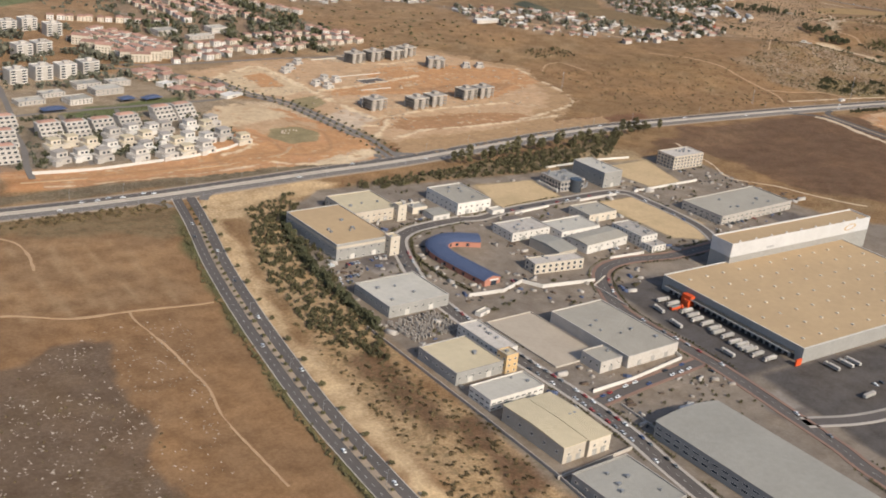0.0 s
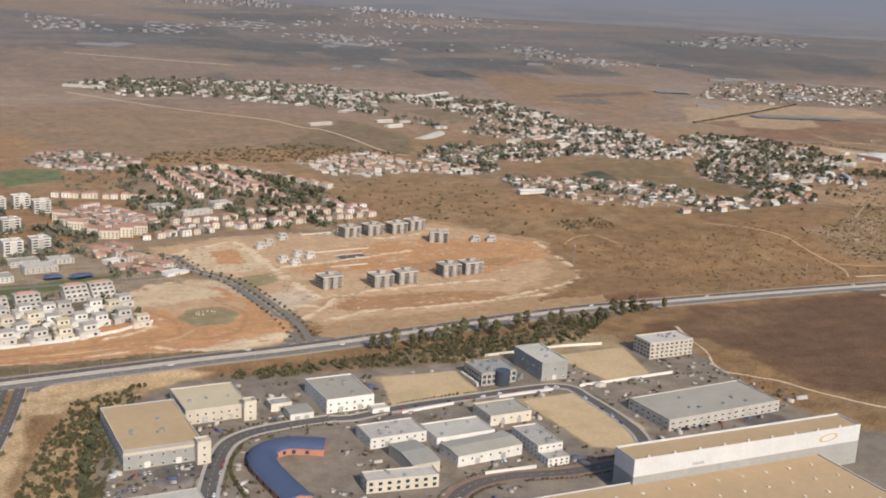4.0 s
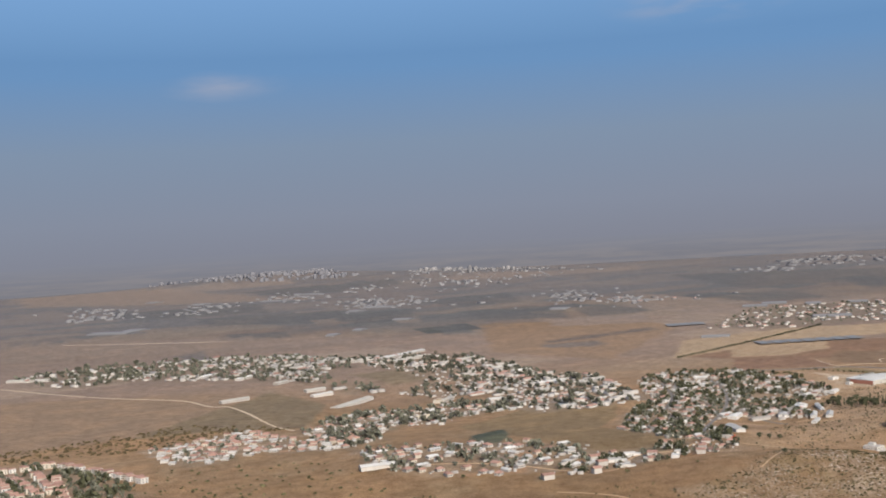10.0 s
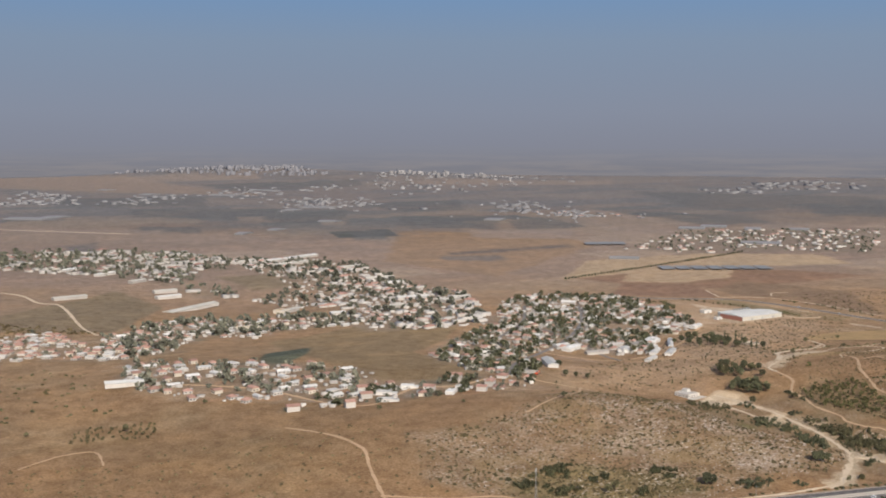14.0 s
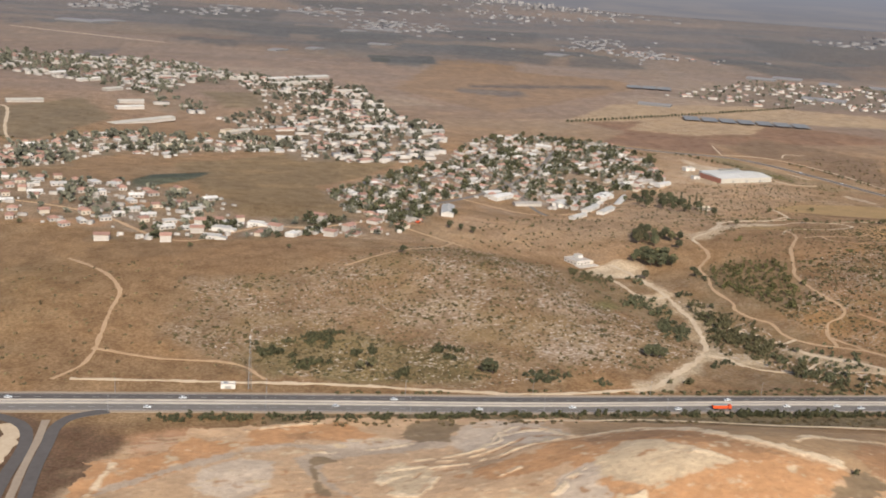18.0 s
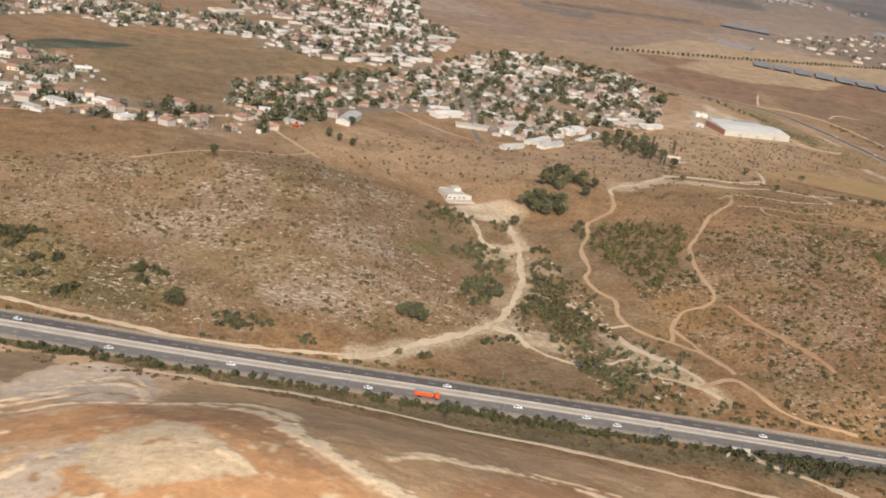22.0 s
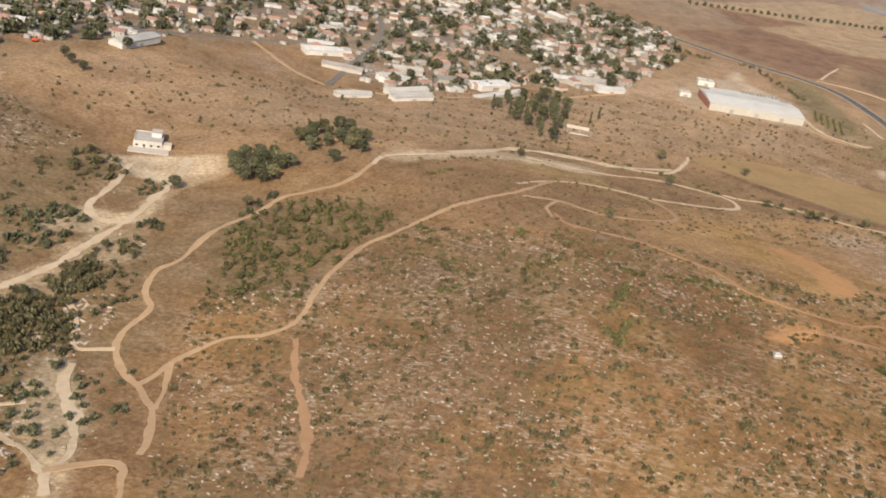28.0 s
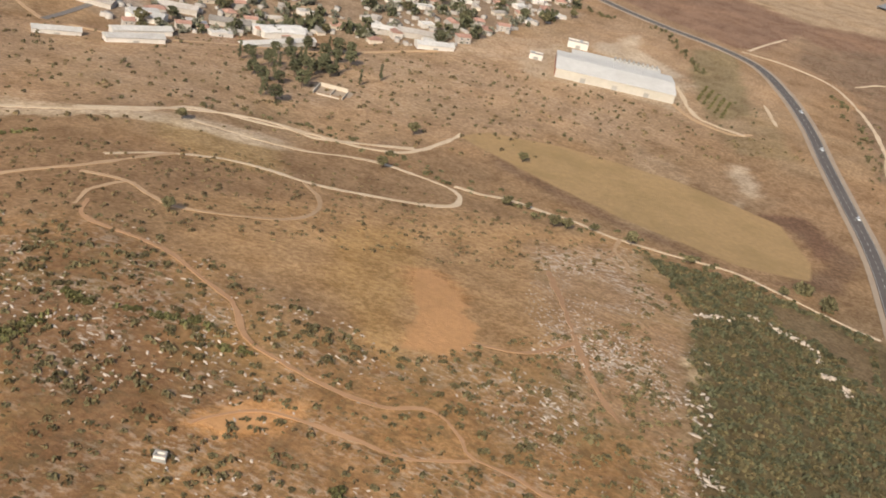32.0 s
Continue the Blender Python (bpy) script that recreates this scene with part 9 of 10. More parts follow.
WORKS = [(388, 800), (480, 845), (600, 838), (900, 840), (950, 700), (800, 640), (640, 600), (570, 560), (560, 400), (470, 400), (385, 420), (382, 610)]
for k, (count, material, lo, hi, flat, label) in enumerate(((230, "concrete_grey", 0.12, 0.34, (1.3, 1, 1.2), "grey crates and stacked goods in works yards"), (170, "bark", 0.12, 0.3, (1.4, 1, 1.0), "brown timber pallets in works yards"), (60, "limewash", 0.18, 0.42, (1.9, 0.8, 1.6), "white containers and skips in works yards"), (30, "blue_roof", 0.15, 0.34, (1.8, 0.8, 1.6), "dull blue containers in works yards"), (150, "dark", 0.1, 0.26, (1.3, 1, 1.0), "dark machinery and scrap in works yards"))):
    q = fill(WORKS, count, 400 + k, 0, lambda x, y: free_yard(x, y) & (lattice(x, y, 24, 81) + 0.4 * lattice(x, y, 8, 82) > 0.62))
    scatter("yard_goods", HUT, q[:, 0], q[:, 1], np.random.default_rng(400 + k).uniform(lo, hi, len(q)), M[material], label, "goods", 0.0, flat, 400 + k)
q = fill(P_SITE, 420, 57, 0)
scatter("building_rubble", HUT, q[:, 0], q[:, 1], np.random.default_rng(57).uniform(0.06, 0.26, len(q)), M["gravel"], "heaps of pale rubble and stacked blocks", "rubble", 0.0, (1.6, 1, 1.2), 57)
for a, b in (((700, 1330), (740, 1335)), ((690, 1175), (735, 1180)), ((690, 1240), (760, 1250))):
    yard_wall([a, b], 1.4, "concrete", "low pale block wall on a building site")


# ---- trees ----
def lobes(seed, n, r, tall, spread, leaf, leaves=20):
    """Many leaf clumps set round a crown."""
    rng_ = np.random.default_rng(seed)
    vs, fs = [], []
    for k in range(n):
        a, u = rng_.uniform(0, 2 * math.pi), (k + 0.5) / n
        off = np.array((math.cos(a), math.sin(a), 0)) * spread * math.sin(math.pi * (0.12 + 0.78 * u)) * rng_.uniform(0.5, 1.0)
        off[2] = tall * u
        cv, cf = clump(seed * 50 + k, leaves, 1, 1, leaf)
        b, s = len(vs), r * rng_.uniform(0.7, 1.25)
        vs += [np.array(v) * s + off for v in cv]
        fs += [tuple(i + b for i in f) for f in cf]
    return vs, fs


def crown_mesh(name, shape, base, material):
    vs, fs = shape
    me = bpy.data.meshes.new(name)
    me.from_pydata([(v[0], v[1], v[2] + base) for v in vs], [], fs)
    me.materials.append(material)
    return me


def tree(name, label, crown, base, h, leaf, r=0.22, limbs=4, seed=0, category="tree"):
    ob = thing(name, 0, 0, 0, 0, label, category, name.replace("_", " ") + "s")
    bm = pipe(bmesh.new(), 0, 0, -0.4, r, r * 0.5, h * 0.62 + 0.4, 7)
    rng_ = random.Random(seed)
    for k in range(limbs):
        a = 2 * math.pi * k / limbs + rng_.uniform(-0.4, 0.4)
        pipe(bm, 0, 0, h * rng_.uniform(0.3, 0.5), r * 0.5, r * 0.15, h * 0.35, 5, tilt=(math.cos(a) * h * 0.22, math.sin(a) * h * 0.22))
    part("trunk", bm, M["bark"], ob)
    part("crown", crown_mesh("crown", crown, base, M[leaf]), None, ob)
    return ob


BROAD = tree("tree", "spreading broadleaf tree with a dusty green crown", lobes(3, 26, 1.15, 3.6, 2.9, 0.36, 24), 2.2, 6.5, "leaf", seed=1)
GUM = tree("eucalyptus", "tall loose eucalyptus with a grey-green crown", lobes(4, 32, 1.25, 8.5, 2.6, 0.36, 24), 3.0, 12, "leaf", 0.3, seed=2)
PINE = tree("pine", "dark dense pine tree", lobes(5, 30, 1.1, 4.4, 2.9, 0.36, 24), 2.2, 8, "leaf_dark", 0.25, seed=3)
CYPRESS = tree("cypress", "narrow dark cypress tree", lobes(6, 12, 0.85, 8.5, 0.5, 0.45), 0.8, 9, "leaf_dark", 0.18, 2, 4)
SHRUB = tree("olive_tree", "small round dusty olive tree", lobes(7, 7, 1.05, 1.5, 1.3, 0.45), 1.1, 2.8, "leaf", 0.14, 3, 5)
first_of = {}


def plant(kind, x, y, s):
    x, y = float(x), float(y)
    m = pose(x, y, float(land(x, y)), 0, 0, random.uniform(0, 360))
    ob = kind if kind.name not in first_of else copy_thing(kind, m)
    if ob is kind:
        first_of[kind.name] = 1
        ob.matrix_basis = m
    ob.scale = (s * random.uniform(0.88, 1.12), s * random.uniform(0.88, 1.12), s)


random.seed(33)
for k in range(42):
    u = k / 41
    plant(GUM if random.random() < 0.75 else BROAD, 640 + 330 * u + random.uniform(-5, 5), 893 + 52 * u + random.uniform(-9, 7), random.uniform(1.0, 1.5))
c = spline(BRANCH, 10)
for k in range(3, len(c) - 14):
    plant(SHRUB, c[k, 0] + random.uniform(-0.4, 0.4), c[k, 1], random.uniform(0.6, 0.9))
    if k % 3 == 0:
        plant(SHRUB, c[k, 0] + 13 + random.uniform(-0.5, 0.5), c[k, 1], random.uniform(0.8, 1.2))
for x, y in [*fill([(1754, 1320), (1755, 1334), (1763, 1347), (1781, 1354), (1797, 1330), (1792, 1322), (1791, 1304), (1785, 1295), (1770, 1302)], 16, 61, 7), *fill([(1776, 1378), (1778, 1392), (1784, 1406), (1798, 1424), (1820, 1408), (1824, 1386), (1822, 1368), (1806, 1380), (1801, 1364), (1791, 1362)], 18, 62, 7)]:
    plant(PINE if random.random() < 0.7 else BROAD, x, y, random.uniform(1.1, 1.6))
c = spline(NORTH_ROAD, 12)
for k in range(2, len(c) - 1):
    for s in (0, 11, -11):
        plant(SHRUB, c[k, 0] + s, c[k, 1], random.uniform(0.7, 1.0))
for kind, s, spots in (
        (PINE, 1.2, ((1812, 1355), (1749, 1273))),
        (PINE, 1.2, ((1671, 1047), (1677, 1047), (1683, 1047), (1674, 1052), (1680, 1053))),
        (PINE, 1.1, ((1545, 1012), (1550, 1010), (1548, 1016))),
        (CYPRESS, 1.0, ((1940, 1627), (1936, 1604))),
        (PINE, 1.0, ((1872, 1635), (1858, 1656), (1889, 1616), (1904, 1623), (1915, 1604), (1784, 1609), (1600, 1405), (1590, 1412), (1612, 1400), (1520, 1249), (1570, 1470), (1580, 1465), (1605, 1470))),
        (BROAD, 1.0, ((1984, 1321), (1911, 1443), (1998, 1545), (2060, 1560), (2103, 1475), (2140, 1486), (2109, 1477), (1776, 1025), (1783, 1031), (1470, 1022), (1462, 1018), (1796, 1266), (2009, 1476), (1100, 1315))),
        (SHRUB, 1.2, ((2075, 1484), (2085, 1489), (2092, 1477), (2120, 1488), (2169, 1488), (2215, 1489), (2235, 1488), (1340, 1285), (1424, 1277), (1180, 1390), (1010, 1330), (980, 1280), (900, 1400), (930, 1450), (960, 1500), (1010, 1420), (880, 1520)))):
    for x, y in spots:
        plant(kind, x, y, s * random.uniform(0.85, 1.2))
for x, y in fill([(1856, 1590), (1872, 1667), (1909, 1676), (1916, 1601), (1922, 1526), (1913, 1505), (1893, 1548), (1869, 1568)], 34, 72, 6.5):
    plant(CYPRESS if random.random() < 0.45 else PINE, x, y, random.uniform(1.1, 1.6))
for x, y in fill(V_NEAR, 84, 73, 17, lambda x, y: clear(x, y, VILLAGE_STREETS, 5)):
    plant(PINE if random.random() < 0.35 else BROAD, x, y, random.uniform(0.95, 1.5))
for x, y in fill(P_SCRUB_B, 20, 71, 9):
    plant(PINE if random.random() < 0.5 else BROAD, x, y, random.uniform(0.45, 0.75))
for k in range(36):
    u = k / 35
    plant(PINE, np.interp(u, (0, 0.35, 0.7, 1), (406, 385, 379, 377)) + random.uniform(-3, 3), np.interp(u, (0, 0.35, 0.7, 1), (805, 725, 660, 592)), random.uniform(0.8, 1.15))


ALL_LINES = [t[3] for t in TRACKS]


def off_tracks(x, y):
    return clear(x, y, ALL_LINES, 3.2) & clear(x, y, [HIGHWAY, EAST_ROAD, BRANCH], 15.5)


def outside_wedge(x, y):
    return away(x, y, P_WEDGE) > lattice(x, y, 5, 63) * 4 - 3


def clumped(x, y):
    return off_tracks(x, y) & (lattice(x, y, 17, 61) + 0.6 * lattice(x, y, 6, 62) > 0.98)


def grove(name, poly, count, shape, sizes, leaf, label, category, seed, keep=None, sink=0.12):
    q = fill(poly, count, seed, 0, keep)
    s = np.random.default_rng(seed).uniform(*sizes, len(q))
    scatter(name, shape, q[:, 0], q[:, 1], s, M[leaf], label, category, sink, seed=seed)


TREE_SMALL = lobes(8, 5, 0.62, 0.9, 0.6, 0.42, 16)
TREE_FAR = lobes(12, 3, 0.75, 0.8, 0.55, 0.55, 12)
SAPLING = lobes(11, 4, 0.52, 1.7, 0.32, 0.42, 13)
BUSH, TUFT = clump(9, 20, 1, 0.8, 0.45), clump(10, 12, 1, 0.7, 0.5)
off_street = lambda x, y: clear(x, y, VILLAGE_STREETS, 4.5) & (lattice(x, y, 30, 71) + 0.5 * lattice(x, y, 11, 72) > 0.66)
for poly, count, sizes, seed in ((V_NEAR, 1150, (1.8, 4.8), 81), (V_WEST, 130, (1.8, 4.6), 82), (V_EDGE, 80, (2.0, 4.6), 83), (V_ROW, 120, (1.6, 3.4), 84), (V_MID, 330, (2.2, 5.4), 85), (V_BELT, 800, (2.0, 5.0), 99), (V_RED, 900, (1.8, 4.6), 86), (V_NORTHWEST, 130, (1.8, 4.2), 89), ([(461, 1782), (568, 1798), (611, 1673), (486, 1641), (447, 1676)], 120, (1.2, 3.2), 90), ([(235, 980), (470, 1020), (460, 1130), (240, 1140)], 460, (1.3, 2.8), 96), ([(270, 1240), (440, 1260), (480, 1420), (440, 1560), (290, 1560)], 480, (1.8, 4.4), 97), ([(430, 1180), (520, 1170), (540, 1250), (450, 1320)], 70, (1.4, 2.8), 98)):
    half_n = count // 2
    shape = TREE_SMALL if seed in (81, 83, 96) else TREE_FAR
    grove("garden_trees", poly, half_n, shape, sizes, "leaf_village", "haze-dulled green garden trees between houses", "trees", seed, off_street)
    grove("garden_trees", poly, half_n // 2, shape, (sizes[0] * 1.5, sizes[1] * 1.35), "leaf_dark" if seed in (81, 83, 96, 86) else "leaf_village", "dark green garden trees between houses", "trees", seed + 100, off_street)
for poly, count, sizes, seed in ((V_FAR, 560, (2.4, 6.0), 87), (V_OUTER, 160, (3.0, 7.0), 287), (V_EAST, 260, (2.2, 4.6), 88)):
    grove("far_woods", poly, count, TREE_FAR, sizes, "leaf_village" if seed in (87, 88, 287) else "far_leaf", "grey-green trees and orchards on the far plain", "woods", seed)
for name, poly, count, shape, sizes, leaf, label, seed in (
        ("scrub", P_ROCK_E, 3200, TUFT, (0.35, 1.0), "leaf_dry", "dry brown scrub bushes among stones", 101),
        ("scrub", P_ROCK_E, 2600, TUFT, (0.45, 1.3), "leaf_hill", "olive tufts among stones", 301),
        ("scrub", P_ROCK_E, 1000, BUSH, (0.6, 1.4), "leaf_hill", "olive-brown shrubs on a stony hill", 102),
        ("shrubs", P_ROCK_E, 620, BUSH, (0.9, 2.0), "leaf_hill", "dark olive shrubs in clumps on a stony hill", 302),
        ("shrubs", P_ROCK_E, 620, BUSH, (0.9, 1.7), "leaf_hill", "dark olive shrubs spread over a stony hill", 305),
        ("shrubs", P_ROCK_W, 420, BUSH, (0.8, 1.9), "leaf_hill", "dark olive shrubs in clumps on a slope", 303),
        ("scrub", P_ROCK_W, 3600, TUFT, (0.45, 1.2), "leaf_dry", "dry brown scrub bushes among stones", 103),
        ("young_pines", P_SCRUB_A, 250, SAPLING, (1.2, 2.3), "leaf_green", "young upright green pines planted on a slope", 104),
        ("shrubs", P_SCRUB_A, 90, BUSH, (0.8, 1.6), "leaf_hill", "low olive shrubs on a slope", 304),
        ("shrubs", P_SCRUB_B, 240, TREE_SMALL, (0.8, 2.0), "leaf", "dense dark shrubs in a dry valley", 105),
        ("shrubs", P_SCRUB_C, 330, BUSH, (0.6, 1.5), "leaf_hill", "green shrubs above the road", 106),
        ("shrubs", P_SCRUB_C, 260, TREE_SMALL, (0.9, 2.8), "leaf_olive", "dark shrubs above the road", 306),
        ("shrubs", P_SCRUB_D, 90, TREE_SMALL, (0.7, 1.6), "leaf", "dark shrubs beside a dirt track", 107),
        ("young_trees", P_GROVE, 1000, BUSH, (0.9, 1.9), "leaf_dark", "dense planting of young dusty trees", 108),
        ("young_trees", P_GROVE, 800, BUSH, (0.8, 1.7), "leaf_hill", "sun-bleached young trees in a dense planting", 109),
        ("trees", [(2221, 1506), (2227, 1506), (2227, 1501), (2221, 1501)], 7, TREE_SMALL, (2.0, 3.4), "leaf", "round dark trees beside a field track", 401),
        ("trees", [(2234, 1500), (2240, 1500), (2240, 1495), (2234, 1495)], 7, TREE_SMALL, (2.0, 3.4), "leaf", "round dark trees beside a field track", 402),
        ("reeds", P_GROVE, 250, TUFT, (0.7, 1.6), "leaf_dry", "dry pale reeds between young trees", 208),
        ("scrub", P_STUBBLE, 650, BUSH, (0.6, 1.7), "leaf_dry", "dry brown bushes on sandy waste ground", 309),
        ("orchard", P_ORCHARD, 700, TREE_SMALL, (1.3, 2.5), "leaf", "small dusty trees in sandy ground", 110),
        ("orchard", P_WOOD, 480, TREE_SMALL, (1.4, 3.2), "leaf", "scattered dusty trees beside the road", 111),
        ("hedge", [(1330, 948), (1700, 946), (1950, 938), (1950, 931), (1700, 938), (1330, 940)], 520, TREE_SMALL, (0.8, 2.3), "leaf_olive", "dark ragged roadside hedge", 112),
        ("scrub", [(1360, 940), (1950, 930), (1950, 905), (1700, 915), (1400, 932)], 300, BUSH, (0.6, 1.5), "leaf_dry", "dry roadside bushes", 212),
        ("scrub", [(1420, 985), (1680, 985), (1799, 1002), (1960, 980), (1960, 974), (1700, 977), (1420, 982)], 260, BUSH, (0.7, 1.9), "leaf", "dark roadside bushes", 113),
        ("scrub", [(1838, 1340), (2240, 1760), (1898, 1724), (1650, 1489), (1600, 1360), (1751, 1352)], 800, TUFT, (0.6, 1.7), "leaf_dry", "thin dry scrub below the village", 114),
        ("shrubs", [(1486, 1300), (1700, 1357), (1850, 1420), (2100, 1640), (2200, 1850), (2010, 1760), (1929, 1704), (1763, 1561), (1600, 1440)], 260, TREE_SMALL, (0.6, 1.5), "leaf", "lone dark bushes on bleached pasture", 314),
        ("scrub", [(1782, 1261), (1998, 1458), (2180, 1484), (2100, 1390), (1979, 1292), (1869, 1257)], 900, TUFT, (0.5, 1.3), "leaf_dry", "thin dry scrub on a low hill", 115),
        ("scrub", [(1000, 980), (1400, 1010), (1332, 1235), (1000, 1230)], 520, TUFT, (0.7, 1.8), "leaf_dry", "thin dry scrub on a brown slope", 116),
        ("scrub", [(640, 1380), (1100, 1380), (1050, 1640), (830, 1700)], 200, BUSH, (0.9, 2.6), "leaf", "lone dark bushes on dry pasture", 117),
        ("scrub", [(120, 880), (330, 878), (325, 850), (120, 850)], 160, BUSH, (0.8, 2.2), "leaf_dry", "brown bushes along a field edge", 118),
        ("scrub", [(800, 1850), (1100, 1960), (900, 2060), (600, 1950), (500, 1880)], 420, BUSH, (1.4, 3.6), "leaf_dry", "grey-brown bushes on a low rise", 119),
        ("scrub", [(60, 640), (200, 640), (200, 400), (60, 400)], 200, TUFT, (0.5, 1.1), "leaf_dry", "dry tufts on dark stony soil", 120),
        ("scrub", [(1900, 1490), (2240, 1470), (2240, 1496), (1960, 1510)], 140, BUSH, (0.7, 1.8), "leaf", "dark bushes along a field track", 121),
        ("scrub", [(2240, 1400), (2420, 1300), (2500, 2000), (2260, 1980), (2225, 1820), (2265, 1620)], 700, TUFT, (0.8, 1.9), "leaf_dry", "dry scrub beyond the country road", 122)):
    grove(name, poly, count, shape, sizes, leaf, label, "scrub", seed, clumped if seed in (302, 303, 306) else (lambda x, y: off_tracks(x, y) & (lattice(x, y, 15, 61) + 0.6 * lattice(x, y, 6, 62) > 0.6)) if seed in (304, 105, 107) else (lambda x, y: off_tracks(x, y) & clear(x, y, [STONE_LINE], 1.6) & outside_wedge(x, y)) if seed in (108, 109, 208) else off_tracks)
for line, n, wide in (([(2010, 1158), (2002, 1172)], 16, 2), ([(2010, 1161), (2010, 1178), (2016, 1185)], 22, 2), ([(2002, 1192), (2006, 1224)], 30, 2), ([(2001, 1239), (2013, 1237)], 14, 2.5), ([(2018, 1241), (2050, 1250)], 24, 3), ([(2117, 1201), (2124, 1195)], 9, 2), ([(1894, 1263), (1904, 1256)], 10, 3), ([(1960, 1223), (1971, 1237)], 14, 3), ([(1945, 1265), (1947, 1272)], 8, 3), ([(1918, 1217), (1924, 1220)], 8, 3), ([(1874, 1352), (1883, 1370)], 12, 3), ([(1926, 1185), (1933, 1190)], 8, 3), ([(2057, 1241), (2064, 1243)], 5, 2)):
    c = spline(line, 0.5)
    r = np.random.default_rng(n + int(line[0][0]))
    at = r.integers(0, len(c), n)
    scatter("shrubs", BUSH, c[at, 0] + r.normal(0, wide * 0.5, n), c[at, 1] + r.normal(0, wide * 0.5, n), r.uniform(0.8, 1.7, n), M["leaf_green"], "close line of dark shrubs between stones", "scrub", seed=n)
q = fill([(1661, 770), (1677, 786), (1695, 796), (1706, 789), (1710, 777), (1700, 745), (1655, 745)], 30, 77, 0)
scatter("shrubs", TREE_SMALL, q[:, 0], q[:, 1], np.random.default_rng(77).uniform(1.0, 2.4, len(q)), M["leaf_olive"], "dark trees at the foot of a quarry", "trees", seed=77)
q = fill([(1852, 950), (1901, 936), (1884, 904), (1839, 926)], 110, 78, 0, off_tracks)
scatter("shrubs", TREE_SMALL, q[:, 0], q[:, 1], np.random.default_rng(78).uniform(0.9, 2.0, len(q)), M["leaf_olive"], "dense dark thicket below the road", "trees", seed=78)
c = spline([(487, 727), (473, 698), (472, 658), (478, 625)], 2.2)
scatter("hedge", TREE_SMALL, c[:, 0], c[:, 1], np.random.default_rng(79).uniform(1.0, 1.8, len(c)), M["leaf"], "clipped green hedge beside a works street", "hedge", seed=79)
c = spline([(406, 806), (385, 725), (379, 660), (377, 592)], 2.0)
scatter("hedge", TREE_SMALL, c[:, 0], c[:, 1], np.random.default_rng(80).uniform(1.6, 2.6, len(c)), M["leaf_dark"], "tall dark green tree hedge beside works yards", "hedge", seed=80)
c = spline(BRANCH[1:], 2.4)
r = np.random.default_rng(432)
scatter("hedge", TREE_SMALL, c[:, 0] - 14.5 + r.normal(0, 1.3, len(c)), c[:, 1], r.uniform(0.8, 1.7, len(c)), M["leaf"], "ragged green hedge beside a planted road", "hedge", seed=432)
q = fill(WORKS, 330, 431, 0, lambda x, y: free_yard(x, y) & (lattice(x, y, 20, 91) > 0.55))
scatter("shrubs", TREE_SMALL, q[:, 0], q[:, 1], np.random.default_rng(431).uniform(0.7, 1.7, len(q)), M["leaf"], "dusty shrubs and small trees in works yards", "shrubs", seed=431)
for key, off in (("A", 9.5), ("A", -9.5), ("B", 9.5), ("B", -9.5), ("E", 8.0)):
    c = spline(STREETS[key], 3.0)[2:-30]
    d = np.gradient(c, axis=0)
    d /= np.linalg.norm(d, axis=1)[:, None]
    x, y = c[:, 0] - d[:, 1] * off, c[:, 1] + d[:, 0] * off
    far_off = clear(x, y, [v for k, v in STREETS.items()], 8.0) & (lattice(x, y, 30, 95) > 0.42)
    x, y = x[far_off], y[far_off]
    scatter("hedge", TREE_SMALL, x, y, np.random.default_rng(len(x)).uniform(0.6, 1.3, len(x)), M["leaf"], "low dusty hedge along a works street", "hedge", seed=len(x))
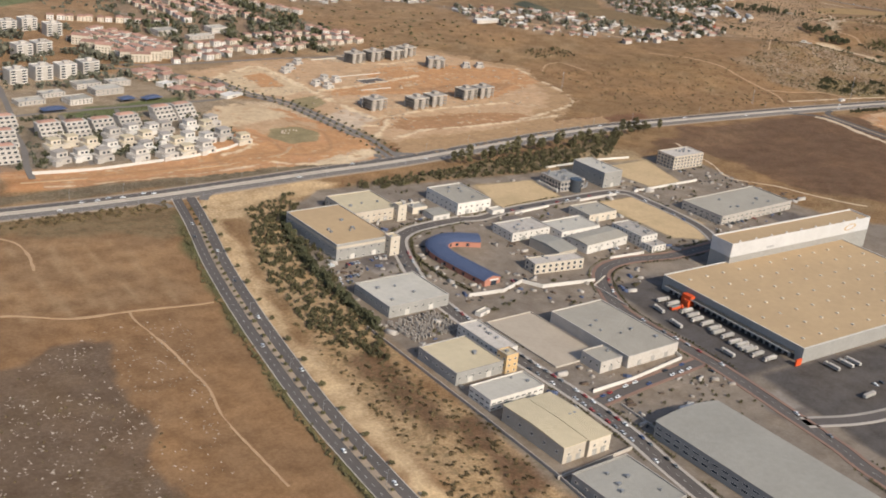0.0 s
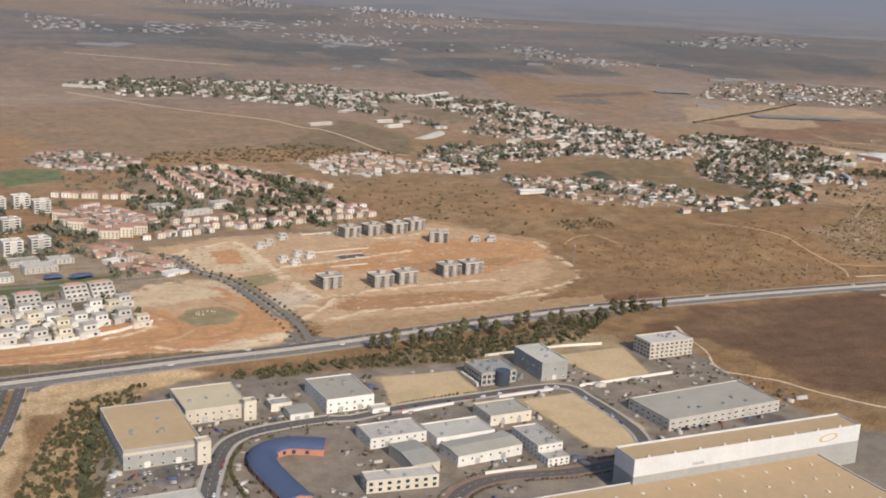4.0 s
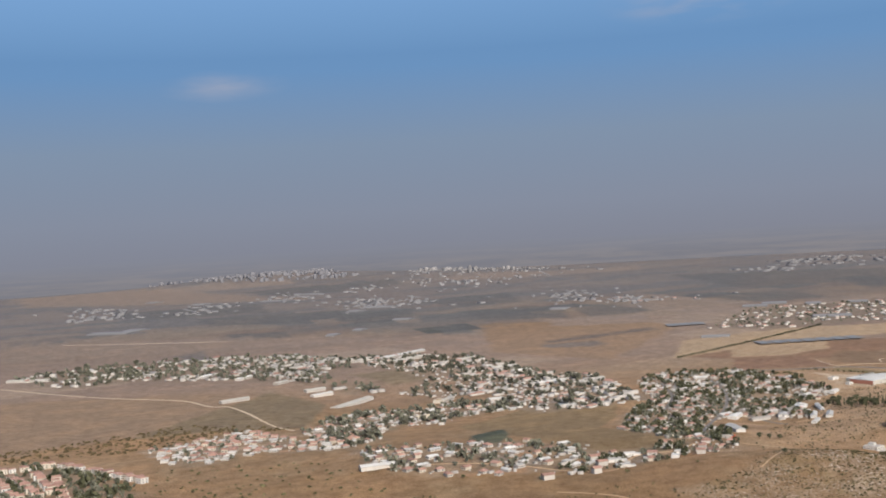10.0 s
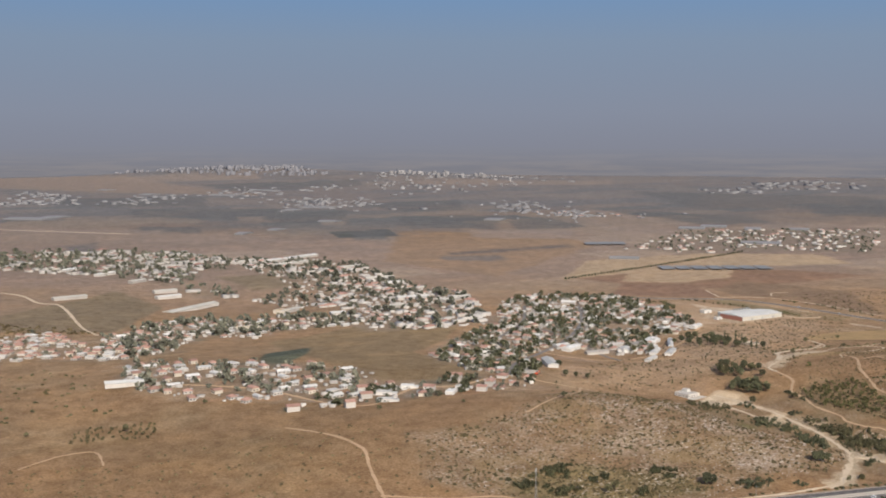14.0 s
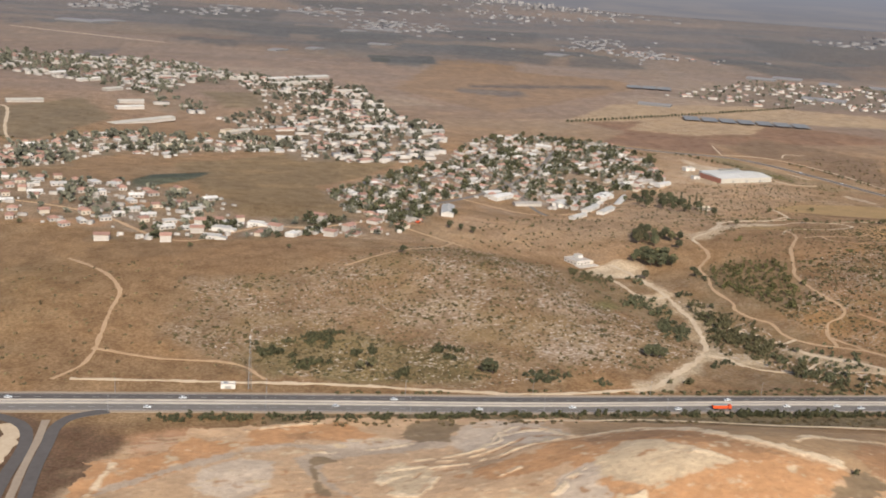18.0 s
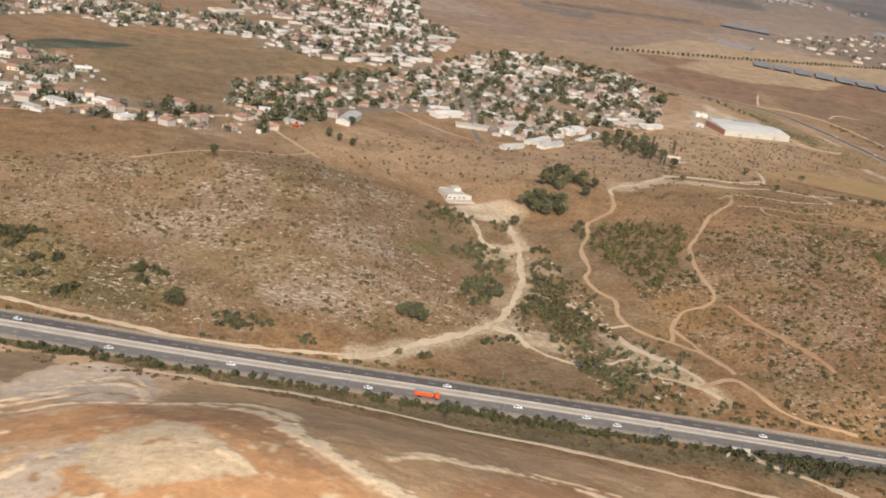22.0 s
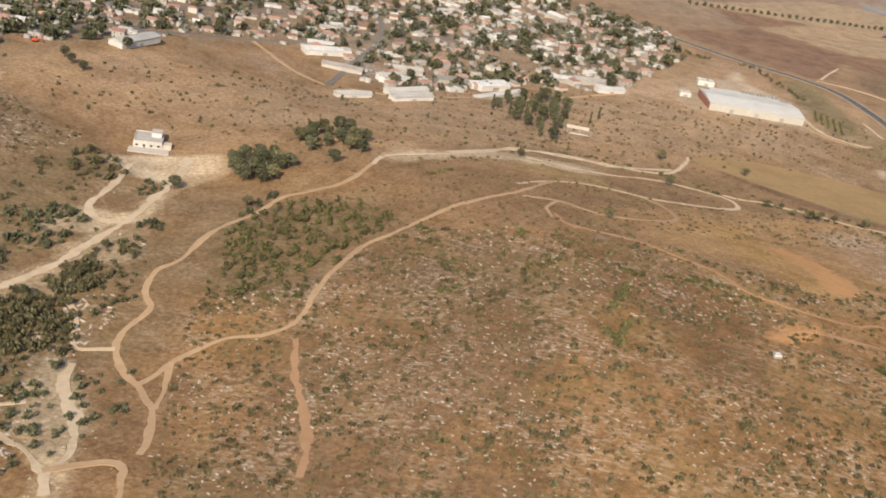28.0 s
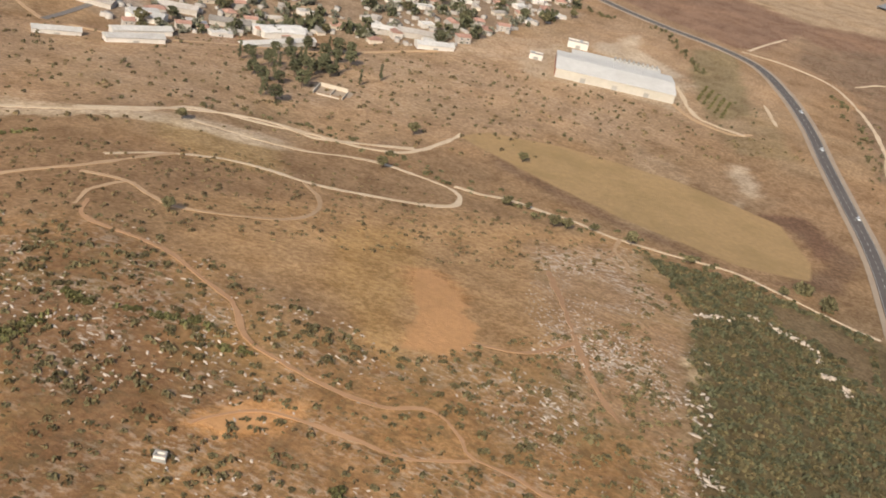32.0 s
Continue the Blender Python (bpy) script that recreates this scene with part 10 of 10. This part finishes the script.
for k, (poly, count, lo, hi) in enumerate((
        ([(1675, 1280), (1684, 1300), (1715, 1284), (1720, 1262), (1697, 1254)], 44, 1.2, 2.6), ([(1697, 1190), (1717, 1219), (1738, 1204), (1738, 1171), (1719, 1162)], 50, 1.3, 2.9), ([(1703, 1097), (1708, 1126), (1718, 1155), (1728, 1154), (1735, 1121), (1729, 1105), (1709, 1091)], 60, 1.2, 2.6),
        ([(1741, 1105), (1755, 1140), (1759, 1169), (1780, 1158), (1773, 1132), (1799, 1113), (1797, 1087), (1771, 1074)], 150, 1.3, 3.0), ([(1758, 1221), (1771, 1226), (1773, 1212), (1759, 1213)], 10, 1.3, 2.2), ([(1729, 1273), (1744, 1277), (1747, 1259), (1737, 1253)], 12, 1.2, 2.2), ([(1758, 1197), (1772, 1195), (1769, 1180)], 9, 1.3, 2.2),
        ([(1714, 1037), (1726, 1063), (1745, 1061), (1743, 1052)], 26, 0.9, 1.9), ([(1798, 1232), (1797, 1281), (1802, 1299), (1810, 1243)], 16, 1.2, 2.2), ([(1665, 1004), (1672, 998), (1690, 1003), (1690, 1010), (1678, 999)], 9, 1.4, 2.6), ([(1567, 1010), (1578, 1012), (1602, 1008), (1604, 998), (1586, 995), (1573, 997)], 34, 1.2, 2.6),
        ([(1614, 1004), (1625, 1002), (1630, 988), (1619, 993)], 14, 0.9, 1.8), ([(1638, 1079), (1651, 1092), (1655, 1080), (1646, 1070)], 14, 0.8, 1.6), ([(1795, 1059), (1829, 1090), (1846, 1050), (1834, 1002), (1814, 1002)], 50, 0.8, 2.0), ([(1777, 1071), (1794, 1071), (1820, 1014), (1800, 990), (1776, 1014)], 60, 1.0, 2.4))):
    q = fill(poly, count, 600 + k, 0, lambda x, y: clear(x, y, ALL_LINES, 2.4))
    scatter("shrubs", TREE_SMALL, q[:, 0], q[:, 1], np.random.default_rng(600 + k).uniform(lo, hi, len(q)), M["leaf_dark" if k % 3 else "leaf"], "dense rounded evergreen shrubs in a dry valley", "shrubs", seed=600 + k)
q = fill([(1690, 950), (1770, 947), (1770, 937), (1690, 940)], 46, 640, 0, off_tracks)
scatter("hedge", TREE_SMALL, q[:, 0], q[:, 1], np.random.default_rng(640).uniform(1.2, 2.4, len(q)), M["leaf_olive"], "rounded dark roadside trees", "trees", seed=640)
rows_q = np.array([(1050 + 7 * i + 1.2 * j + random.uniform(-2.5, 2.5), 1292 + 6.5 * j - 0.8 * i + random.uniform(-2.5, 2.5)) for i in range(11) for j in range(8) if random.random() < 0.75])
scatter("orchard", TREE_SMALL, rows_q[:, 0], rows_q[:, 1], np.random.default_rng(5).uniform(1.1, 2.2, len(rows_q)), M["leaf_hill"], "rows of small grey-green orchard trees", "orchard", seed=5)
for k, (line, n, wide) in enumerate((([(1957, 1959), (1981, 1973), (2008, 1968)], 34, 7), ([(2050, 1982), (2079, 1937), (2111, 1873)], 40, 6), ([(2213, 1929), (2239, 1840), (2252, 1742)], 44, 9))):
    c = spline(line, 1.0)
    r = np.random.default_rng(700 + k)
    at = r.integers(0, len(c), n)
    scatter("hedge", TREE_SMALL, c[at, 0] + r.normal(0, wide * 0.5, n), c[at, 1] + r.normal(0, wide * 0.5, n), r.uniform(0.9, 2.2, n), M["leaf"], "ragged dark bushes beside a country road", "bushes", seed=700 + k)
rows_q = np.array([(2120 + 5.5 * i, 1800 + 6 * j - i * 6.5) for i in range(5) for j in range(8)])
scatter("orchard", BUSH, rows_q[:, 0], rows_q[:, 1], np.full(len(rows_q), 1.3), M["leaf_green"], "rows of young orchard trees", "orchard", seed=6)
line = spline([(1965, 2312), (2150, 2420), (2350, 2540), (2600, 2700)], 11)
scatter("tree_row", TREE_SMALL, line[:, 0], line[:, 1], np.full(len(line), 3.0), M["leaf_dark"], "single row of trees along a field track", "trees", seed=7)
for poly, count, sizes, seed in ((P_ROCK_E, 5200, (0.13, 0.55), 131), (P_ROCK_W, 4000, (0.14, 0.52), 132), ([(2110, 1435), (2150, 1462), (2189, 1394), (2194, 1297), (2150, 1285), (2120, 1364)], 1500, (0.11, 0.36), 133),
                                 (P_DARK_SOIL, 520, (0.2, 0.6), 134), ([(186, 663), (265, 660), (241, 554), (214, 451), (186, 481), (200, 616)], 220, (0.2, 0.55), 137), (P_SCRUB_B, 350, (0.3, 1.0), 135), ([(2195, 1385), (2201, 1336), (2212, 1280), (2206, 1275), (2191, 1335)], 60, (0.5, 1.3), 136)):
    q = fill(poly, count * 2, seed, 0, lambda x, y: lattice(x, y, 26, 19) + 0.5 * lattice(x, y, 9, 4) > 0.62)[:count]
    scatter("stones", boulder(seed), q[:, 0], q[:, 1], np.random.default_rng(seed).uniform(*sizes, len(q)) * 1.35, M["rock"], "pale limestone blocks strewn over a dry slope", "stones", 0.05, (1.5, 0.85, 0.6), seed)
for poly, count, seed, most in ((P_ROCK_W, 1500, 141, 1.5), (P_ROCK_E, 800, 142, 0.85)):
    q = fill(poly, count, seed, 0, lambda x, y: off_tracks(x, y) & (0.6 * lattice(x, y, 40, 91) + 0.4 * lattice(x, y, 11, 92) > 0.52))
    scatter("stone_outcrops", boulder(seed), q[:, 0], q[:, 1], np.random.default_rng(seed).uniform(0.3, 1.0, len(q)) ** 1.6 * most, M["rock"], "flat pale limestone outcrops in broken rows", "stones", 0.12, (2.4, 0.8, 0.35), seed, heading=np.full(len(q), 0.15))
r = np.random.default_rng(77)
way = np.array(STONE_LINE, float)
at = r.uniform(0, len(way) - 1.001, 150)
k = at.astype(int)
q = way[k] + (way[k + 1] - way[k]) * (at - k)[:, None] + r.normal(0, 1.1, (150, 2))
scatter("stones", boulder(7), q[:, 0], q[:, 1], r.uniform(0.7, 1.7, 150), M["rock"], "broken line of pale stones through young trees", "stones", 0.05, seed=77)

# ---- the plan is traced at near true size to fit the camera's view; shrink all of it to match the camera's path ----
SCALE = 0.48
for ob in list(scene.objects):
    if ob.parent is None and ob.type not in ("CAMERA", "LIGHT"):
        ob.matrix_basis = Matrix.Scale(SCALE, 4) @ ob.matrix_basis
